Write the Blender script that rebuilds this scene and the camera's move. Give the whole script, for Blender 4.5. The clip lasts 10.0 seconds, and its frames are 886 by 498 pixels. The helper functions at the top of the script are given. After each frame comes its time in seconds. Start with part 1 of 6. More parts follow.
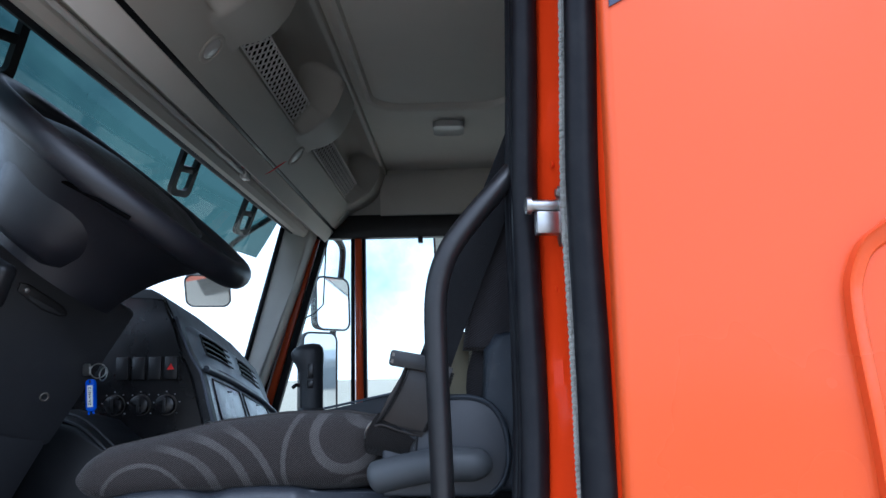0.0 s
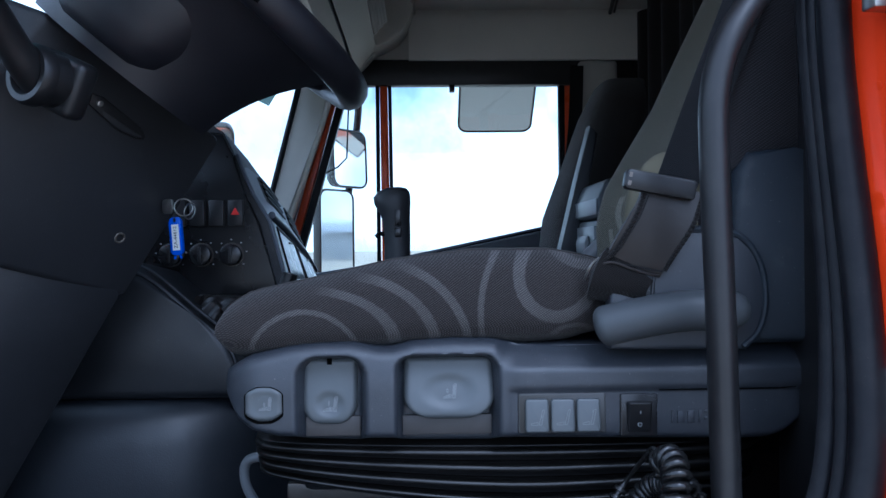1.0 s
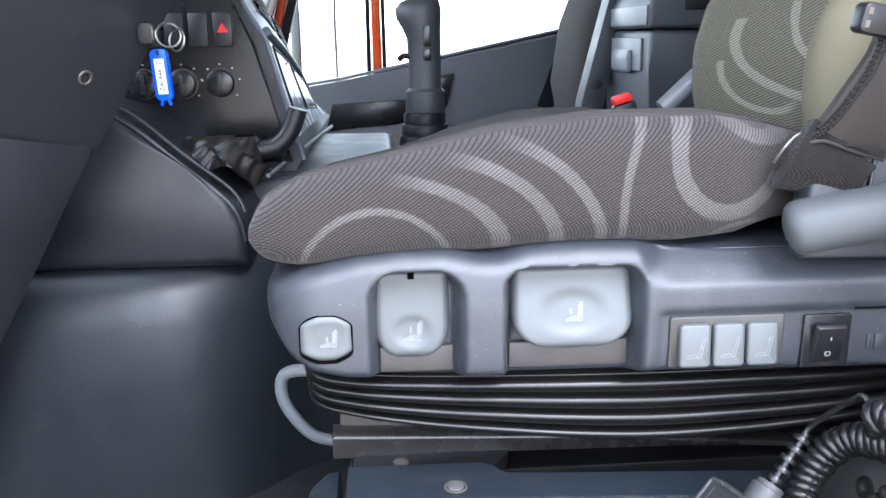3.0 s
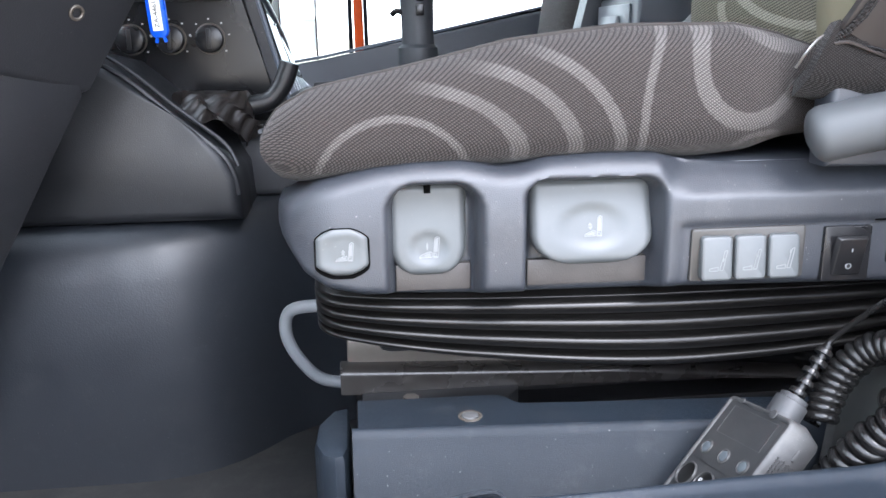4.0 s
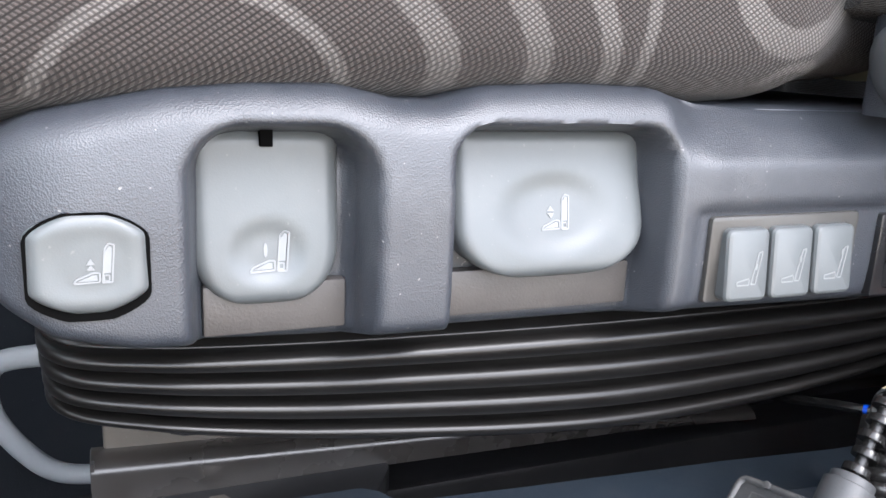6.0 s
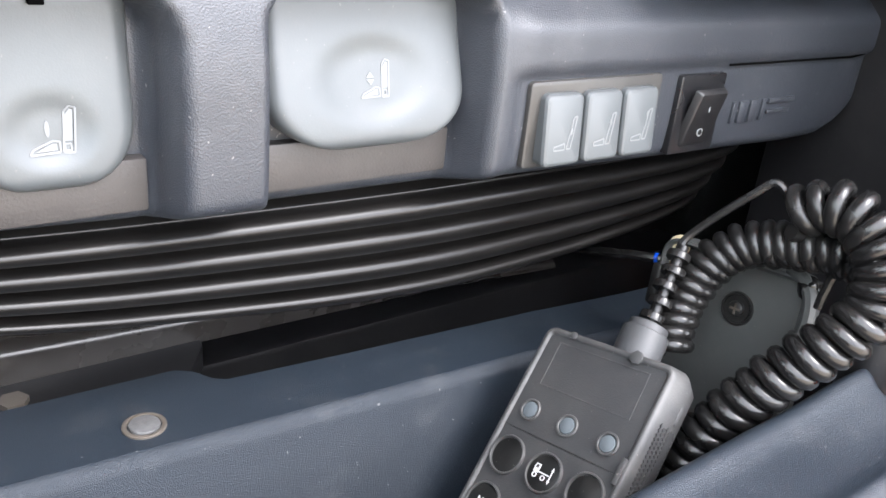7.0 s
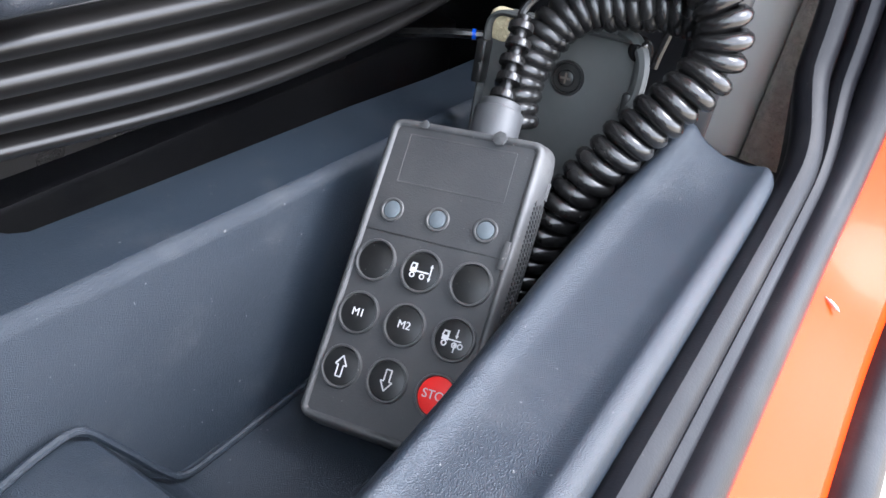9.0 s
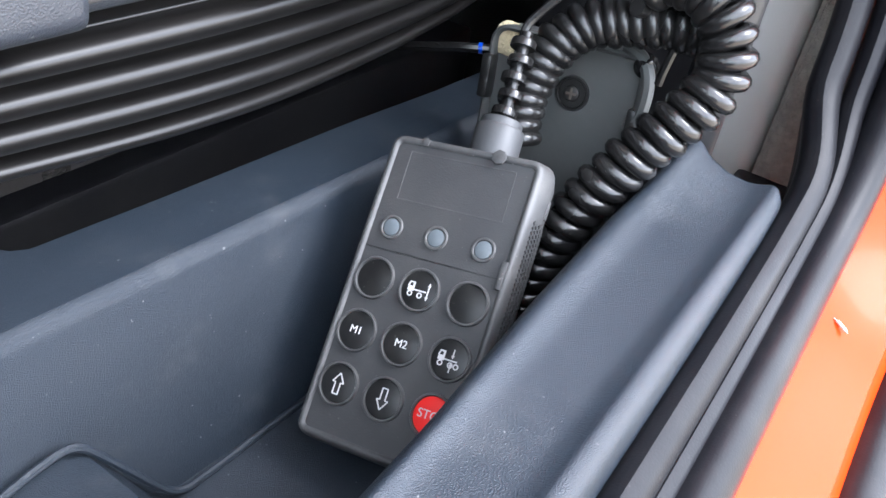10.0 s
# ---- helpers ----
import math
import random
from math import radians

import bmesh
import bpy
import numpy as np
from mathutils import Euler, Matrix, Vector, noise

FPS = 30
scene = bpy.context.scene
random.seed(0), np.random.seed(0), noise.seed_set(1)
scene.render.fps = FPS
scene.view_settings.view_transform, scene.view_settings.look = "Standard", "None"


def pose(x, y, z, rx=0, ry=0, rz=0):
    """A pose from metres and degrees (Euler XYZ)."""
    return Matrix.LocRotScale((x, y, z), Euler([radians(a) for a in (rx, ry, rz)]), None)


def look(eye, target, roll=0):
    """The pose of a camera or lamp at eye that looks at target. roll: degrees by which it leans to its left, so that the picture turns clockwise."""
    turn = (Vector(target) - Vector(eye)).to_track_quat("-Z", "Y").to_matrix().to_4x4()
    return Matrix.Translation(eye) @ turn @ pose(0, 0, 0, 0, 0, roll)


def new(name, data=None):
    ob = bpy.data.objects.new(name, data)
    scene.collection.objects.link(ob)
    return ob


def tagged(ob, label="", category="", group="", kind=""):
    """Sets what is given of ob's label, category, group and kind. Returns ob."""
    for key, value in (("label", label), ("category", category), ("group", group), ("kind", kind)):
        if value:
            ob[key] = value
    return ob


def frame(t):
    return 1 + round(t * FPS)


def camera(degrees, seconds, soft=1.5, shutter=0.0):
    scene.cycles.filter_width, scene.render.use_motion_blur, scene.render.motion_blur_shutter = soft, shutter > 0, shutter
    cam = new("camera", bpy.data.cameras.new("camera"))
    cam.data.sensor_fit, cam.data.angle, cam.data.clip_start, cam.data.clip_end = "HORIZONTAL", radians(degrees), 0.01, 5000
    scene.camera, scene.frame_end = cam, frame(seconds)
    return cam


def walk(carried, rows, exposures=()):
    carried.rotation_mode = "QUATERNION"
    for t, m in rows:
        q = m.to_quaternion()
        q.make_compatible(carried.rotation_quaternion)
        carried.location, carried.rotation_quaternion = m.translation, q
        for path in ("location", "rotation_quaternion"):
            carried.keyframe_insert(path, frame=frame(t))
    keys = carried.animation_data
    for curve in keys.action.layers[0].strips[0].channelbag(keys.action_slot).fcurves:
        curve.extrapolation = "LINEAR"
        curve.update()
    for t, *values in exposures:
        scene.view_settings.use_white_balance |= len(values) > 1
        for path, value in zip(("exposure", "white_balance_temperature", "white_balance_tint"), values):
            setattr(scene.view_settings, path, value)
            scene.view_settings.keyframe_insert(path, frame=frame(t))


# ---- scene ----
cam = camera(56.7, 10.0)
PATH = [
    (0, (-0.044, 0.035, 1.854), (-0.102, 2.01, 2.161), -1.0),
    (0.5, (-0.207, 0.186, 1.831), (-0.189, 2.167, 2.107), -0.5),
    (0.6, (-0.252, 0.212, 1.807), (-0.217, 2.193, 2.077), -0.4),
    (0.8, (-0.304, 0.240, 1.803), (-0.251, 2.235, 1.938), -0.3),
    (1, (-0.333, 0.252, 1.813), (-0.274, 2.251, 1.813), -0.6),
    (1.2, (-0.377, 0.276, 1.821), (-0.296, 2.270, 1.686), -0.5),
    (1.5, (-0.389, 0.39, 1.822), (-0.29, 2.354, 1.46), -0.6),
    (2, (-0.403, 0.478, 1.835), (-0.279, 2.413, 1.342), -0.4),
    (2.2, (-0.431, 0.507, 1.84), (-0.285, 2.441, 1.352), -0.1),
    (3.3, (-0.451, 0.502, 1.872), (-0.301, 2.432, 1.37), -0.9),
    (3.5, (-0.464, 0.505, 1.857), (-0.295, 2.434, 1.356), -0.8),
    (4, (-0.473, 0.505, 1.806), (-0.266, 2.43, 1.304), -0.8),
    (4.5, (-0.4825, 0.595, 1.768), (-0.148, 2.494, 1.244), 0.5),
    (5, (-0.435, 0.682, 1.764), (0.019, 2.556, 1.234), 1.2),
    (5.2, (-0.438, 0.710, 1.768), (0.061, 2.572, 1.243), 1.5),
    (6.3, (-0.482, 0.776, 1.733), (0.343, 2.529, 1.238), 2.6),
    (6.5, (-0.479, 0.768, 1.75), (0.392, 2.433, 1.066), 3.7),
    (7, (-0.477, 0.793, 1.744), (0.66, 2.227, 0.937), 6.0),
    (7.5, (-0.477, 0.846, 1.707), (0.926, 2.041, 0.931), 7.8),
    (7.7, (-0.478, 0.861, 1.707), (1.032, 1.912, 0.922), 8.6),
    (8, (-0.48, 0.859, 1.705), (1.098, 1.735, 0.843), 9.5),
    (8.5, (-0.5, 0.87, 1.711), (0.985, 1.599, 0.588), 10.2),
    (9, (-0.501, 0.865, 1.716), (0.98, 1.587, 0.581), 10.8),
    (9.5, (-0.498, 0.864, 1.721), (0.976, 1.592, 0.582), 11.2),
    (10, (-0.489, 0.858, 1.725), (0.952, 1.635, 0.576), 10.0),
]
EXPOSURES = [(0, 0.25, 4950, 10), (0.5, 0.5, 4750, 10), (0.9, 0.2, 4600, 11), (1.2, 0.35, 4600, 11), (1.5, 1.05, 4850, 12), (1.9, 2.36, 5250, 12), (2.2, 2.50, 5400, 12), (3.4, 2.30, 5700, 13), (4.5, 2.28, 5900, 13), (5.0, 2.42, 5980, 13), (6.5, 2.32, 6150, 13), (7.2, 2.62, 6250, 13), (8, 2.75, 6050, 12), (8.5, 2.42, 5800, 12), (9.0, 2.62, 5800, 12), (10, 2.64, 5800, 12)]
walk(cam, [(t, look(eye, target, roll)) for t, eye, target, roll in PATH], EXPOSURES)

# ---- world, sun, exposure ----
world = bpy.data.worlds.new("sky")
scene.world = world
world.use_nodes = True
wt = world.node_tree
wt.nodes.clear()
w_out = wt.nodes.new("ShaderNodeOutputWorld")
w_bg = wt.nodes.new("ShaderNodeBackground")
w_sky = wt.nodes.new("ShaderNodeTexSky")
w_sky.sky_type = "NISHITA"
w_sky.sun_disc = False
w_sky.sun_elevation = radians(50)
w_sky.sun_rotation = radians(159)
w_co = wt.nodes.new("ShaderNodeTexCoord")
w_no = wt.nodes.new("ShaderNodeTexNoise")
w_no.inputs["Scale"].default_value = 2.6
w_no.inputs["Detail"].default_value = 7
w_no.inputs["Roughness"].default_value = 0.6
w_ra = wt.nodes.new("ShaderNodeValToRGB")
w_ra.color_ramp.elements[0].position, w_ra.color_ramp.elements[1].position = 0.36, 0.56
w_mx = wt.nodes.new("ShaderNodeMix")
w_mx.data_type = "RGBA"
w_mx.inputs[7].default_value = (13.0, 13.0, 13.2, 1)
wt.links.new(w_co.outputs["Generated"], w_no.inputs["Vector"])
wt.links.new(w_no.outputs["Fac"], w_ra.inputs["Fac"])
wt.links.new(w_ra.outputs["Color"], w_mx.inputs[0])
wt.links.new(w_sky.outputs["Color"], w_mx.inputs[6])
wt.links.new(w_mx.outputs[2], w_bg.inputs["Color"])
w_bg.inputs["Strength"].default_value = 0.15
wt.links.new(w_bg.outputs["Background"], w_out.inputs["Surface"])

sun = new("sun", bpy.data.lights.new("sun", "SUN"))
sun.data.energy, sun.data.angle, sun.data.color = 0.95, radians(26), (1.0, 0.96, 0.91)
sun.matrix_world = look((3.0, -7.0, 11.0), (0, 0.9, 1.6))

# ---- materials ----


class Nodes:
    """Short hand for a node material."""

    def __init__(self, name):
        self.mat = bpy.data.materials.new(name)
        self.mat.use_nodes = True
        self.t = self.mat.node_tree
        self.bsdf = self.t.nodes["Principled BSDF"]
        self.out = self.t.nodes["Material Output"]

    def node(self, kind, **sets):
        n = self.t.nodes.new(kind)
        for k, v in sets.items():
            n.inputs[k.replace("_", " ")].default_value = v
        return n

    def link(self, a, b):
        self.t.links.new(a, b)

    def math(self, op, a, b=None, clamp=False):
        n = self.t.nodes.new("ShaderNodeMath")
        n.operation, n.use_clamp = op, clamp
        for i, v in enumerate((a, b)):
            if v is None:
                continue
            if isinstance(v, (int, float)):
                n.inputs[i].default_value = v
            else:
                self.link(v, n.inputs[i])
        return n.outputs[0]

    def coords(self):
        return self.t.nodes.new("ShaderNodeTexCoord").outputs["Object"]

    def noise(self, vec, scale, detail=3, rough=0.55):
        n = self.node("ShaderNodeTexNoise", Scale=scale, Detail=detail, Roughness=rough)
        self.link(vec, n.inputs["Vector"])
        return n.outputs["Fac"]

    def mix(self, fac, a, b):
        n = self.t.nodes.new("ShaderNodeMix")
        n.data_type = "RGBA"
        for sock, v in ((n.inputs[0], fac), (n.inputs[6], a), (n.inputs[7], b)):
            if isinstance(v, (int, float)):
                sock.default_value = v
            elif isinstance(v, tuple):
                sock.default_value = (*v[:3], 1)
            else:
                self.link(v, sock)
        return n.outputs[2]

    def ramp(self, fac, lo, hi, a=0.0, b=1.0):
        n = self.t.nodes.new("ShaderNodeMapRange")
        n.inputs[1].default_value, n.inputs[2].default_value = lo, hi
        n.inputs[3].default_value, n.inputs[4].default_value = a, b
        self.link(fac, n.inputs[0])
        return n.outputs[0]

    def bump(self, height, strength, dist):
        n = self.node("ShaderNodeBump", Strength=strength, Distance=dist)
        self.link(height, n.inputs["Height"])
        self.link(n.outputs["Normal"], self.bsdf.inputs["Normal"])


def surface(name, col, rough=0.5, metal=0.0, var=0.12, grain=900, bump=0.15, dist=0.0004, dust=0.0, coat=0.0, spec=0.5, big=9):
    """Solid stuff with two scales of variation, fine relief and a little dust in specks."""
    m = Nodes(name)
    co = m.coords()
    large, fine = m.noise(co, big, 4), m.noise(co, grain, 2)
    dark, light = tuple(c * (1 - var) for c in col), tuple(min(1, c * (1 + var)) for c in col)
    c = m.mix(large, dark, light)
    if dust:
        speck = m.ramp(m.noise(co, 420, 2), 0.72, 0.76)
        film = m.ramp(m.noise(co, 26, 5, 0.7), 0.45, 0.75)
        c = m.mix(m.math("MULTIPLY", m.math("ADD", m.math("MULTIPLY", film, 0.35), speck, True), dust, True), c, (0.42, 0.40, 0.36))
    m.link(c, m.bsdf.inputs["Base Color"])
    m.link(m.ramp(large, 0.3, 0.7, max(0.02, rough - 0.06), min(1, rough + 0.06)), m.bsdf.inputs["Roughness"])
    m.bsdf.inputs["Metallic"].default_value = metal
    m.bsdf.inputs["Specular IOR Level"].default_value = spec
    m.bsdf.inputs["Coat Weight"].default_value = coat
    m.bsdf.inputs["Coat Roughness"].default_value = 0.05
    if bump:
        m.bump(fine, bump, dist)
    return m.mat


def leather_grain(name, col, rough, cells=700, bump=0.35, var=0.1, dust=0.12, spec=0.65):
    """Moulded plastic with a pebbled grain."""
    m = Nodes(name)
    co = m.coords()
    v = m.node("ShaderNodeTexVoronoi", Scale=cells)
    m.link(co, v.inputs["Vector"])
    large = m.noise(co, 7, 5)
    c = m.mix(large, tuple(x * (1 - var) for x in col), tuple(x * (1 + var) for x in col))
    speck = m.ramp(m.noise(co, 430, 1), 0.765, 0.785)
    scuff = m.ramp(m.noise(co, 30, 6, 0.7), 0.55, 0.8)
    c = m.mix(m.math("ADD", m.math("MULTIPLY", speck, min(0.35, dust * 2.2)), m.math("MULTIPLY", scuff, 0.4 * dust), True), c, (0.42, 0.41, 0.39))
    m.link(c, m.bsdf.inputs["Base Color"])
    m.link(m.ramp(m.noise(co, 18, 5), 0.3, 0.7, rough - 0.07, rough + 0.07), m.bsdf.inputs["Roughness"])
    m.bsdf.inputs["Specular IOR Level"].default_value = spec
    m.bump(m.math("ADD", v.outputs["Distance"], m.math("MULTIPLY", m.noise(co, cells * 0.6, 2), 0.4)), bump, 0.0005)
    return m.mat


def woven(name, base, stripe, bands, pitch=0.0026, slope=(-0.57, -0.12), face="x"):
    """Seat cloth: a diagonal rib weave with lighter woven bands. bands: ellipse rings (cx, cz, a, b, half width, zmin, zmax, xmin, xmax)."""
    m = Nodes(name)
    co = m.coords()
    sep = m.t.nodes.new("ShaderNodeSeparateXYZ")
    m.link(co, sep.inputs[0])
    x, y, z = sep.outputs
    side = x if face == "x" else y
    wob = m.ramp(m.noise(co, 260, 2), 0, 1, -0.0012, 0.0012)
    total = None
    for cx, cz, a, b, half, z0, z1, x0, x1 in bands:
        ex = m.math("DIVIDE", m.math("SUBTRACT", side, cx), a)
        ez = m.math("DIVIDE", m.math("SUBTRACT", z, cz), b)
        r = m.math("SQRT", m.math("ADD", m.math("MULTIPLY", ex, ex), m.math("MULTIPLY", ez, ez)))
        d = m.math("ADD", m.math("ABSOLUTE", m.math("MULTIPLY", m.math("SUBTRACT", r, 1.0), min(a, b))), wob)
        f = m.ramp(d, half, half - 0.0015)
        for s, lo, hi in ((z, z0, z1), (side, x0, x1)):
            f = m.math("MULTIPLY", f, m.ramp(s, lo - (0 if s is z else 0.016), lo + (0.002 if s is z else 0.016)), True)
            f = m.math("MULTIPLY", f, m.ramp(s, hi, hi - 0.002), True)
        total = f if total is None else m.math("MAXIMUM", total, f)
    u = m.math("ADD", m.math("ADD", m.math("MULTIPLY", z, 0.82), m.math("MULTIPLY", x, slope[0])), m.math("MULTIPLY", y, slope[1]))
    w = m.math("ADD", m.math("ADD", m.math("MULTIPLY", z, 0.57), m.math("MULTIPLY", x, 0.82)), m.math("MULTIPLY", y, 0.9))
    rib = m.math("SINE", m.math("ADD", m.math("MULTIPLY", u, 2 * math.pi / pitch), m.ramp(m.noise(co, 45, 2), 0, 1, -1.2, 1.2)))
    cross = m.math("SINE", m.math("ADD", m.math("MULTIPLY", w, 2 * math.pi / (pitch * 0.8)), m.math("MULTIPLY", u, math.pi / pitch)))
    yarn = m.math("MULTIPLY", m.ramp(rib, -0.85, 0.0), m.math("ADD", 0.30, m.math("MULTIPLY", m.ramp(cross, -0.5, 0.5), 0.70)), True)
    weave = m.math("MULTIPLY", yarn, m.ramp(m.noise(co, 700, 2), 0.25, 0.75, 0.7, 1.2), True)
    large = m.noise(co, 14, 4)
    dark = m.mix(weave, tuple(c * 0.25 for c in base), tuple(c * 1.75 for c in base))
    lite = m.mix(weave, tuple(c * 0.40 for c in stripe), tuple(c * 1.55 for c in stripe))
    c = m.mix(total, dark, lite) if total is not None else dark
    c = m.mix(m.ramp(large, 0.3, 0.8, 0, 0.3), c, tuple(c * 0.8 for c in base))
    m.link(c, m.bsdf.inputs["Base Color"])
    m.bsdf.inputs["Roughness"].default_value = 0.92
    m.bsdf.inputs["Sheen Weight"].default_value = 0.1
    m.bsdf.inputs["Specular IOR Level"].default_value = 0.2
    m.bump(weave, 0.7, 0.0006)
    return m.mat


def pane(name, tint, rough=0.0):
    """Thin sheet glass: mostly clear, tinted, with a sharp reflection."""
    m = Nodes(name)
    tr = m.node("ShaderNodeBsdfTransparent", Color=(*tint, 1))
    gl = m.node("ShaderNodeBsdfGlossy", Roughness=rough)
    fr = m.node("ShaderNodeLayerWeight", Blend=0.5)
    mx = m.t.nodes.new("ShaderNodeMixShader")
    m.link(m.math("ADD", m.math("MULTIPLY", m.math("POWER", fr.outputs["Facing"], 5.0), 0.6), 0.04), mx.inputs[0])
    m.link(tr.outputs[0], mx.inputs[1])
    m.link(gl.outputs[0], mx.inputs[2])
    m.link(mx.outputs[0], m.out.inputs["Surface"])
    return m.mat


SEAT_BANDS = [
    (-0.446, 1.700, 0.055, 0.053, 0.0033, 1.715, 1.80, -0.60, -0.385),
    (-0.446, 1.722, 0.088, 0.052, 0.0046, 1.715, 1.80, -0.424, -0.30),
    (-0.405, 1.715, 0.088, 0.072, 0.0052, 1.715, 1.83, -0.385, -0.25),
    (-0.375, 1.705, 0.092, 0.095, 0.0050, 1.715, 1.83, -0.345, -0.25),
    (-0.213, 1.750, 0.060, 0.085, 0.0038, 1.715, 1.83, -0.30, -0.235),
    (-0.196, 1.785, 0.039, 0.040, 0.0068, 1.735, 1.812, -0.28, -0.190),
    (-0.200, 1.793, 0.046, 0.048, 0.0070, 1.735, 1.774, -0.205, -0.150),
    (-0.178, 1.724, 0.022, 0.012, 0.0030, 1.725, 1.76, -0.21, -0.150),
    (-0.162, 1.822, 0.036, 0.026, 0.0060, 1.785, 1.812, -0.20, -0.12),
]
BACK_BANDS = [
    (1.25, 1.872, 0.155, 0.061, 0.0050, 1.74, 1.885, 1.20, 1.43),
    (1.33, 1.832, 0.092, 0.041, 0.0040, 1.74, 1.840, 1.27, 1.45),
    (1.20, 1.905, 0.110, 0.062, 0.0050, 1.82, 1.900, 1.15, 1.32),
]
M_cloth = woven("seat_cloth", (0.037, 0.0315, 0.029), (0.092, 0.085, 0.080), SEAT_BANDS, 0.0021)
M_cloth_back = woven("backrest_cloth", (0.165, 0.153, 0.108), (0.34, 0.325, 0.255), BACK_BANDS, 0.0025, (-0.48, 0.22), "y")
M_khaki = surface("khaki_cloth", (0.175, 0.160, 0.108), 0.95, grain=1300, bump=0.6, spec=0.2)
M_cloth_plain = surface("plain_seat_cloth", (0.046, 0.042, 0.039), 0.95, grain=1500, bump=0.5, spec=0.2)
M_panel = leather_grain("seat_trim_grey", (0.0262, 0.0296, 0.0365), 0.42, 1500, 0.30)
M_button = surface("light_grey_plastic", (0.071, 0.078, 0.081), 0.40, var=0.05, grain=1500, bump=0.1, dust=0.08)
M_bluegrey = leather_grain("blue_grey_trim", (0.0150, 0.0208, 0.0288), 0.38, 2300, 0.55, dust=0.13, spec=0.42)
M_black = surface("black_plastic", (0.010, 0.010, 0.011), 0.40, dust=0.05)
M_bellows = surface("bellows_rubber", (0.0064, 0.0058, 0.0054), 0.35, grain=1300, bump=0.10, dust=0.02, spec=0.48)
M_rubber = surface("door_seal_rubber", (0.0062, 0.0064, 0.0082), 0.42, grain=900, bump=0.25, dust=0.05, spec=0.17)
M_cord = surface("cord_rubber", (0.007, 0.0068, 0.0068), 0.25, dust=0.08, bump=0.10)
M_remote = surface("remote_rubber", (0.033, 0.0333, 0.0345), 0.46, grain=1400, bump=0.3, dust=0.12)
M_remote_edge = surface("worn_remote_edge", (0.046, 0.046, 0.0465), 0.48, grain=900, bump=0.35, dust=0.3)
M_key = surface("key_black", (0.008, 0.008, 0.008), 0.36, dust=0.12)
M_led = surface("led_lens", (0.095, 0.11, 0.12), 0.35, var=0.05)
M_white = surface("white_print", (0.50, 0.50, 0.50), 0.5, var=0.03, bump=0)
M_pale = surface("pale_print", (0.148, 0.155, 0.158), 0.5, var=0.04, bump=0)
M_stop = surface("red_print", (0.75, 0.02, 0.015), 0.45, var=0.05, bump=0)
M_red = surface("red_orange_paint", (0.72, 0.094, 0.016), 0.30, var=0.07, grain=300, bump=0.02, coat=0.12, spec=0.3, big=3)
M_metal = surface("zinc_metal", (0.48, 0.47, 0.45), 0.35, 1.0, var=0.2, big=60)
M_steel_dark = surface("dark_steel", (0.135, 0.118, 0.100), 0.36, 0.45, dust=0.2)
# Matt black that paints the shade inside gaps and recesses; one real seam too.
M_gap_shade = surface("painted_gap_shade", (0.003, 0.003, 0.003), 1.0, spec=0.0, bump=0, var=0.02)
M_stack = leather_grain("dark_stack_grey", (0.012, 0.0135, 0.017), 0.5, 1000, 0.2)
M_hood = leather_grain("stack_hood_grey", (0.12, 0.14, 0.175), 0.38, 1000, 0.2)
M_pocket = surface("lever_pocket_grey", (0.042, 0.038, 0.036), 0.45, grain=900, bump=0.4, dust=0.1)
M_flock = surface("pale_flock", (0.30, 0.295, 0.26), 0.95, grain=420, bump=1.0, dist=0.003, var=0.35, big=9)
M_navy = surface("dark_blue_paint", (0.022, 0.028, 0.07), 0.35, var=0.05, coat=0.1)
M_plate = surface("rail_steel", (0.026, 0.0232, 0.021), 0.28, 0.0, var=0.2, dust=0.03, spec=0.7, big=25)
M_switch_frame = surface("dark_switch_frame", (0.036, 0.035, 0.033), 0.38, 0.0, var=0.3, dust=0.1, big=40)
M_grey_tube = surface("grey_coated_bar", (0.19, 0.20, 0.21), 0.4)
M_tunnel = leather_grain("engine_tunnel_mat", (0.0172, 0.0204, 0.0256), 0.46, 500, 0.25, dust=0.06)
M_door_trim = leather_grain("door_trim_grey", (0.10, 0.104, 0.118), 0.45, 800, 0.25, dust=0.05)
M_console = leather_grain("console_grey", (0.0105, 0.0117, 0.0142), 0.42, 700, 0.25, dust=0.05)
M_dash = leather_grain("dash_grey", (0.030, 0.032, 0.036), 0.50, 1000, 0.3, dust=0.05)
# Pale blue base paints the sky's reflection on the stack face and lids.
M_dash_skylit = leather_grain("dash_skylit_grey", (0.60, 0.64, 0.71), 0.26, 1000, 0.2, dust=0.04)
M_dash_black = surface("piano_black", (0.010, 0.010, 0.011), 0.28)
M_column = leather_grain("column_shroud", (0.023, 0.0238, 0.027), 0.48, 900, 0.35, dust=0.06)
M_wheel = leather_grain("steering_wheel_rubber", (0.009, 0.009, 0.0125), 0.42, 1200, 0.3, dust=0.03)
M_head = surface("headliner_grey", (0.74, 0.705, 0.63), 0.85, grain=600, bump=0.3, var=0.06)
M_shelf = surface("overhead_plastic", (0.52, 0.495, 0.435), 0.6, grain=800, bump=0.2, var=0.06)
M_grille = surface("grille_plastic", (0.72, 0.70, 0.66), 0.55)
M_lens = surface("lamp_lens", (0.60, 0.59, 0.56), 0.2, var=0.08)
M_apillar = surface("pillar_trim", (0.50, 0.48, 0.43), 0.65, grain=800, bump=0.2)
M_bulkhead = surface("black_bulkhead_mat", (0.0065, 0.0065, 0.007), 0.85, grain=500, bump=0.4, spec=0.15)
M_floor = surface("floor_mat", (0.018, 0.019, 0.020), 0.8, grain=500, bump=0.5, dust=0.1)
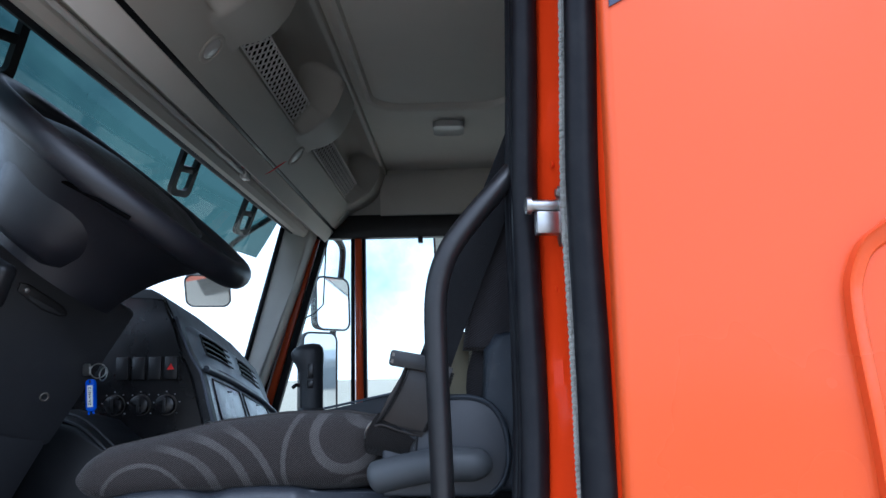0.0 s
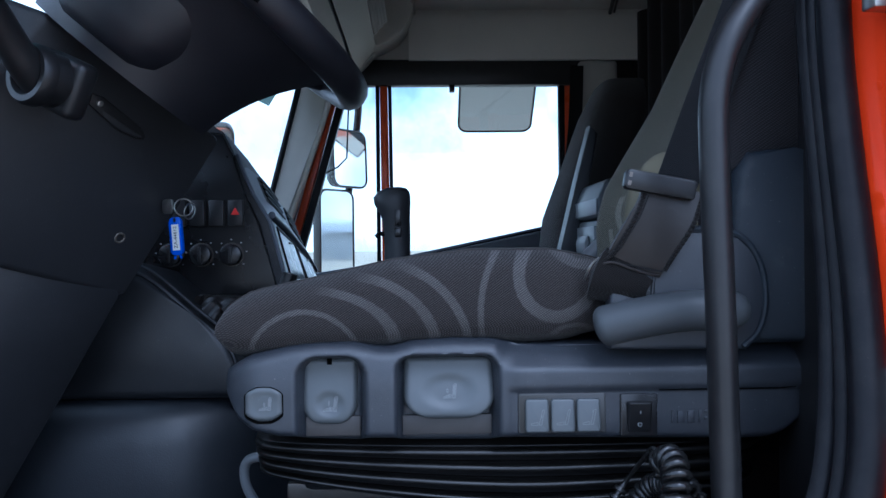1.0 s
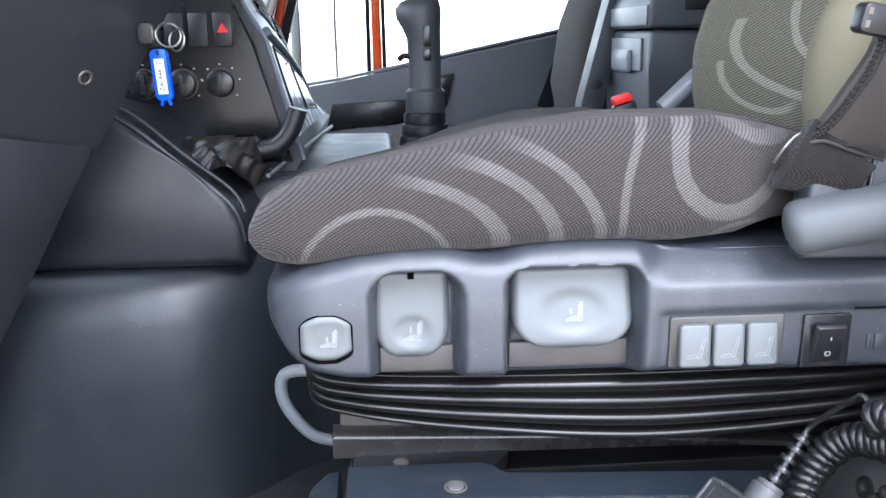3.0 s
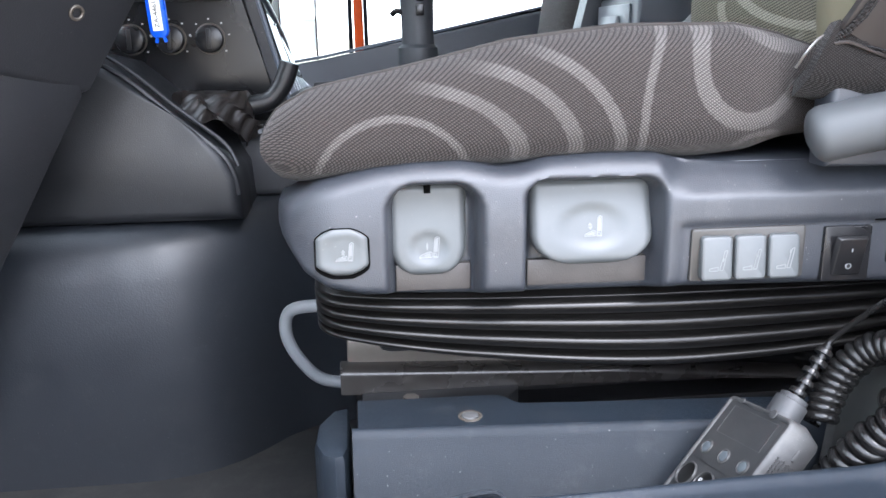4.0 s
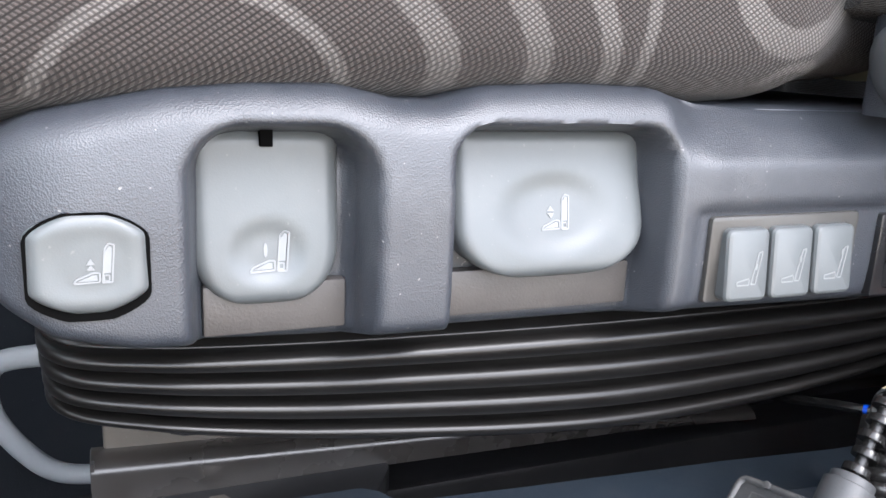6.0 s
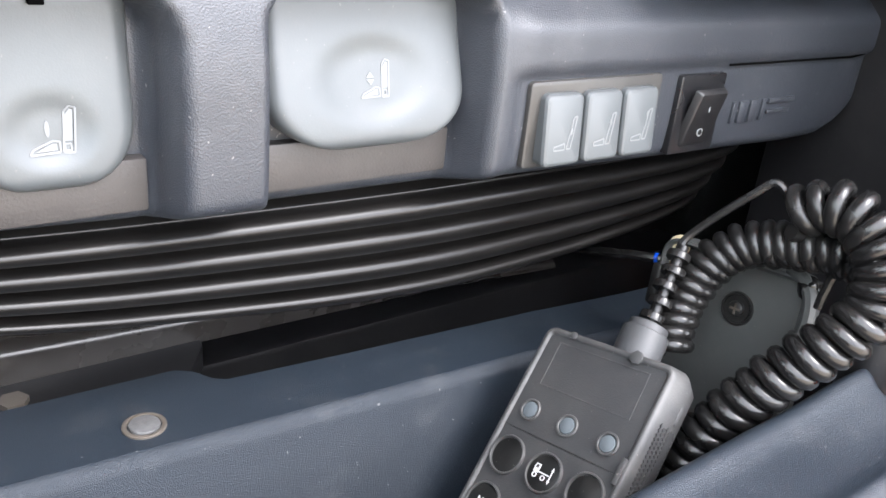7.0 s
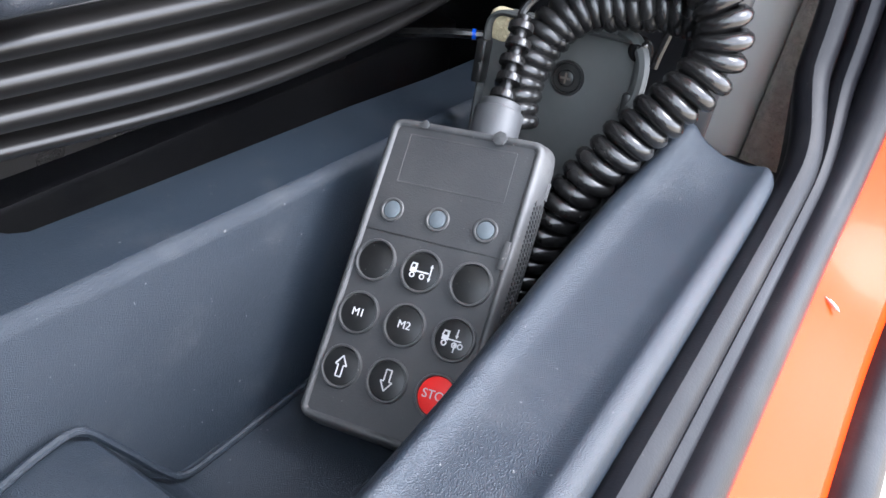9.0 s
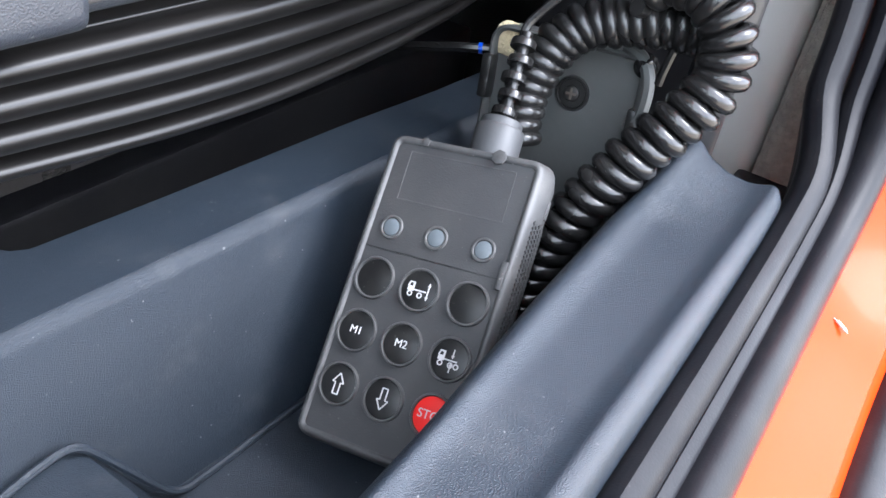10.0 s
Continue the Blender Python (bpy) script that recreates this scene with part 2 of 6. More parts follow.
M_felt = surface("grey_felt", (0.33, 0.32, 0.29), 0.95, grain=420, bump=1.0, dist=0.003, var=0.45, big=160, dust=0.3)
M_curtain = woven("dark_curtain", (0.012, 0.010, 0.010), (0.03, 0.03, 0.03), [])
M_net = woven("belt_net", (0.0095, 0.0080, 0.0072), (0.1, 0.1, 0.1), [], 0.0018)
M_belt = woven("belt_webbing", (0.012, 0.0125, 0.014), (0.1, 0.1, 0.1), [], 0.0014)
M_leather = surface("black_leatherette", (0.024, 0.0205, 0.019), 0.42, grain=70, bump=0.22, dist=0.002, dust=0.03, spec=0.4)
M_screen = pane("windscreen_glass", (0.92, 0.97, 0.95))
M_visor = pane("smoked_visor", (0.035, 0.075, 0.072))
M_mirror = surface("mirror_glass", (0.84, 0.86, 0.88), 0.02, 1.0, var=0.01, bump=0)
M_blue = surface("blue_tag_plastic", (0.005, 0.07, 0.55), 0.3, var=0.08)
M_paper = surface("tag_paper", (0.72, 0.72, 0.68), 0.7, var=0.05)
M_foam = surface("beige_foam", (0.55, 0.47, 0.30), 0.9, bump=0.8, dist=0.002)
M_ground = surface("yard_concrete", (0.47, 0.405, 0.31), 0.9, grain=60, bump=0.5, dist=0.01, big=0.3)
M_shed = surface("shed_cladding", (0.40, 0.41, 0.42), 0.6, grain=3, bump=0.1, big=0.2)
M_fridge = surface("cooler_grey", (0.085, 0.09, 0.10), 0.5)
M_handle = surface("mid_grey_plastic", (0.060, 0.065, 0.069), 0.50, var=0.05, spec=0.3)
M_screw = surface("worn_screw", (0.13, 0.13, 0.13), 0.4, 0.3, var=0.4, big=300, bump=0.4)
# Dark cloth whose colour also holds the shade on the backrest's side.
M_dark_shaded_cloth = woven("shaded_side_cloth", (0.026, 0.024, 0.026), (0.06, 0.055, 0.05), BACK_BANDS)
M_red_gloss = surface("glossy_red_paint", (0.70, 0.042, 0.0015), 0.34, var=0.07, grain=200, bump=0.03, coat=0.07, spec=0.10, big=5)
M_ptrim = leather_grain("pillar_grey", (0.36, 0.352, 0.335), 0.5, 1400, 0.2)
M_holder = surface("holder_grey", (0.055, 0.058, 0.057), 0.5, dust=0.12)
M_gland = surface("gland_grey", (0.043, 0.0445, 0.047), 0.5, dust=0.1)
M_fridge_lid = surface("cooler_light_grey", (0.23, 0.245, 0.26), 0.45)

# ---- builders ----


def from_bm(name, bm, mat, smooth=True, sharp=38):
    bmesh.ops.recalc_face_normals(bm, faces=bm.faces)
    me = bpy.data.meshes.new(name)
    bm.to_mesh(me)
    bm.free()
    me.materials.append(mat)
    if smooth:
        me.shade_smooth()
        me.set_sharp_from_angle(angle=radians(sharp))
    return me


def thing(name, base, label, category, group=""):
    """The Empty at a thing's base that carries its parts."""
    e = new(name)
    e.empty_display_size = 0.02
    e.location = base
    return tagged(e, label, category, group)


def part(name, bm, mat, parent=None, label="", smooth=True, sharp=38):
    """One mesh, drawn in world metres, under a thing or a part."""
    ob = new(name, from_bm(name, bm, mat, smooth, sharp))
    if parent is not None:
        ob.parent = parent
        if parent.type == "EMPTY":
            ob.matrix_parent_inverse = Matrix.Translation(parent.location).inverted()
    if label:
        ob["label"] = label
    return ob


def single(name, bm, mat, label, category, group="", kind="", sharp=38):
    """A thing, or a piece of the setting, that is one mesh."""
    return tagged(part(name, bm, mat, None, "", True, sharp), label, category, group, kind)


def rbox(lo, hi, r=0.003, seg=2, m=None):
    """A box from corner to corner with rounded edges."""
    bm = bmesh.new()
    bmesh.ops.create_cube(bm, size=1)
    c = [(a + b) / 2 for a, b in zip(lo, hi)]
    d = [abs(b - a) for a, b in zip(lo, hi)]
    bmesh.ops.transform(bm, matrix=Matrix.Translation(c) @ Matrix.Diagonal((*d, 1)), verts=bm.verts)
    if r > 0:
        bmesh.ops.bevel(bm, geom=list(bm.edges), offset=min(r, min(d) * 0.45), segments=seg, profile=0.5, affect="EDGES")
    if m is not None:
        bmesh.ops.transform(bm, matrix=m, verts=bm.verts)
    return bm


def prism(outline, axis, a, b, r=0.0, seg=2, m=None):
    """A plate or bar: an outline in the two other axes, drawn out along one axis from a to b, its edges rounded."""
    bm = bmesh.new()

    def at(p, v):
        return {"x": (v, p[0], p[1]), "y": (p[0], v, p[1]), "z": (p[0], p[1], v)}[axis]

    low, high = [bm.verts.new(at(p, a)) for p in outline], [bm.verts.new(at(p, b)) for p in outline]
    n = len(outline)
    bm.faces.new(low), bm.faces.new(high[::-1])
    for i in range(n):
        bm.faces.new((low[i], high[i], high[(i + 1) % n], low[(i + 1) % n]))
    if r > 0:
        rims = [e for e in bm.edges if len(e.link_faces) == 2 and (len(e.link_faces[0].verts) == n) != (len(e.link_faces[1].verts) == n)] if n > 6 else list(bm.edges)
        bmesh.ops.bevel(bm, geom=rims, offset=r, segments=seg, profile=0.5, affect="EDGES")
    if m is not None:
        bmesh.ops.transform(bm, matrix=m, verts=bm.verts)
    return bm


def rounded(w, h, r, n=5, bottom=None):
    """A rounded rectangle round the origin; bottom: another radius for the two lower corners."""
    out = []
    for cx, cy, a0, rr in ((1, 1, 0, r), (-1, 1, 90, r), (-1, -1, 180, bottom or r), (1, -1, 270, bottom or r)):
        for i in range(n + 1):
            a = radians(a0 + 90 * i / n)
            out.append((cx * (w / 2 - rr) + rr * math.cos(a), cy * (h / 2 - rr) + rr * math.sin(a)))
    return out


def ellipse(cx, cy, a, b=None, n=24):
    b = a if b is None else b
    return [(cx + a * math.cos(2 * math.pi * i / n), cy + b * math.sin(2 * math.pi * i / n)) for i in range(n)]


def spline(pts, steps=8, closed=False):
    """Points of a smooth curve through the given ones."""
    p = [Vector(q) for q in pts]
    n, out = len(p), []
    for i in range(n if closed else n - 1):
        a, b, c, d = (p[(i + k) % n] if closed else p[min(max(i + k, 0), n - 1)] for k in (-1, 0, 1, 2))
        for s in range(steps):
            t = s / steps
            out.append(0.5 * ((2 * b) + (c - a) * t + (2 * a - 5 * b + 4 * c - d) * t * t + (3 * b - a - 3 * c + d) * t ** 3))
    if not closed:
        out.append(p[-1])
    return out


def loft(rings, closed=True, caps=True):
    """A skin over rings of equally many points."""
    bm = bmesh.new()
    vs = [[bm.verts.new(q) for q in ring] for ring in rings]
    n = len(rings[0])
    for r0, r1 in zip(vs, vs[1:]):
        for i in range(n if closed else n - 1):
            j = (i + 1) % n
            bm.faces.new((r0[i], r0[j], r1[j], r1[i]))
    if caps and closed:
        bm.faces.new(vs[0][::-1]), bm.faces.new(vs[-1])
    return bm


def sweep(path, section, up=(0, 0, 1), caps=True, twist=None):
    """A section (side, up) drawn along a path of points, held upright."""
    path = [Vector(q) for q in path]
    rings = []
    for i, q in enumerate(path):
        d = (path[min(i + 1, len(path) - 1)] - path[max(i - 1, 0)]).normalized()
        s = d.cross(Vector(up))
        s = s.normalized() if s.length > 1e-4 else Vector((1, 0, 0))
        u = s.cross(d)
        rings.append([q + s * a + u * b for a, b in section])
    return loft(rings, True, caps)


def tube(path, r, n=10, caps=True):
    """A round bar along a path, turned as little as possible."""
    path = [Vector(q) for q in path]
    rings, s = [], None
    for i, q in enumerate(path):
        d = (path[min(i + 1, len(path) - 1)] - path[max(i - 1, 0)]).normalized()
        if s is None:
            s = d.orthogonal().normalized()
        s = (s - d * s.dot(d)).normalized()
        u = d.cross(s)
        rr = r[i] if isinstance(r, (list, tuple)) else r
        rings.append([q + (s * math.cos(2 * math.pi * k / n) + u * math.sin(2 * math.pi * k / n)) * rr for k in range(n)])
    return loft(rings, True, caps)


def sheet(fn, nu, nv):
    """A skin given by a function of u, v in 0..1."""
    bm = bmesh.new()
    g = [[bm.verts.new(fn(i / nu, j / nv)) for j in range(nv + 1)] for i in range(nu + 1)]
    for i in range(nu):
        for j in range(nv):
            bm.faces.new((g[i][j], g[i + 1][j], g[i + 1][j + 1], g[i][j + 1]))
    return bm


def joined(*bms):
    """Several meshes as one part."""
    out = bmesh.new()
    for b in bms:
        me = bpy.data.meshes.new("t")
        b.to_mesh(me)
        b.free()
        out.from_mesh(me)
        bpy.data.meshes.remove(me)
    return out


def moved(bm, m):
    bmesh.ops.transform(bm, matrix=m, verts=bm.verts)
    return bm


def disc(r, h, m, n=24, bevel=0.0, inner=None):
    """A short cylinder from z 0 to h in its own frame; inner: a ring."""
    if inner:
        rings = [[m @ Vector((q * math.cos(a), q * math.sin(a), z)) for a in (2 * math.pi * k / n for k in range(n))] for q, z in ((inner, 0), (r, 0), (r, h * 0.7), (r - (r - inner) * 0.25, h), (inner + (r - inner) * 0.25, h), (inner, h * 0.7), (inner, 0))]
        return loft(rings, True, False)
    b = bevel or 0.0
    rings = [[m @ Vector((q * math.cos(a), q * math.sin(a), z)) for a in (2 * math.pi * k / n for k in range(n))] for q, z in ((r, 0), (r, h - b), (r - b * 0.3, h - b * 0.3), (r - b, h))]
    return loft(rings, True, True)


def lettering(txt, size, m, depth=0.0002):
    """Writing as a mesh, in the plane of m."""
    cu = bpy.data.curves.new("writing", "FONT")
    cu.body, cu.size, cu.extrude = txt, size, depth
    cu.align_x, cu.align_y = "CENTER", "CENTER"
    ob = bpy.data.objects.new("writing", cu)
    scene.collection.objects.link(ob)
    me = bpy.data.meshes.new_from_object(ob.evaluated_get(bpy.context.evaluated_depsgraph_get()))
    bpy.data.objects.remove(ob)
    bm = bmesh.new()
    bm.from_mesh(me)
    bpy.data.meshes.remove(me)
    return moved(bm, m)


def facing(origin, right, up):
    """A frame with x to the right, y up and z out of a face."""
    r = Vector(right).normalized()
    n = r.cross(Vector(up)).normalized()
    u = n.cross(r)
    return Matrix.Translation(origin) @ Matrix((r, u, n)).transposed().to_4x4()


def flat(polys, m, z=0.0, h=0.0003):
    """Printed marks: outlines in a face's frame, a hair proud."""
    return joined(*[prism(p, "z", z, z + h, m=m) for p in polys])


def line2(a, b, w):
    a, b = Vector(a), Vector(b)
    s = (b - a).normalized()
    s = Vector((-s.y, s.x)) * w / 2
    return [tuple(a + s), tuple(a - s), tuple(b - s), tuple(b + s)]


def smoothstep(a, b, x):
    t = min(1, max(0, (x - a) / (b - a)))
    return t * t * (3 - 2 * t)


def along(table, x):
    """Values between the entries of a small table, softened."""
    if x <= table[0][0]:
        return table[0][1]
    for (a, va), (b, vb) in zip(table, table[1:]):
        if x <= b:
            t = (x - a) / (b - a)
            return va + (vb - va) * t
    return table[-1][1]


# ---- the setting: yard and cab shell ----
X, Y, Z = Vector((1, 0, 0)), Vector((0, 1, 0)), Vector((0, 0, 1))
single("ground", rbox((-900, -900, -0.3), (900, 900, 0), 0), M_ground, "pale grey concrete yard under the lorry", "ground", kind="structure")
single("floor", rbox((-1.32, 0.86, 1.19), (1.42, 3.04, 1.25), 0.004), M_floor, "black rubber cab floor mat", "floor", kind="structure")
single("wall_front", rbox((-1.36, 0.86, 1.19), (-1.32, 3.04, 1.86), 0.004), M_bulkhead, "dark grey bulkhead below the windscreen", "wall", kind="structure")
single("wall_rear", rbox((1.42, 0.83, 1.19), (1.46, 3.07, 2.70), 0.004), M_curtain, "dark lined rear wall of the cab", "wall", kind="structure")


def engine_tunnel():
    """A matted hump whose side bends away beside the seat."""
    rings = []
    for x, dy in ((-1.30, 0.0), (-0.78, 0.0), (-0.74, 0.002), (-0.70, 0.010), (-0.67, 0.022), (-0.64, 0.042), (-0.61, 0.070), (-0.58, 0.105), (-0.54, 0.135), (-0.45, 0.15), (0.60, 0.15)):
        sec = [(1.498, 1.24), (1.505, 1.30), (1.510, 1.42), (1.517, 1.51), (1.526, 1.548), (1.545, 1.573), (1.58, 1.584), (2.45, 1.588), (2.50, 1.56), (2.52, 1.24)]
        rings.append([(x, y + (dy if y < 2 else 0), z) for y, z in sec])
    return loft(rings)


single("engine_tunnel", engine_tunnel(), M_tunnel, "dark grey matted engine tunnel beside the seat", "tunnel", kind="structure", sharp=50)
single("roof", rbox((-0.66, 0.80, 2.655), (1.46, 3.10, 2.72), 0.02), M_red, "red painted cab roof", "roof", kind="structure")


def headliner():
    """The flat ceiling with a sunk hatch and its soft lip."""
    base = rbox((-0.345, 0.90, 2.62), (1.42, 3.045, 2.65), 0.004)
    cx, cy = -0.105, 1.62
    rings = []
    for grow, drop in ((0.030, 0.0), (0.020, -0.015), (0.009, -0.020), (0.0, -0.016), (-0.005, 0.004)):
        rings.append([(cx + p[0], cy + p[1], 2.62 + drop) for p in rounded(0.385 + 2 * grow, 1.30 + 2 * grow, 0.09 + grow, 8)])
    return joined(base, loft(rings, True, False), prism([(cx + p[0], cy + p[1]) for p in rounded(0.355, 1.27, 0.078, 8)], "z", 2.616, 2.6245, 0.004))


single("ceiling", headliner(), M_head, "grey cloth headliner with a rounded hatch panel", "ceiling", kind="structure")


def side_strip():
    pts = [(3.05, 2.64), (3.02, 2.626), (3.01, 2.590), (2.995, 2.52), (3.005, 2.448), (3.045, 2.44)]
    return prism(pts, "x", -0.36, 0.9)


single("ceiling_trim", side_strip(), M_head, "grey padded strip above the passenger door", "trim", kind="structure", sharp=60)
single("door_header", rbox((-0.60, 3.015, 2.365), (0.55, 3.06, 2.452), 0.006), M_black, "black rubber edged header above the passenger door", "trim", kind="structure")


def passenger_wall():
    pieces = [
        prism([(-1.3, 1.2), (0.24, 1.2), (0.24, 1.905), (-0.55, 1.737), (-0.78, 1.70), (-1.3, 1.70)], "y", 3.04, 3.09, 0.004),
        prism([(-0.456, 1.74), (-0.428, 1.745), (-0.434, 2.38), (-0.460, 2.38)], "y", 3.035, 3.075, 0.005),
        prism([(0.165, 1.85), (0.215, 1.85), (0.215, 2.39), (0.165, 2.39)], "y", 3.035, 3.075, 0.005),
        prism([(-0.808, 1.70), (-0.778, 1.70), (-0.588, 2.38), (-0.613, 2.38)], "y", 3.03, 3.075, 0.006),
        prism([(-0.62, 2.375), (1.46, 2.375), (1.46, 2.66), (-0.62, 2.66)], "y", 3.065, 3.10, 0.006),
        prism([(0.25, 1.2), (1.46, 1.2), (1.46, 2.37), (0.25, 2.37)], "y", 3.05, 3.09, 0.004),
    ]
    return joined(*pieces)


single("wall_passenger_side", passenger_wall(), M_red, "red painted passenger door and side frame", "wall", kind="structure")


win = thing("window_1", (-0.14, 3.05, 1.78), "clear passenger door window in a red frame", "window")
tagged(win, kind="structure")
part("window_rubber", joined(prism([(-0.427, 1.76), (-0.415, 1.76), (-0.420, 2.37), (-0.432, 2.37)], "y", 3.03, 3.06, 0.003), rbox((0.148, 3.03, 1.86), (0.168, 3.06, 2.37), 0.004), prism([(-0.43, 1.762), (0.17, 1.89), (0.17, 1.902), (-0.43, 1.774)], "y", 3.03, 3.062)), M_rubber, win)
p = part("pane", prism([(-0.42, 1.76), (0.16, 1.885), (0.16, 2.372), (-0.42, 2.372)], "y", 3.052, 3.056), M_screen, win)
p.visible_shadow = False
part("clip", rbox((-0.224, 3.02, 2.345), (-0.206, 3.05, 2.372), 0.002), M_black, win)
win = thing("window_2", (-0.55, 3.05, 1.75), "small fixed quarter window ahead of the passenger window", "window")
tagged(win, kind="structure")
part("window_rubber", joined(rbox((-0.474, 3.03, 1.75), (-0.461, 3.06, 2.37), 0.003), prism([(-0.776, 1.702), (-0.750, 1.702), (-0.560, 2.37), (-0.586, 2.37)], "y", 3.03, 3.062), prism([(-0.845, 1.702), (-0.812, 1.702), (-0.617, 2.37), (-0.640, 2.37)], "y", 3.02, 3.062)), M_rubber, win)
p = part("pane", prism([(-0.76, 1.705), (-0.47, 1.76), (-0.468, 2.372), (-0.572, 2.372)], "y", 3.052, 3.056), M_screen, win)
p.visible_shadow = False


def passenger_door_trim():
    face = prism([(-0.76, 1.25), (0.21, 1.25), (0.21, 1.898), (-0.55, 1.745), (-0.76, 1.712)], "y", 2.985, 3.036, 0.010, 3)
    ledge = prism([(-0.76, 1.40), (0.15, 1.40), (0.15, 1.56), (0.02, 1.63), (-0.30, 1.60), (-0.76, 1.55)], "y", 2.93, 2.99, 0.015, 3)
    return joined(face, ledge)


dt = thing("door_trim", (-0.3, 3.0, 1.25), "dark grey moulded inner trim of the passenger door", "door trim")
tagged(dt, kind="structure")
part("trim_panel", passenger_door_trim(), M_door_trim, dt)
part("sill_strip", prism([(-0.76, 1.716), (-0.55, 1.747), (0.20, 1.900), (0.20, 1.909), (-0.55, 1.756), (-0.76, 1.725)], "y", 2.995, 3.050, 0.003), M_hood, dt, "light grey window ledge strip")
part("pull_recess", joined(prism([(-0.33, 1.66), (-0.24, 1.665), (-0.215, 1.765), (-0.30, 1.748)], "y", 2.975, 2.988, 0.004), prism([(-0.60, 1.60), (-0.36, 1.62), (-0.345, 1.69), (-0.58, 1.68)], "y", 2.98, 2.988, 0.003)), M_dash_black, dt, "black door pull recess")

# pillars of the windscreen
for y0, y1 in ((2.90, 3.03), (0.84, 0.94)):
    single("windscreen_pillar", prism([(-0.705, 2.40), (-0.588, 2.40), (-0.660, 2.18), (-0.808, 1.75), (-0.871, 1.75)], "y", y0, y1, 0.012, 3), M_apillar, "beige grey windscreen pillar trim", "pillar", kind="structure")


def windscreen(u, v):
    """Glass that leans forwards and bows out in the middle."""
    bow = 0.11 * (1 - (2 * u - 1) ** 2)
    return (-0.690 - 0.262 * (2.40 - (1.74 + 0.66 * v)) - bow * (1.05 - 0.25 * v), 0.89 + 2.10 * u, 1.74 + 0.66 * v)


p = part("windscreen", sheet(windscreen, 24, 6), M_screen)
tagged(p, "wide windscreen glass", "windscreen", kind="structure").visible_shadow = False
single("windscreen_rubber", joined(tube([(-0.655, 0.9, 2.365), (-0.66, 2.87, 2.372)], 0.012, 8), tube([(-0.690, 2.895, 2.405), (-0.700, 2.898, 2.385), (-0.867, 2.898, 1.75)], 0.009, 8)), M_rubber, "black windscreen rubber", "trim", kind="structure")


def front_header():
    """Ledge above the windscreen: a flat lower lip and a stepped face."""
    sec = [(-0.67, 2.40), (-0.655, 2.362), (-0.625, 2.352), (-0.612, 2.362), (-0.606, 2.378), (-0.590, 2.372), (-0.566, 2.358), (-0.556, 2.366), (-0.552, 2.39), (-0.57, 2.65), (-0.67, 2.65)]
    return prism(sec, "y", 0.90, 3.00)


single("header_trim", front_header(), M_shelf, "beige grey stepped trim above the windscreen", "trim", kind="structure", sharp=30)
single("wall_front_upper", rbox((-0.70, 0.85, 2.385), (-0.665, 3.05, 2.67), 0.005), M_rubber, "black panel above the windscreen", "wall", kind="structure")

# driver's side: sill, pillar and outer skin
single("wall_driver_side", prism([(0.092, 0.7), (1.46, 0.7), (1.46, 2.72), (0.092, 2.72)], "y", 0.795, 0.83, 0.010, 4), M_red, "red orange painted side of the cab beside the door", "wall", kind="structure")
single("wall_driver_header", prism([(-1.3, 2.40), (0.097, 2.40), (0.097, 2.72), (-1.3, 2.72)], "y", 0.84, 0.90, 0.01, 3), M_red, "red painted roof rail above the door opening", "wall", kind="structure")
single("wall_driver_skirt", prism([(-1.30, 0.95), (0.097, 0.95), (0.097, 1.36), (-1.30, 1.36)], "y", 0.80, 0.86, 0.01, 3), M_red, "red painted skirt below the door opening", "wall", kind="structure")


def skin_rib():
    """Raised curved crease in the outer side panel."""
    pts = [(0.325, 0.795, 1.60), (0.322, 0.795, 1.76), (0.308, 0.795, 1.90), (0.312, 0.795, 1.945), (0.335, 0.795, 1.975), (0.40, 0.795, 1.995), (0.7, 0.795, 2.01)]
    return sweep(spline(pts, 8), [(-0.008, -0.014), (-0.004, -0.009), (0.007, -0.006), (0.010, 0.0), (0.007, 0.005), (-0.004, 0.009), (-0.008, 0.014)], up=(0, -1, 0))


cab = thing("pillar", (0.05, 0.87, 1.25), "red painted door pillar with grey inner trim", "pillar")
tagged(cab, kind="structure")
part("crease", skin_rib(), M_red, cab, "raised curved crease in the red side panel")


def open_door():
    """The driver's door, swung right open ahead of the opening."""
    d = thing("door_1", (-1.28, 0.2, 0.95), "red cab door standing open, grey trimmed inside", "door")
    tagged(d, kind="structure")
    part("skin", rbox((-1.335, -0.30, 0.95), (-1.30, 0.80, 1.88), 0.012, 3), M_red, d, "red painted outer skin")
    part("trim_panel", joined(rbox((-1.30, -0.28, 0.98), (-1.262, 0.77, 1.87), 0.012, 3), rbox((-1.262, -0.24, 1.42), (-1.22, 0.72, 1.52), 0.015, 3)), M_dash, d, "dark grey inner trim")
    part("window_frame", joined(rbox((-1.33, -0.30, 1.88), (-1.29, -0.25, 2.60), 0.006), rbox((-1.33, 0.75, 1.88), (-1.29, 0.80, 2.60), 0.006), rbox((-1.33, -0.30, 2.56), (-1.29, 0.80, 2.61), 0.006)), M_red, d)
    g = part("pane", rbox((-1.312, -0.26, 1.87), (-1.308, 0.76, 2.57), 0), M_screen, d)
    g.visible_shadow = False


open_door()

single("underbody", joined(rbox((-1.28, 0.90, 0.42), (1.42, 3.0, 1.185), 0.02), rbox((-1.0, 0.95, 0.0), (-0.2, 1.30, 0.43), 0.03), rbox((-1.0, 2.60, 0.0), (-0.2, 2.95, 0.43), 0.03), rbox((0.9, 1.2, 0.0), (1.3, 2.7, 0.43), 0.03)), M_black, "black underbody below the cab floor", "underbody", kind="structure")
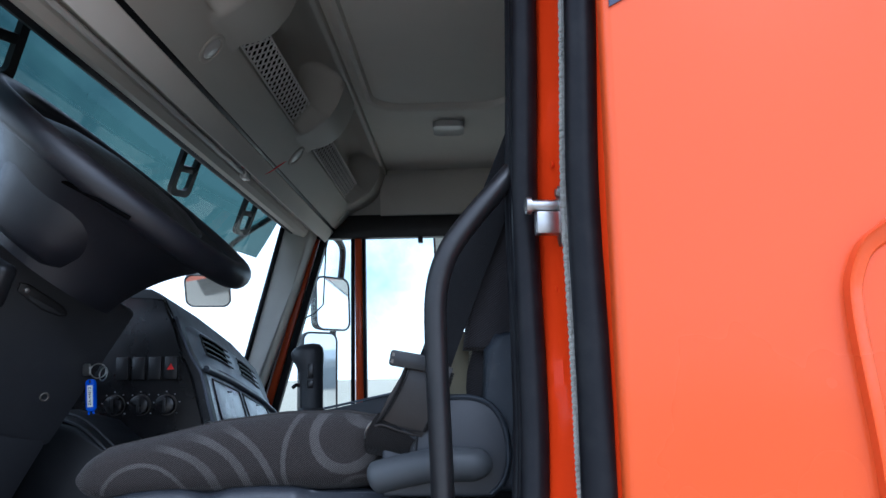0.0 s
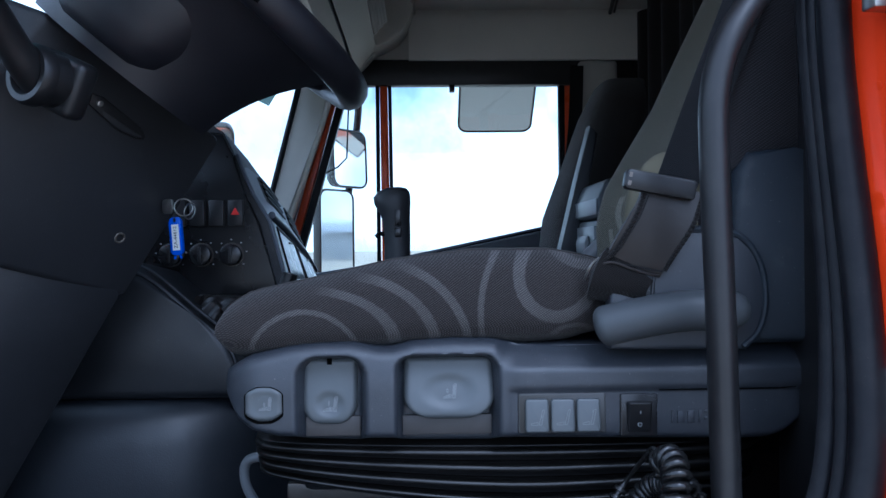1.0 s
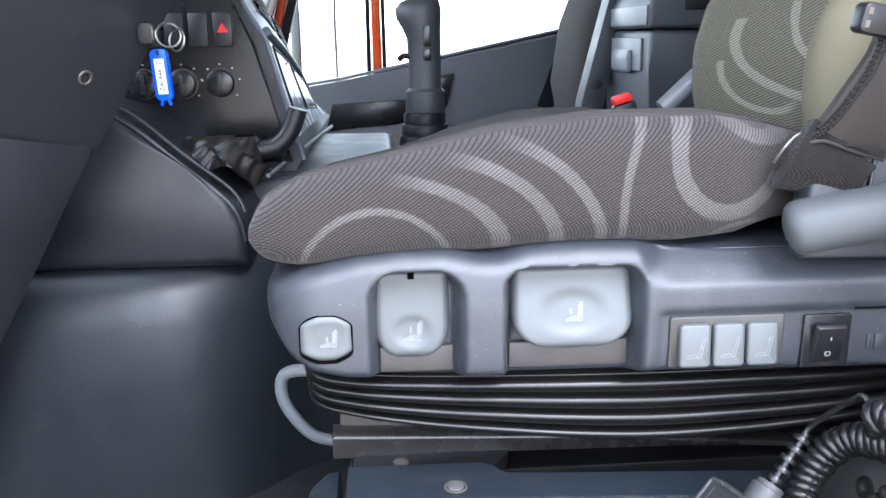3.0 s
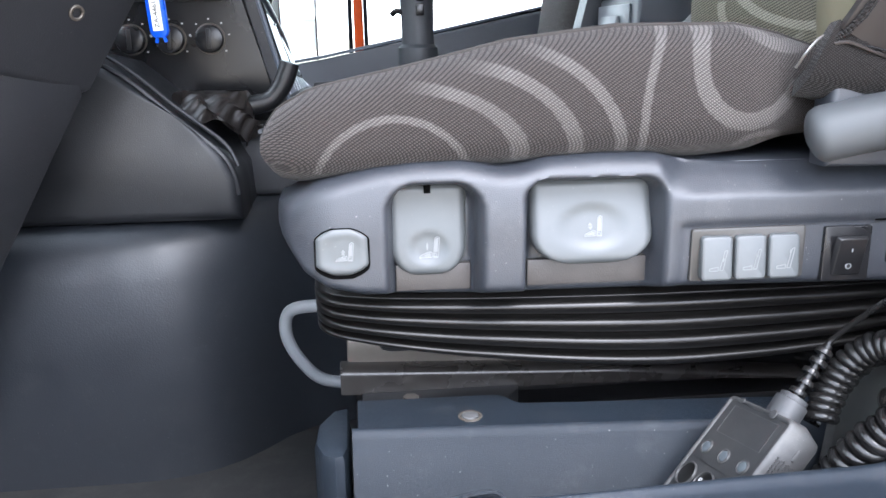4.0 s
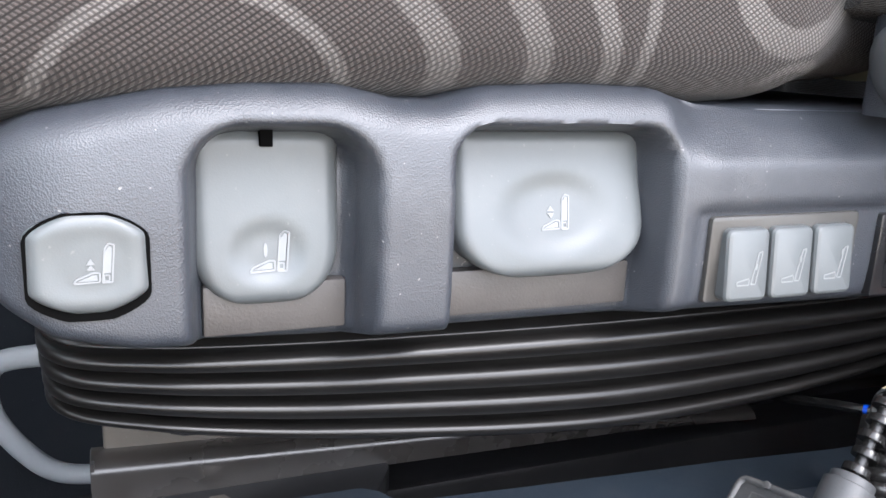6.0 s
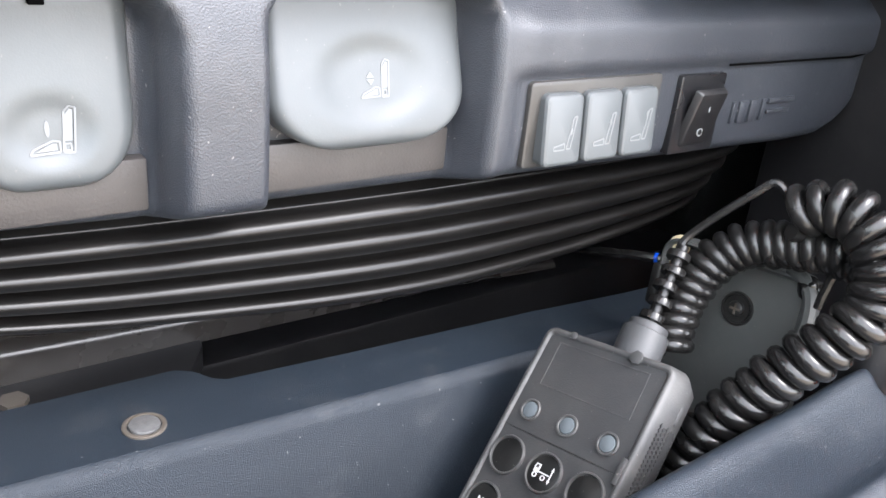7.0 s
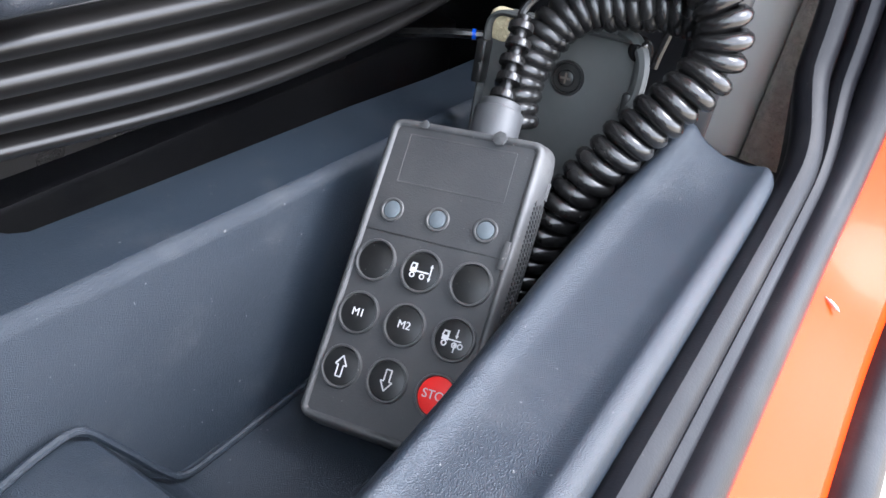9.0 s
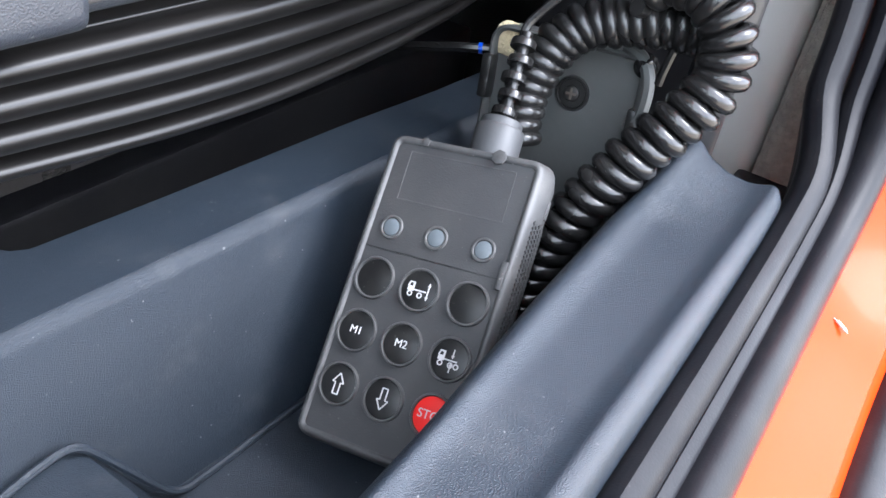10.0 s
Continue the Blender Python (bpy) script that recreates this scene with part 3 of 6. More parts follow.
# door aperture: painted flange, seals and felt
APERTURE = [(-1.2, 1.500), (-0.5, 1.500), (-0.30, 1.502), (-0.19, 1.506), (-0.11, 1.515), (-0.055, 1.540), (-0.018, 1.585), (0.002, 1.65), (0.012, 1.76), (0.014, 1.88), (0.013, 2.05), (0.018, 2.22), (0.022, 2.45)]


def aperture(sill_out, sill_y, post_out, post_y, steps=7, tuck=0.0):
    """The opening's line, moved outwards (downwards on the sill, backwards on the pillar) and to a depth y."""
    out = []
    base = spline([(a, 0, b) for a, b in APERTURE], steps)
    for i, q in enumerate(base):
        d = (base[min(i + 1, len(base) - 1)] - base[max(i - 1, 0)]).normalized()
        k = smoothstep(1.54, 1.80, q.z)
        away = sill_out + (post_out - sill_out) * k
        out.append(Vector((q.x + d.z * away, sill_y + (post_y - sill_y) * smoothstep(1.52, 2.04, q.z) + tuck * smoothstep(1.525, 1.575, q.z) * smoothstep(1.95, 1.65, q.z), q.z - d.x * away)))
    return out


def ribbon(lines):
    """A skin through several lines of equally many points."""
    return loft([list(l) for l in lines], False, False)


def recessed(line, deep):
    """The flange's pressed hollow round the lock striker."""
    return [q + Vector((0.25 * deep, deep, 0)) * (smoothstep(1.80, 1.87, q.z + 6 * (q.x - 0.05)) * smoothstep(2.15, 2.11, q.z - 3 * (q.x - 0.05))) for q in line]


STM = facing((0.0355, 0.872, 1.717), (0.40, -0.90, 0.0), (0.06, 0.03, 1.0))
part("flange", ribbon([aperture(0.026, 0.862, 0.018, 0.962, 20), aperture(0.030, 0.850, 0.023, 0.950, 20), recessed(aperture(0.033, 0.838, 0.030, 0.935, 20), 0.008), recessed(aperture(0.036, 0.830, 0.037, 0.918, 20), 0.013), recessed(aperture(0.040, 0.815, 0.043, 0.900, 20), 0.013), recessed(aperture(0.055, 0.810, 0.046, 0.885, 20), 0.008), aperture(0.065, 0.806, 0.050, 0.868, 20), aperture(0.080, 0.802, 0.060, 0.845, 20), aperture(0.10, 0.800, 0.076, 0.830, 20), aperture(0.112, 0.798, 0.086, 0.806, 20), aperture(0.125, 0.80, 0.102, 0.802, 20)]), M_red_gloss, cab, "glossy red painted inner flange with a pressed hollow")
for z_ in (1.945, 2.085):
    part("dimple", disc(0.0042, 0.0018, facing((0.053, 0.927, z_), (0.3, -0.95, 0), (0, 0, 1)), 16, 0.0008), M_red_gloss, cab)
part("scratch", tube(spline([(-0.0945, 0.8425, 1.4865), (-0.097, 0.8385, 1.4860), (-0.1005, 0.8340, 1.4852)], 5), [0.0003] * 3 + [0.0009] * 6 + [0.0003] * 2, 6), M_white, cab, "short pale scratch in the paint")
stk_ = part("paper_sticker", prism([(-0.020, -0.060), (0.020, -0.060), (0.020, 0.0), (-0.020, 0.0)], "z", 0.001, 0.0016, 0, m=STM), M_paper, cab, "white paper sticker with grey print")
part("print", joined(*[flat([line2((-0.016, -0.008 - 0.006 * k), (0.012 - 0.006 * (k % 3), -0.008 - 0.006 * k), 0.0011)], STM, 0.0017) for k in range(8)]), M_fridge_lid, stk_, "grey lines of print")
seal = tagged(new("door_seal"), "black rubber door seal round the opening", "door seal")
seal.location = (-0.4, 0.88, 1.5)
SEC = [(math.cos(a), math.sin(a)) for a in (2 * math.pi * k / 12 for k in range(12))]


def bead(line, rx, ry):
    return sweep(line, [(a * rx, b * ry) for a, b in SEC], up=(0, 1, 0))


part("carrier", ribbon([aperture(-0.002, 0.880, 0.006, 0.966, 7, 0.014), aperture(0.010, 0.887, 0.012, 0.971, 7, 0.014), aperture(0.022, 0.890, 0.020, 0.975, 7, 0.014)]), M_rubber, seal)
part("inner_lip", bead(aperture(-0.006, 0.880, 0.000, 0.966, 7, 0.015), 0.012, 0.009), M_rubber, seal)
part("middle_lip", bead(aperture(0.002, 0.871, 0.003, 0.956, 7, 0.008), 0.011, 0.007), M_rubber, seal)
part("outer_bulb", bead(aperture(0.008, 0.861, 0.009, 0.942), 0.015, 0.012), M_rubber, seal)
seal = tagged(new("weather_seal"), "black rubber weather seal at the pillar's outer edge", "door seal")
seal.location = (0.08, 0.82, 1.5)
part("bulb", bead(aperture(0.072, 0.800, 0.060, 0.838), 0.017, 0.015), M_rubber, seal)
flock = [q for q in aperture(0.062, 0.803, 0.0435, 0.858, 90) if q.z > 1.72]
part("flocked_edge", tube(flock, [0.0046 if (i // 2) % 2 else 0.0037 for i in range(len(flock))], 7), M_flock, seal, "pale ribbed flocked edge of the seal")

# inner trim of the pillar and the felt behind it
trim_low = prism([(0.05, 0.976), (0.034, 0.972), (0.029, 0.966), (0.027, 0.956), (0.027, 0.940), (0.029, 0.931), (0.034, 0.926), (0.05, 0.924)], "z", 1.40, 1.70)
trim_high = prism([(0.05, 0.976), (0.040, 0.974), (0.036, 0.971), (0.036, 0.966), (0.05, 0.964)], "z", 1.70, 2.62)
part("pillar_trim", joined(trim_low, trim_high), M_ptrim, cab, "grey plastic inner trim of the pillar", sharp=50)
part("felt_strip", prism([(0.05, 0.9235), (0.035, 0.923), (0.030, 0.918), (0.029, 0.908), (0.034, 0.890), (0.05, 0.885)], "z", 1.42, 1.72), M_felt, cab, "grey fibrous felt strip")
# Added black plate keeps the space behind the trim dark.
part("rear_black_plate", rbox((0.040, 0.977, 1.30), (0.078, 1.10, 2.62), 0.004), M_black, cab, "black plate added behind the pillar trim")
part("pillar_core", rbox((0.085, 0.835, 0.9), (0.14, 0.97, 2.7), 0.004), M_red, cab)

st = thing("door_striker", (0.05, 0.868, 2.02), "zinc door lock striker bolted to the pillar", "door striker")
SF = facing((0.060, 0.905, 2.022), (0.10, -0.99, 0), (0, 0, 1))
part("plate", prism(rounded(0.022, 0.066, 0.010, 6), "z", -0.004, 0.005, 0.002, m=SF), M_metal, st)
part("pin", joined(disc(0.0065, 0.034, SF @ pose(-0.002, 0.012, 0.004), 16, 0.001), disc(0.0095, 0.006, SF @ pose(-0.002, 0.012, 0.034), 20, 0.0015), disc(0.0085, 0.02, SF @ pose(0, -0.012, 0.004), 16, 0.003)), M_metal, st)
part("catch", prism([(-0.009, -0.02), (0.009, -0.02), (0.009, 0.004), (-0.009, 0.006)], "z", 0.004, 0.030, 0.002, m=SF), M_metal, st)
part("screw", disc(0.0045, 0.0035, SF @ pose(0.0, 0.026, 0.004), 6), M_metal, st)

# ---- seat box, tray and sill ----
bx = thing("seat_box", (-0.2, 1.25, 1.25), "blue-grey moulded seat pedestal box with a slot and a screw", "seat box")


def edge_y(x):
    return 1.092 - 0.073 * (x + 0.483)


def box_face(u, v):
    """Front side of the box: a rounded upper edge, then a face that leans outwards to the tray."""
    x = -0.483 + u * 0.62
    ye = edge_y(x)
    if v < 0.35:
        a = v / 0.35 * math.pi / 2
        return (x, ye + 0.008 - 0.008 * math.sin(a), 1.508 - 0.008 + 0.008 * math.cos(a))
    w = (v - 0.35) / 0.65
    return (x, ye - 0.028 * w, 1.500 - w * 0.090)


part("side_face", sheet(box_face, 40, 16), M_bluegrey, bx)
part("top", prism([(-0.478, 1.098), (0.14, 1.054), (0.14, 1.091), (-0.076, 1.104), (-0.15, 1.112), (-0.28, 1.1215), (-0.341, 1.127), (-0.347, 1.131), (-0.353, 1.141), (-0.361, 1.1465), (-0.478, 1.1495)], "z", 1.490, 1.508), M_bluegrey, bx)
part("inner_ledge", prism([(-0.474, 1.150), (-0.354, 1.147), (-0.335, 1.175), (-0.33, 1.20), (-0.474, 1.20)], "z", 1.485, 1.5005, 0.002), M_black, bx)
# Black floor and back plates stand in for the slot's shade.
part("slot_well", joined(rbox((-0.36, 1.10, 1.40), (0.14, 1.24, 1.408), 0), rbox((-0.48, 1.235, 1.40), (0.14, 1.24, 1.56), 0)), M_black, bx, "black plates painting the shade inside the open slot")
part("end_cover", joined(
    prism([(-0.486, 1.105), (-0.490, 1.092), (-0.497, 1.088), (-0.507, 1.095), (-0.514, 1.115), (-0.512, 1.15), (-0.500, 1.175), (-0.486, 1.18)], "z", 1.25, 1.490, 0.006)), M_bluegrey, bx, "rounded blue-grey end cover")
part("lower_face", prism([(-0.483, 1.25), (0.14, 1.25), (0.14, 1.411), (-0.483, 1.411)], "y", 1.062, 1.085), M_bluegrey, bx)
part("body", rbox((-0.48, 1.20, 1.25), (0.13, 1.49, 1.47), 0.004), M_black, bx, "black pedestal frame under the seat")
SC = facing((-0.388, 1.108, 1.508), (1, 0, 0), (0, 1, 0))
scr = part("screw", disc(0.0070, 0.0018, SC, 24, 0.0008), M_screw, bx, "worn screw head in a ring")
part("washer", disc(0.0098, 0.0012, SC, 28, 0.0004, 0.0076), M_steel_dark, scr)


def rail(u, v):
    """Steel rail cover: a rounded upper edge and an upright front with a stepped foot."""
    x = -0.492 + 0.432 * u
    zt = along([(-0.492, 1.526), (-0.24, 1.515), (-0.06, 1.498)], x)
    zb = along([(-0.492, 1.500), (-0.345, 1.492), (-0.338, 1.499), (-0.16, 1.496), (-0.06, 1.490)], x)
    a = min(1.0, v / 0.5) * math.pi / 2
    y, z = 1.181 + 0.016 * (1 - math.sin(a)), zt - 0.008 * (1 - math.cos(a))
    w = max(0.0, (v - 0.5) / 0.5)
    return (x, y, z + (zb - z) * w)


rp_ = part("rail_plate", sheet(rail, 80, 20), M_plate, bx, "dark steel seat rail cover")
part("end_fold", prism([(-0.4925, 1.500), (-0.4905, 1.500), (-0.4905, 1.524), (-0.4925, 1.524)], "y", 1.1815, 1.20), M_plate, rp_)
# Rail base coloured black so that the slot before it reads as shaded.
part("rail_base", rbox((-0.486, 1.215, 1.49), (0.12, 1.48, 1.506), 0.002), M_black, bx)
part("rail_step", prism([(-0.486, 1.5225), (-0.20, 1.509), (-0.20, 1.54), (-0.486, 1.547)], "y", 1.1945, 1.22, 0.002), M_steel_dark, bx)
part("bolt", disc(0.007, 0.003, facing((-0.432, 1.163, 1.5005), (1, 0, 0), (0, 1, 0)), 6), M_steel_dark, bx)

tr = thing("tray", (-0.25, 1.0, 1.40), "blue-grey moulded storage tray between seat box and sill", "tray")


def tray_floor(u, v):
    """Sunk tray with a raised wedge at its front end."""
    x = -0.95 + u * 1.02
    y = 1.068 - v * 0.140
    rise = smoothstep(-0.340, -0.374, x) * 0.048 + smoothstep(-0.374, -0.50, x) * (-0.03)
    rise *= smoothstep(1.0, 0.35, v)
    return (x, y, 1.411 + rise + 0.014 * smoothstep(0.8, 1.0, v))


part("tray_floor", sheet(tray_floor, 100, 16), M_bluegrey, tr)
bead_run = [(-0.45, 1.063, 1.452), (-0.41, 1.064, 1.460), (-0.386, 1.064, 1.4645), (-0.372, 1.063, 1.463), (-0.360, 1.058, 1.447), (-0.346, 1.051, 1.425), (-0.337, 1.048, 1.416), (-0.32, 1.047, 1.4142), (-0.25, 1.045, 1.4135), (-0.1, 1.038, 1.4125)]
part("fillet", tube(spline(bead_run, 8), 0.0019, 8), M_bluegrey, tr, "rounded bead where the tray meets the box")
part("tray_base", rbox((-0.95, 0.93, 1.25), (0.07, 1.06, 1.404), 0.003), M_bluegrey, tr)

sl = thing("sill_trim", (-0.4, 0.91, 1.40), "blue-grey grained door sill trim", "sill trim")


def sill(u, v):
    """Section of the sill: steep inner wall, rounded ridge, dished top, rounded outer edge."""
    x = -0.95 + u * 0.888
    k = smoothstep(-0.17, -0.105, x)
    sec = [(0.964, 1.415), (0.953, 1.47), (0.944, 1.515), (0.940, 1.532), (0.9375, 1.5372), (0.9350, 1.5394), (0.9322, 1.5393), (0.9295, 1.5376), (0.9262, 1.5362), (0.920, 1.5357), (0.911, 1.5356), (0.903, 1.5359), (0.898, 1.5372), (0.8940, 1.5385), (0.8895, 1.5362), (0.887, 1.528), (0.886, 1.49)]
    i = v * (len(sec) - 1)
    a = min(int(i), len(sec) - 2)
    f = i - a
    p0, p1, p2, p3 = (Vector(sec[min(max(a + q, 0), len(sec) - 1)]) for q in (-1, 0, 1, 2))
    q = 0.5 * ((2 * p1) + (p2 - p0) * f + (2 * p0 - 5 * p1 + 4 * p2 - p3) * f * f + (3 * p1 - p0 - 3 * p2 + p3) * f ** 3)
    end = smoothstep(0.906, 0.942, q.x) * k
    fall = max(0.0, (u - 0.955) / 0.045)
    x = min(x, -0.95 + 0.955 * 0.888)
    a_ = min(1.0, fall * 2) * math.pi / 2
    drop = 0.007 * (1 - math.cos(a_)) + max(0.0, fall - 0.5) * 0.22
    tip = along([(0.886, -0.002), (0.889, 0.002), (0.892, 0.006), (0.897, 0.009), (0.906, 0.007), (0.917, 0.0045), (0.928, 0.005), (0.934, 0.007), (0.940, 0.011), (0.946, 0.013)], q.x)
    wide = along([(-0.42, -0.004), (-0.33, -0.001), (-0.25, 0.004), (-0.17, 0.007), (-0.11, 0.003), (-0.07, 0.002)], x) * smoothstep(0.922, 0.938, q.x)
    return (x + 0.007 * math.sin(a_) + tip * k, q.x + wide, max(1.405, q.y + 0.002 * k + 0.008 * end - drop))


part("sill_cover", sheet(sill, 110, 56), M_bluegrey, sl)
single("sill_beam", rbox((-1.2, 0.868, 1.33), (0.02, 0.93, 1.492), 0.004), M_rubber, "black painted sill beam under the trim", "sill", kind="structure")
single("step_well", joined(rbox((-1.1, 0.72, 1.20), (0.06, 0.835, 1.23), 0.006), rbox((-1.1, 0.70, 0.80), (0.06, 0.835, 0.83), 0.006)), M_bluegrey, "grey plastic entry steps below the door", "step", kind="structure")

# ---- grab handle ----
gh = thing("grab_handle", (-0.075, 0.945, 1.50), "black coated bent grab handle beside the seat", "grab handle")
part("bar", tube(spline([(-0.070, 0.945, 1.42), (-0.072, 0.945, 1.56), (-0.076, 0.945, 1.75), (-0.080, 0.945, 1.88), (-0.079, 0.945, 1.945), (-0.066, 0.946, 1.990), (-0.040, 0.952, 2.028), (-0.006, 0.960, 2.068), (0.012, 0.970, 2.090)], 8), 0.0128, 16), M_black, gh)
part("flange", rbox((-0.09, 0.93, 1.41), (-0.05, 0.965, 1.425), 0.003), M_black, gh)

part("painted_band", prism([(0.0995, 2.207), (0.135, 2.226), (0.40, 2.372), (0.40, 2.60), (0.1005, 2.60)], "y", 0.7925, 0.7952), M_navy, cab, "dark blue painted band on the red side")

# ---- driver's seat ----
seat = thing("driver_seat", (-0.2, 1.3, 1.55), "air-sprung driver seat in grey patterned cloth with grey trim", "seat")


SEAM = []


def cushion(upper):
    top = [(-0.536, 1.744), (-0.533, 1.752), (-0.525, 1.763), (-0.50, 1.777), (-0.44, 1.790), (-0.36, 1.809), (-0.28, 1.818), (-0.20, 1.818), (-0.15, 1.809), (-0.10, 1.795), (-0.06, 1.79)]
    low = [(-0.536, 1.724), (-0.533, 1.715), (-0.525, 1.708), (-0.50, 1.704), (-0.44, 1.708), (-0.30, 1.712), (-0.22, 1.713), (-0.18, 1.717), (-0.15, 1.725), (-0.06, 1.735)]
    rings, n = [], 48
    xs = [-0.536, -0.534, -0.531, -0.526, -0.520, -0.512, -0.503, -0.491] + [-0.48 + 0.02 * i for i in range(22)]
    for x in xs:
        zt, zb = along(top, x), along(low, x)
        inset = 0.022 * (1 - smoothstep(-0.545, -0.49, x)) ** 2 + 0.030 * smoothstep(-0.215, -0.125, x) ** 2
        cy, hy, cz, hz = 1.30, 0.242 - inset, (zt + zb) / 2, (zt - zb) / 2
        ring = []
        for k in range(n):
            a = 2 * math.pi * k / n
            c, s = math.cos(a), math.sin(a)
            ex = 0.26
            yy = cy + hy * math.copysign(abs(c) ** ex, c)
            zz = cz + hz * math.copysign(abs(s) ** 0.55, s)
            bulge = 0.006 * math.sin(math.pi * (zz - zb) / max(1e-4, zt - zb))
            yy += bulge * math.copysign(1, c) * abs(c)
            # seated hollow in the middle of the top
            zz -= 0.016 * max(0, s) * max(0, 1 - (yy - cy) ** 2 / 0.03)
            zz -= (0.078 + 0.050 * smoothstep(-0.24, -0.44, x)) * max(0, yy - 1.085)
            ring.append((x, yy, zz))
        edge = [k for k in range(n) if math.sin(2 * math.pi * k / n) > 0.72]
        keep = edge if upper else [k % n for k in range(edge[-1], edge[0] + n + 1)]
        rings.append([ring[k] for k in keep])
        if upper:
            q = ring[edge[-1]]
            SEAM.append((q[0], q[1] - 0.0003, q[2] + 0.0003))
    bm = loft(rings, False, False)
    bm.faces.new([bm.verts.new(q) for q in rings[-1]]) if not upper else None
    return bm


cu = part("cushion", cushion(False), M_cloth, seat, "dark grey cloth cushion with pale woven waves", sharp=60)
part("top_panel", cushion(True), M_cloth_plain, cu, "plain grey cloth top of the cushion", sharp=60)
part("seam", tube(SEAM, 0.0011, 6), M_cloth_plain, cu, "stitched seam along the cushion edge")


def p_top(x):
    return along([(-0.530, 1.692), (-0.519, 1.6995), (-0.499, 1.711), (-0.46, 1.7205), (-0.432, 1.7235), (-0.40, 1.7235), (-0.375, 1.7178), (-0.36, 1.7178), (-0.34, 1.7235), (-0.30, 1.7255), (-0.262, 1.7245), (-0.235, 1.7175), (-0.195, 1.7155), (0.09, 1.715)], x)


def p_low(x):
    return along([(-0.530, 1.680), (-0.520, 1.664), (-0.510, 1.649), (-0.495, 1.639), (-0.47, 1.633), (-0.40, 1.630), (-0.25, 1.628), (-0.02, 1.623), (0.01, 1.624), (0.025, 1.630), (0.04, 1.641), (0.053, 1.658), (0.065, 1.676), (0.078, 1.698), (0.09, 1.710)], x)


def dip(x, z, x0, x1, ztop, r, soft=0.007):
    """How far inside a pocket with an arched top a point lies, 0 to 1."""
    cx, hw = (x0 + x1) / 2, (x1 - x0) / 2
    dx = abs(x - cx) - (hw - r)
    dz = z - (ztop - r)
    d = math.hypot(max(dx, 0), max(dz, 0)) + min(max(dx, dz), 0) - r
    return smoothstep(0.001, -soft, d)


def skirt(u, v):
    """The moulded side trim: domed ends, two lever pockets, a stepped band for the switches."""
    x = -0.528 + u * 0.618
    zt, zb = p_top(x), p_low(x)
    vv = min(1, max(0, (v - 0.12) / 0.76))
    z = zb + (zt - zb) * vv
    y = 1.046 + 0.009 * (max(0.0, z - 1.672) / 0.05) ** 2 + 0.002 * (max(0.0, 1.650 - z) / 0.025) ** 2
    r = 0.013
    dt_, db_ = zt - z, z - zb
    if dt_ < r:
        y += r - math.sqrt(max(0, r * r - (r - dt_) ** 2))
    if db_ < 0.007:
        y += 0.007 - math.sqrt(max(0, 0.007 ** 2 - (0.007 - db_) ** 2))
    if v < 0.12:
        y += (0.12 - v) / 0.12 * 0.03
    if v > 0.88:
        y += (v - 0.88) / 0.12 * 0.05
    fr = 0.045
    if x < -0.528 + fr:
        y += 0.9 * (fr - math.sqrt(max(0, fr * fr - (-0.528 + fr - x) ** 2)))
    if x > 0.03:
        y += 0.05 * ((x - 0.03) / 0.06) ** 2
    kk = smoothstep(-0.262, -0.236, x) * smoothstep(0.10, 0.085, x)
    if kk > 0 and v < 0.88:
        slope_y = 1.046 + 1.12 * (0.5 * (z - 1.695) + 0.5 * math.sqrt((z - 1.695) ** 2 + 0.0025 ** 2))
        y = y * (1 - kk) + slope_y * kk if z > 1.675 else y
    pocket = max(dip(x, z, -0.4530, -0.3860, 1.7095, 0.020), dip(x, z, -0.3570, -0.2560, 1.7098, 0.016))
    y += (0.029 - 0.004 * smoothstep(1.645, 1.628, z)) * pocket
    z -= 0.007 * pocket * smoothstep(1.66, 1.63, z)
    y -= 0.0015 * smoothstep(-0.253, -0.236, x) * smoothstep(1.674, 1.680, z) * smoothstep(zt, zt - 0.01, z)
    y += 0.002 * smoothstep(-0.25, -0.24, x) * smoothstep(1.676, 1.672, z)
    return (x, y, z)


part("side_skirt", sheet(skirt, 210, 64), M_panel, seat, "grey moulded side trim with two lever pockets", sharp=80)
# Flat plate at each pocket's foot, browner than the trim round it.
for x0_, x1_ in ((-0.4465, -0.3925), (-0.3510, -0.2620)):
    part("pocket_back", rbox((x0_, 1.0692, 1.6285), (x1_, 1.078, 1.648), 0.001), M_pocket, seat, "brown-grey plate at the back of a lever pocket")
part("under_tray", rbox((-0.49, 1.08, 1.66), (0.05, 1.52, 1.712), 0.01), M_black, seat)


def face_at(x, z, y):
    return facing((x, y, z), (1, 0, 0), (0, 0, 1))


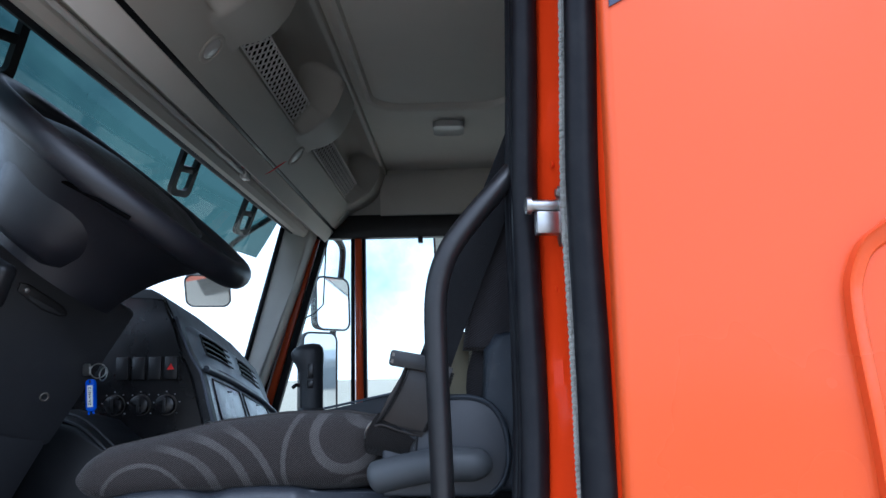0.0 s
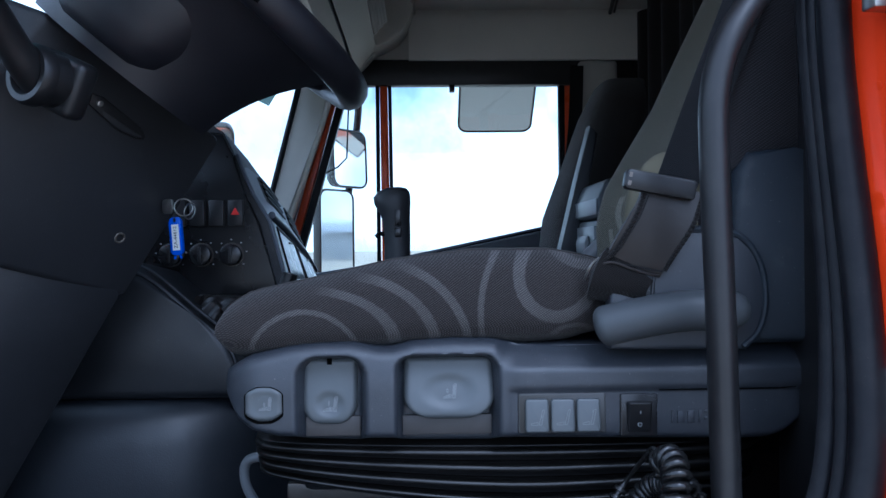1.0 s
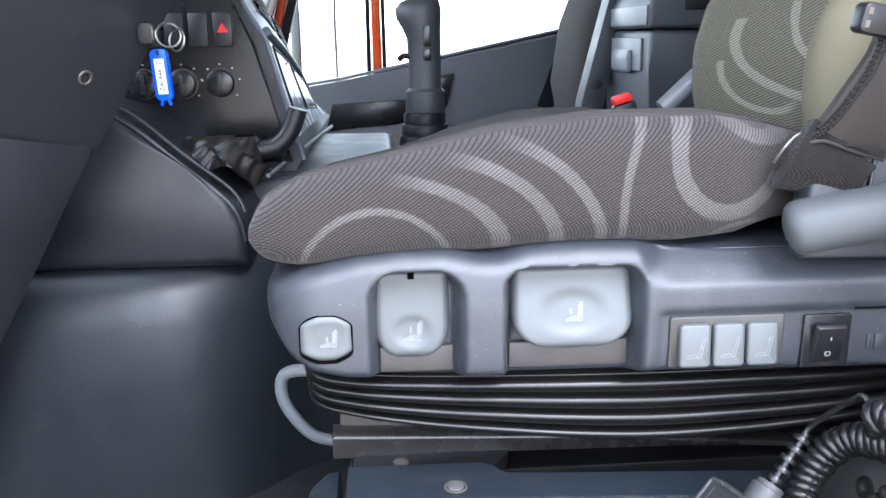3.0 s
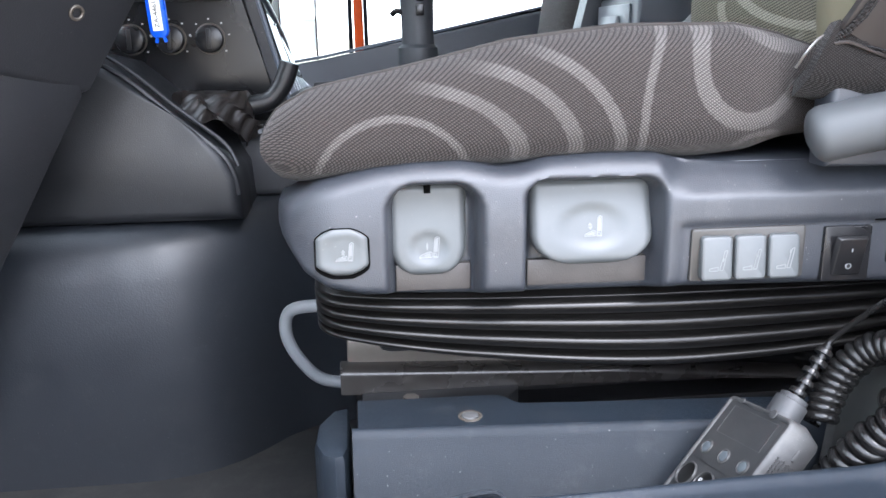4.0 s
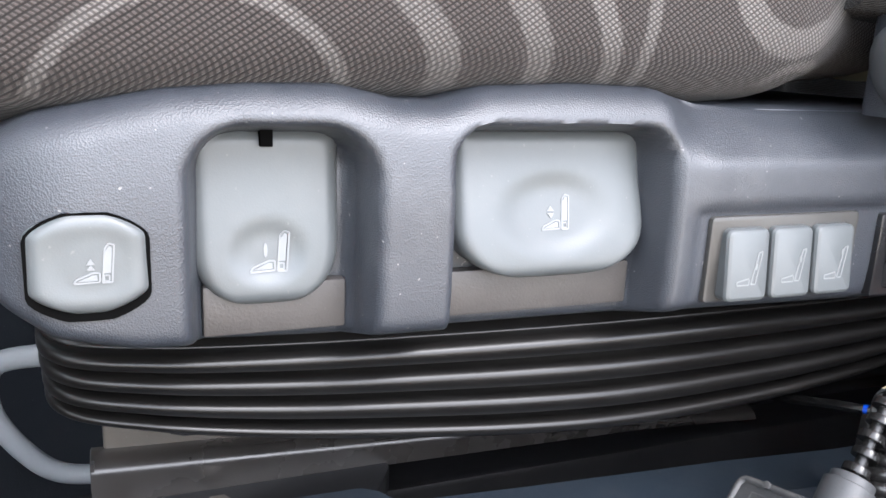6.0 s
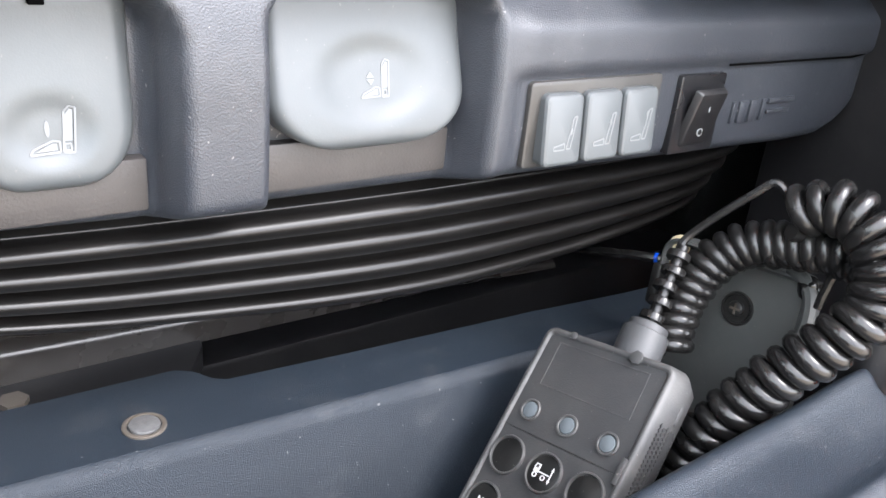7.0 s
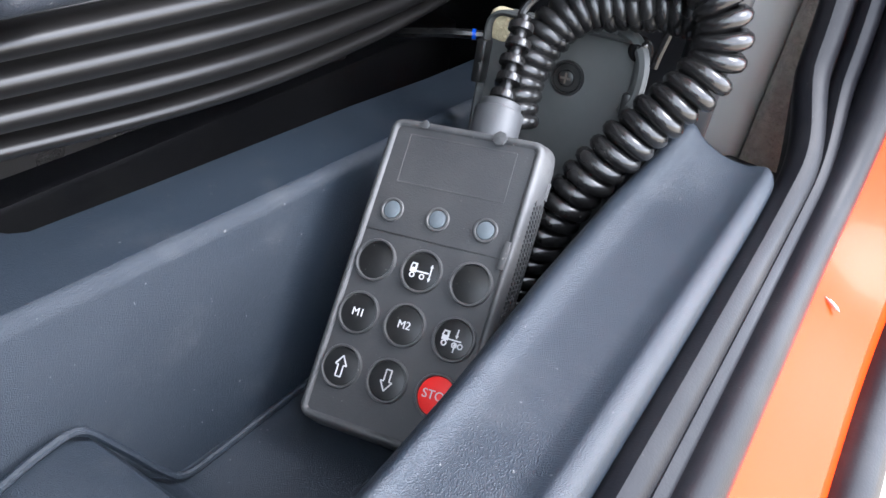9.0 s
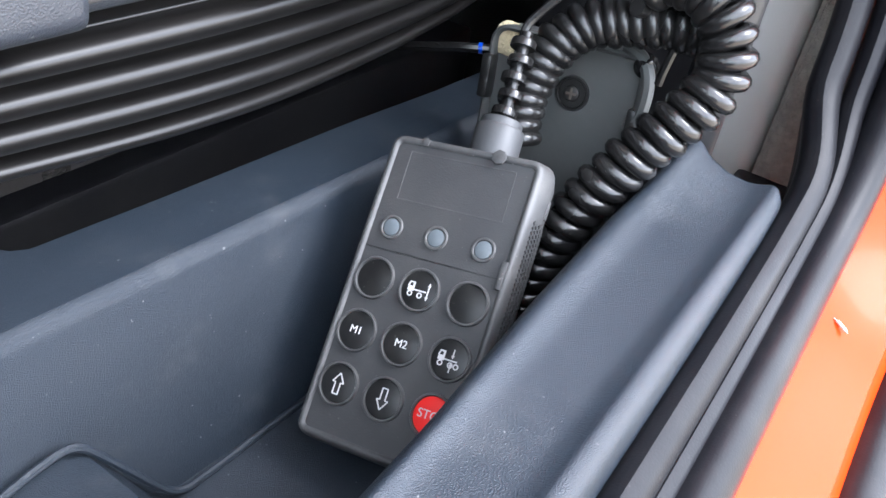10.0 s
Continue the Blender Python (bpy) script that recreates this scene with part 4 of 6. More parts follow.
def seat_icon(s, kind):
    """A small printed seat with its arrow."""
    def outline(pts, w):
        return [line2((p[0] * s, p[1] * s), (q[0] * s, q[1] * s), w * s) for p, q in zip(pts, pts[1:] + pts[:1])]

    def filled(pts):
        return [[(p[0] * s, p[1] * s) for p in pts]]

    polys = filled([(-0.44, -0.42), (0.04, -0.40), (0.04, -0.26), (-0.05, -0.25)]) + filled([(0.20, -0.22), (0.36, -0.22), (0.41, 0.44), (0.34, 0.46), (0.26, 0.34)]) + outline([(-0.50, -0.46), (0.10, -0.44), (0.10, -0.22), (-0.05, -0.20), (-0.44, -0.36)], 0.045) + outline([(0.16, -0.46), (0.38, -0.46), (0.46, 0.48), (0.34, 0.52), (0.24, 0.40)], 0.045) + outline([(0.20, -0.42), (0.32, -0.42), (0.32, -0.28), (0.20, -0.28)], 0.035)
    if kind == "up":
        polys += [[(-0.18 * s, 0.22 * s), (-0.30 * s, 0.06 * s), (-0.06 * s, 0.06 * s)], [(-0.18 * s, -0.14 * s), (-0.06 * s, 0.01 * s), (-0.30 * s, 0.01 * s)]]
    elif kind == "tilt":
        polys += [ellipse(-0.12 * s, 0.06 * s, 0.05 * s, 0.18 * s, 8)]
    elif kind == "soft":
        polys += [[(-0.10 * s, 0.16 * s), (-0.2 * s, 0.0), (0.0, 0.0)], [(-0.10 * s, 0.0), (-0.2 * s, -0.14 * s), (0.0, -0.14 * s)]]
    else:
        polys += [ellipse(0.22 * s, 0.05 * s, 0.06 * s, 0.06 * s, 8)]
    return polys


def lever(name, x, z, w, h, out, top_r, low_r, dish, icon, label, y=1.058, lean=0.006, swell=0.0, power=2.5):
    """A moulded paddle: rounded face that thickens towards its foot, with a dished thumb hollow."""
    f = face_at(x, z, y)

    def half(pz):
        """Half the width at a height, with the corners taken off."""
        for r, edge in ((top_r, h / 2), (low_r, -h / 2)):
            d = abs(edge - pz)
            if pz * edge > 0 and d < r[1]:
                return w / 2 - r[0] + r[0] * max(0, 1 - (1 - d / r[1]) ** power) ** (1 / power) + swell * (h / 2 - pz) / h
        return w / 2 + swell * (h / 2 - pz) / h

    cx, cz, da, db, deep = dish

    def depth(px, pz):
        rr = math.hypot((px - cx) / da, (pz - cz) / db)
        ex_, ez_ = max(1e-6, half(pz) - abs(px)), max(1e-6, min(h / 2 - pz, pz + h / 2))
        edge = (ex_ ** -3 + ez_ ** -3) ** (-1 / 3)
        rim = 0.0065
        roll = rim - math.sqrt(max(0, rim * rim - max(0, rim - edge) ** 2))
        return out + lean * smoothstep(h / 2, -h / 2, pz) - deep * (1 - smoothstep(0.45, 1.0, rr)) - roll

    rows, cols = 44, 36
    bm = bmesh.new()
    grid = []
    for i in range(rows + 1):
        t = 0.5 - 0.5 * math.cos(math.pi * i / rows)
        pz = -h / 2 + h * t
        hw = half(pz)
        line = []
        for j in range(cols + 1):
            q = -1 + 2 * j / cols
            q = math.copysign(1 - (1 - abs(q)) ** 1.5, q)
            line.append(bm.verts.new(f @ Vector((q * hw, pz, depth(q * hw, pz)))))
        grid.append(line)
    for i in range(rows):
        for j in range(cols):
            bm.faces.new((grid[i][j], grid[i][j + 1], grid[i + 1][j + 1], grid[i + 1][j]))
    loop = grid[0] + [g[-1] for g in grid[1:]] + grid[-1][-2::-1] + [g[0] for g in grid[-2:0:-1]]
    back = [bm.verts.new(f @ Vector((*(f.inverted() @ v.co).xy, -0.012))) for v in loop]
    for i in range(len(loop)):
        j = (i + 1) % len(loop)
        bm.faces.new((loop[i], back[i], back[j], loop[j]))
    bmesh.ops.remove_doubles(bm, verts=bm.verts, dist=1e-6)
    base = part(name, bm, M_button, seat, label, sharp=75)
    size = icon[1]
    sz = depth(cx, cz)
    marks = flat([[(p[0] + cx + 0.001, p[1] + cz) for p in poly] for poly in seat_icon(size, icon[0])], Matrix())
    for v in marks.verts:
        v.co.z = depth(v.co.x, v.co.y) + (0.00035 if v.co.z > 0.0001 else -0.0003)
    part("symbol", moved(marks, f), M_pale, base, "pale printed seat symbol")
    return base


lever("softness_button", -0.4835, 1.6658, 0.0375, 0.0345, 0.0055, (0.0188, 0.0085), (0.0188, 0.0085), (0.001, 0.0, 0.019, 0.017, 0.0012), ("soft", 0.0128), "round-cornered light grey push button", 1.0485, 0.001, 0.0, 1.5)
well = []
for i in range(48):
    q = 2 * math.pi * i / 48
    wz = 0.0178 * math.sin(q)
    cap = min(1, max(0, abs(wz) - 0.0096) / 0.0092)
    well.append((-0.4835 + math.copysign(0.0008 + 0.0179 * max(0, 1 - cap ** 1.5) ** 0.667, math.cos(q)) * min(1, abs(math.cos(q)) * 40), 1.6644 + wz))
# Black plate stands in for the shade round the button.
part("button_well", prism(well, "y", 1.0453, 1.056), M_gap_shade, seat, "black plate painting the gap's shade round the push button")
b2 = lever("tilt_lever", -0.4228, 1.6733, 0.0565, 0.0665, 0.008, (0.010, 0.007), (0.0262, 0.025), (0.0, -0.013, 0.0165, 0.0135, 0.0022), ("tilt", 0.0152), "tall light grey seat lever in its pocket", 1.080, 0.007, -0.0012)
# Proud black block paints the notch's shade.
part("notch", rbox((-0.4252, 1.0690, 1.6995), (-0.4206, 1.080, 1.7070), 0.0003), M_gap_shade, b2, "notch at the lever's top, its shade painted black")
lever("height_lever", -0.3045, 1.6758, 0.0890, 0.0612, 0.009, (0.008, 0.006), (0.043, 0.025), (0.0, -0.004, 0.0310, 0.0190, 0.0024), ("up", 0.0142), "wide light grey seat height lever in its pocket", 1.080, 0.013, 0.001)

sp = part("switch_frame", prism([(p[0] - 0.1955, p[1] + 1.6525) for p in rounded(0.085, 0.0385, 0.002, 3)], "y", 1.0455, 1.052, 0.001), M_switch_frame, seat, "dark frame of three cushion switches")
for k, x in enumerate((-0.2205, -0.1955, -0.1705)):
    f = face_at(x, 1.6508, 1.0455)
    rings = [[f @ Vector((px, pz, d - 0.0016 * pz / 0.017)) for px, pz in rounded(0.0230 + 2 * g, 0.0320 + 2 * g, 0.0032 + g, 4)] for g, d in ((0, -0.002), (0, 0.0040), (-0.0007, 0.0052), (-0.002, 0.0058))]
    sw = part("switch_button", loft(rings), M_button, sp, "light grey switch button", sharp=25)
    polys = [line2(a, b, 0.0006) for a, b in (((-0.006, -0.0090), (0.0005, -0.0090)), ((0.0005, -0.0090), (0.0005, -0.0062)), ((0.0005, -0.0062), (-0.006, -0.0074)), ((-0.006, -0.0074), (-0.006, -0.0090)), ((0.0015, -0.0088), (0.0040, -0.0088)), ((0.0040, -0.0088), (0.0072, 0.0055)), ((0.0072, 0.0055), (0.0052, 0.0050)), ((0.0052, 0.0050), (0.0015, -0.0088)))] + [ellipse(0.0042, -0.001 + 0.002 * k, 0.0008, 0.0016, 8)]
    part("symbol", flat(polys, f @ pose(0, 0, 0, -5.4), 0.0057), M_pale, sw, "pale printed seat outline")
rk = part("rocker_frame", prism([(p[0] - 0.1205, p[1] + 1.6495) for p in rounded(0.036, 0.041, 0.0015, 2)], "y", 1.0450, 1.052, 0.001), M_dash_black, seat, "black rocker switch frame")
f = face_at(-0.1205, 1.6480, 1.0440)
rings = [[f @ Vector((px, pz, d + 0.0035 * (pz / 0.014))) for px, pz in rounded(0.0215 + 2 * g, 0.029 + 2 * g, 0.0012, 2)] for g, d in ((0.0012, 0.0), (0.0, 0.003), (-0.0008, 0.0038))]
rb = part("rocker", loft(rings), M_black, rk)
part("marks", joined(flat([line2((0, 0.004), (0, 0.0085), 0.0012)], f, 0.0052), flat([[(0.0024 * math.cos(a), -0.007 + 0.0024 * math.sin(a)) for a in (2 * math.pi * i / 16 for i in range(16))]], f, 0.0022), ), M_pale, rb, "white on and off marks")
part("mark_hole", flat([ellipse(0, -0.007, 0.0014, 0.0014, 12)], f, 0.0026), M_black, rb)
seam_run = [(x, 1.0467 + (0.05 * ((x - 0.03) / 0.06) ** 2 if x > 0.03 else 0.0), 1.6735 + 0.004 * max(0.0, (x - 0.02) / 0.04)) for x in (-0.10, -0.07, -0.04, -0.01, 0.02, 0.035, 0.045, 0.055, 0.062)]
part("trim_seam", tube(seam_run, 0.0007, 6), M_gap_shade, seat, "fine dark seam across the side trim")
part("raised_mark", joined(*[prism([(x, 1.641), (x + w, 1.641), (x + w, 1.653), (x, 1.653)], "y", 1.0466, 1.0495, 0.0005) for x, w in ((-0.088, 0.003), (-0.082, 0.007), (-0.072, 0.007), (-0.061, 0.003))], rbox((-0.055, 1.0466, 1.644), (-0.033, 1.0495, 1.6465), 0.0005), rbox((-0.055, 1.0466, 1.650), (-0.030, 1.0495, 1.653), 0.0005)), M_panel, seat, "raised maker's mark in the trim")


def soft_along(table, x):
    """The same, averaged over a stretch."""
    return sum(along(table, x + 0.012 * k) for k in range(-5, 6)) / 11


def bellows(u, v):
    """Folded rubber skirt under the seat: ribs close together at the front, opening backwards."""
    pts = [(-0.40, 1.46), (-0.47, 1.36), (-0.500, 1.22), (-0.508, 1.14), (-0.498, 1.103), (-0.465, 1.090), (-0.42, 1.086), (-0.34, 1.083), (-0.26, 1.081), (-0.18, 1.081), (-0.11, 1.082), (-0.05, 1.086), (0.0, 1.097), (0.035, 1.13), (0.055, 1.20)]
    i = u * (len(pts) - 1)
    a = min(int(i), len(pts) - 2)
    f = i - a
    p0, p1, p2, p3 = (Vector(pts[min(max(a + q, 0), len(pts) - 1)]) for q in (-1, 0, 1, 2))
    q = 0.5 * ((2 * p1) + (p2 - p0) * f + (2 * p0 - 5 * p1 + 4 * p2 - p3) * f * f + (3 * p1 - p0 - 3 * p2 + p3) * f ** 3)
    end = soft_along([(-0.51, 1.580), (-0.46, 1.567), (-0.42, 1.560), (-0.34, 1.550), (-0.26, 1.541), (-0.18, 1.540), (-0.07, 1.548), (0.08, 1.562)], q.x)
    first = soft_along([(-0.51, 1.619), (-0.45, 1.615), (-0.3, 1.612), (0.1, 1.611)], q.x)
    if v < 0.12:
        return (q.x, q.y + 0.006 + 0.034 * (1 - v / 0.12), first + 0.022 * (1 - v / 0.12))
    w = (v - 0.12) / 0.88 * 4.0
    k = min(3, int(w))
    fold = w - k
    lev = (0.0, 0.25, 0.52, 0.79, 1.0)
    out = 0.0125 * math.sqrt(max(0.0, 1 - ((fold - 0.47) / 0.40) ** 2)) - 0.002
    drop = lev[k] + (lev[k + 1] - lev[k]) * (fold * 0.75 + 0.25 * smoothstep(0, 1, fold))
    return (q.x, q.y + 0.004 - out + 0.030 * drop, first + (end - first) * drop)


part("bellows", sheet(bellows, 140, 170), M_bellows, seat, "black folded rubber bellows under the seat", sharp=80)
part("bellows_core", rbox((-0.46, 1.13, 1.555), (-0.06, 1.48, 1.66), 0.01), M_black, seat)
part("adjust_bar", tube(spline([(-0.50, 1.20, 1.578), (-0.535, 1.22, 1.568), (-0.541, 1.23, 1.540), (-0.528, 1.24, 1.508), (-0.508, 1.245, 1.488), (-0.47, 1.245, 1.483)], 8), 0.0058, 12), M_grey_tube, seat, "grey bent slide handle")


def backrest(front_only, z0=1.0, z1=3.0):
    front = [(1.74, -0.060), (1.80, -0.074), (1.85, -0.076), (1.90, -0.060), (1.95, -0.030), (2.02, 0.014), (2.10, 0.052), (2.20, 0.098), (2.30, 0.140), (2.42, 0.175), (2.46, 0.20)]
    back = [(1.74, 0.11), (1.92, 0.12), (2.05, 0.16), (2.15, 0.20), (2.30, 0.26), (2.42, 0.28), (2.46, 0.26)]
    wide = [(1.74, 0.235), (1.9, 0.245), (2.1, 0.235), (2.25, 0.20), (2.35, 0.17), (2.44, 0.15), (2.46, 0.12)]
    rings, n = [], 40
    for i in range(37):
        z = 1.74 + 0.02 * i
        if not z0 < z < z1:
            continue
        f_, b_, w = along(front, z), along(back, z), along(wide, z)
        cx, hx = (f_ + b_) / 2, (b_ - f_) / 2
        ring = []
        for k in range(n):
            a = 2 * math.pi * k / n
            c, s = math.cos(a), math.sin(a)
            xx = cx + hx * math.copysign(abs(c) ** 0.6, c)
            yy = 1.30 + w * math.copysign(abs(s) ** 0.45, s)
            if c < 0:
                xx += 0.030 * max(0, 1 - ((yy - 1.30) / (w * 0.75)) ** 2)
            ring.append((xx, yy, z))
        keep = [k for k in range(n) if math.cos(2 * math.pi * k / n) < -0.58] if front_only else [k % n for k in range(26, 55)]
        rings.append([ring[k] for k in keep])
    return loft(rings, False, False)


bk_ = part("backrest", backrest(False), M_dark_shaded_cloth, seat, "dark cloth backrest, shade at its sides included", sharp=60)
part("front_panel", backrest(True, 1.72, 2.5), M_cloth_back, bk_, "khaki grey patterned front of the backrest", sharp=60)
# Khaki kept pale to carry the windscreen's light.
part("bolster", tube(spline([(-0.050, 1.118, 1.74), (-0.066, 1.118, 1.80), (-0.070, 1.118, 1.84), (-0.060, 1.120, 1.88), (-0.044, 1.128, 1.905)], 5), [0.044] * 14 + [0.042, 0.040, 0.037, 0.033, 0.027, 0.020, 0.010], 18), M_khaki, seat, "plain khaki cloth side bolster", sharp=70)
# Dark panel also paints the deep shade between shell and webbing.
part("side_panel", prism([(-0.052, 1.885), (-0.040, 1.98), (0.002, 2.08), (0.058, 2.20), (0.12, 2.31), (0.25, 2.31), (0.16, 2.05), (0.115, 1.885)], "y", 1.046, 1.072, 0.010, 3), M_dark_shaded_cloth, seat, "dark patterned side of the backrest, shade behind the belt included", sharp=60)
part("armrest_stub", tube([(-0.095, 1.50, 1.780), (-0.050, 1.50, 1.822), (-0.03, 1.50, 1.84)], 0.011, 12), M_grey_tube, seat, "grey armrest tube on the far side")
part("belt_ring", tube(spline([(-0.172, 1.046, 1.782), (-0.169, 1.038, 1.793), (-0.163, 1.036, 1.801), (-0.152, 1.038, 1.8055)], 5), 0.0011, 6), M_metal, seat, "bent wire belt ring")
part("side_shell", joined(prism([(-0.040, 1.718), (-0.030, 1.80), (-0.026, 1.885), (-0.012, 1.905), (0.03, 1.908), (0.10, 1.905), (0.125, 1.88), (0.125, 1.718)], "y", 1.036, 1.075, 0.012, 3), prism([(0.0, 1.735), (0.125, 1.735), (0.125, 1.64), (0.08, 1.635), (0.02, 1.66)], "y", 1.080, 1.11, 0.008, 3)), M_bluegrey, seat, "dark grey plastic side shell of the backrest", sharp=45)
part("pivot_cover", prism([(-0.150, 1.715), (-0.150, 1.775), (-0.120, 1.815), (-0.075, 1.832), (-0.045, 1.832), (-0.022, 1.824), (-0.006, 1.806), (0.002, 1.782), (0.003, 1.755), (-0.004, 1.730), (-0.020, 1.713)], "y", 1.033, 1.060, 0.005, 3), M_panel, seat, "grey recliner cover with a rounded rear edge", sharp=45)
part("pivot_rim", tube(spline([(-0.075, 1.0335, 1.829), (-0.045, 1.0335, 1.829), (-0.022, 1.0335, 1.821), (-0.008, 1.0335, 1.804), (-0.001, 1.0335, 1.782), (0.0, 1.0335, 1.755), (-0.007, 1.0335, 1.731), (-0.022, 1.0335, 1.716)], 6), 0.0035, 8), M_bluegrey, seat, "raised rim of the recliner cover")
part("cover_strap", tube(spline([(-0.108, 1.0325, 1.786), (-0.110, 1.031, 1.770), (-0.112, 1.030, 1.757), (-0.118, 1.031, 1.752)], 5), 0.0016, 6), M_black, seat, "thin black strap below the belt pocket")
part("rear_ledge", rbox((-0.26, 1.069, 1.69), (0.05, 1.16, 1.7170), 0.004), M_panel, seat, "grey trim ledge under the cushion")
part("recliner_handle", tube(spline([(-0.164, 1.038, 1.735), (-0.154, 1.035, 1.738), (-0.125, 1.029, 1.745), (-0.085, 1.022, 1.752), (-0.042, 1.022, 1.752), (-0.036, 1.024, 1.751)], 6), [0.006 + 0.0135 * math.sqrt(smoothstep(0, 6, i)) for i in range(25)] + [0.0185] * 3 + [0.017, 0.013, 0.006], 20), M_handle, seat, "grey rounded recliner handle", sharp=70)


def strap(pts, w, t, wide_dir=(1, 0, 0.2)):
    """A flat band through points, its width along a fixed direction."""
    wd = Vector(wide_dir).normalized()
    path = spline(pts, 6)
    rings = []
    for i, q in enumerate(path):
        d = (path[min(i + 1, len(path) - 1)] - path[max(i - 1, 0)]).normalized()
        s = (wd - d * wd.dot(d)).normalized()
        nn = d.cross(s)
        rings.append([q + s * a * w / 2 + nn * b * t / 2 for a, b in ((-1, -1), (1, -1), (1, 1), (-1, 1))])
    return loft(rings)


bt = part("belt_sleeve", strap([(-0.090, 1.028, 1.872), (-0.100, 1.024, 1.845), (-0.118, 1.026, 1.815), (-0.128, 1.032, 1.796)], 0.056, 0.006, (1, 0, -0.22)), M_leather, seat, "black leatherette belt sleeve", sharp=50)
for line in ([(-0.118, 1.0225, 1.866), (-0.128, 1.0195, 1.842), (-0.145, 1.0225, 1.813), (-0.155, 1.0285, 1.801)], [(-0.064, 1.0225, 1.858), (-0.074, 1.0195, 1.832), (-0.091, 1.0225, 1.805), (-0.099, 1.0285, 1.790)]):
    run = spline(line, 22)
    part("braid", tube(run, [0.0024 if k % 3 else 0.0016 for k in range(len(run))], 7), M_net, bt, "black braided hem")
part("stitching", joined(tube([(-0.114, 1.021, 1.865), (-0.124, 1.018, 1.842), (-0.141, 1.021, 1.814), (-0.150, 1.027, 1.802)], 0.0005, 5), tube([(-0.155, 1.027, 1.800), (-0.101, 1.027, 1.789)], 0.0006, 5)), M_belt, bt)
part("belt_pocket", strap([(-0.132, 1.033, 1.796), (-0.140, 1.031, 1.785), (-0.143, 1.034, 1.774), (-0.141, 1.048, 1.764), (-0.13, 1.065, 1.760)], 0.054, 0.010, (1, 0, -0.25)), M_net, seat, "small black net belt pocket", sharp=50)
part("pocket_hem", tube(spline([(-0.158, 1.0265, 1.7975), (-0.148, 1.0255, 1.7985), (-0.130, 1.0255, 1.792), (-0.112, 1.0275, 1.7865), (-0.104, 1.030, 1.7855)], 5), 0.0012, 6), M_leather, seat, "folded black hem of the belt sleeve")
part("belt_webbing", strap([(-0.085, 1.035, 1.872), (-0.055, 1.037, 1.95), (-0.015, 1.04, 2.05), (0.03, 1.045, 2.16), (0.08, 1.06, 2.30)], 0.040, 0.002, (1, 0, -0.4)), M_belt, seat, "grey seat belt webbing")
bk = part("belt_guide", prism(rounded(0.068, 0.019, 0.004, 4), "z", -0.006, 0.008, 0.0025, m=facing((-0.105, 1.022, 1.8715), (1, 0, -0.19), (0.19, 0, 1))), M_black, seat, "black plastic belt guide")
part("guide_slot", joined(*[rbox((-0.0315, z - 0.0022, 0.0078), (-0.0285, z + 0.0022, 0.0085), 0, m=facing((-0.105, 1.022, 1.8715), (1, 0, -0.19), (0.19, 0, 1))) for z in (-0.004, 0.004)]), M_steel_dark, bk)

# ---- hand-held remote, its cord and holder ----
RV = Vector((-0.6655, -0.1861, -0.7228)).normalized()
RU = Vector((0.0862, -0.9811, 0.1732))
RU = (RU - RV * (RU.dot(RV) + 0.012)).normalized()
RM = facing((-0.195, 1.052, 1.540), RU, -RV)
rem = thing("remote_control", (-0.25, 1.01, 1.44), "worn black hand-held remote with round keys leaning in the tray", "remote control")
RW, RH, RT = 0.0760, 0.1450, 0.030


def rem_at(x, y, z=0.0):
    """A place on the remote's face: x to the right and y down, in millimetres from its upper corner."""
    return RM @ Matrix.Translation((x / 1000, -y / 1000, z))


body = []
for grow, d in ((-0.004, -RT), (-0.001, -RT + 0.003), (0.003, -0.012), (0.001, -0.002), (0.0, 0.0006), (-0.0012, 0.0012), (-0.0024, 0.0008), (-0.0032, -0.0004)):
    body.append([RM @ Vector((RW / 2 + px, -RH / 2 + pz, d)) for px, pz in rounded(RW + 2 * grow, RH + 2 * grow, 0.005 + max(grow, -0.003), 4)])
rb = part("shell", loft(body, True, False), M_remote_edge, rem, "scuffed black rubber shell", sharp=50)
part("back", prism([(px + RW / 2, pz - RH / 2) for px, pz in rounded(RW - 0.008, RH - 0.008, 0.003, 3)], "z", -RT - 0.0004, -RT + 0.001, m=RM), M_remote, rb)
fp = part("face_plate", prism([(px + RW / 2, pz - RH / 2) for px, pz in rounded(RW - 0.0060, RH - 0.0060, 0.003, 3)], "z", -0.003, -0.0003, m=RM), M_remote, rem, "matt black keypad face")
knurl = []
for i in range(50):
    for j in range(8):
        d_ = 0.0055 + j * 0.0024
        side = RW + (0.001 + 0.002 * (d_ - 0.002) / 0.010 if d_ < 0.012 else 0.003 - 0.004 * (d_ - 0.012) / 0.015)
        q = RM @ Vector((side, -0.026 - i * 0.0022 - (j % 2) * 0.0011, -d_))
        knurl.append(rbox((-0.0008, -0.00085, -0.00085), (0.0005, 0.00085, 0.00085), 0, m=Matrix.Translation(q) @ RM.to_3x3().to_4x4() @ pose(0, 0, 0, 45, 0, 0)))
part("grip", joined(*knurl), M_remote, rb, "knurled rubber grip on the side")
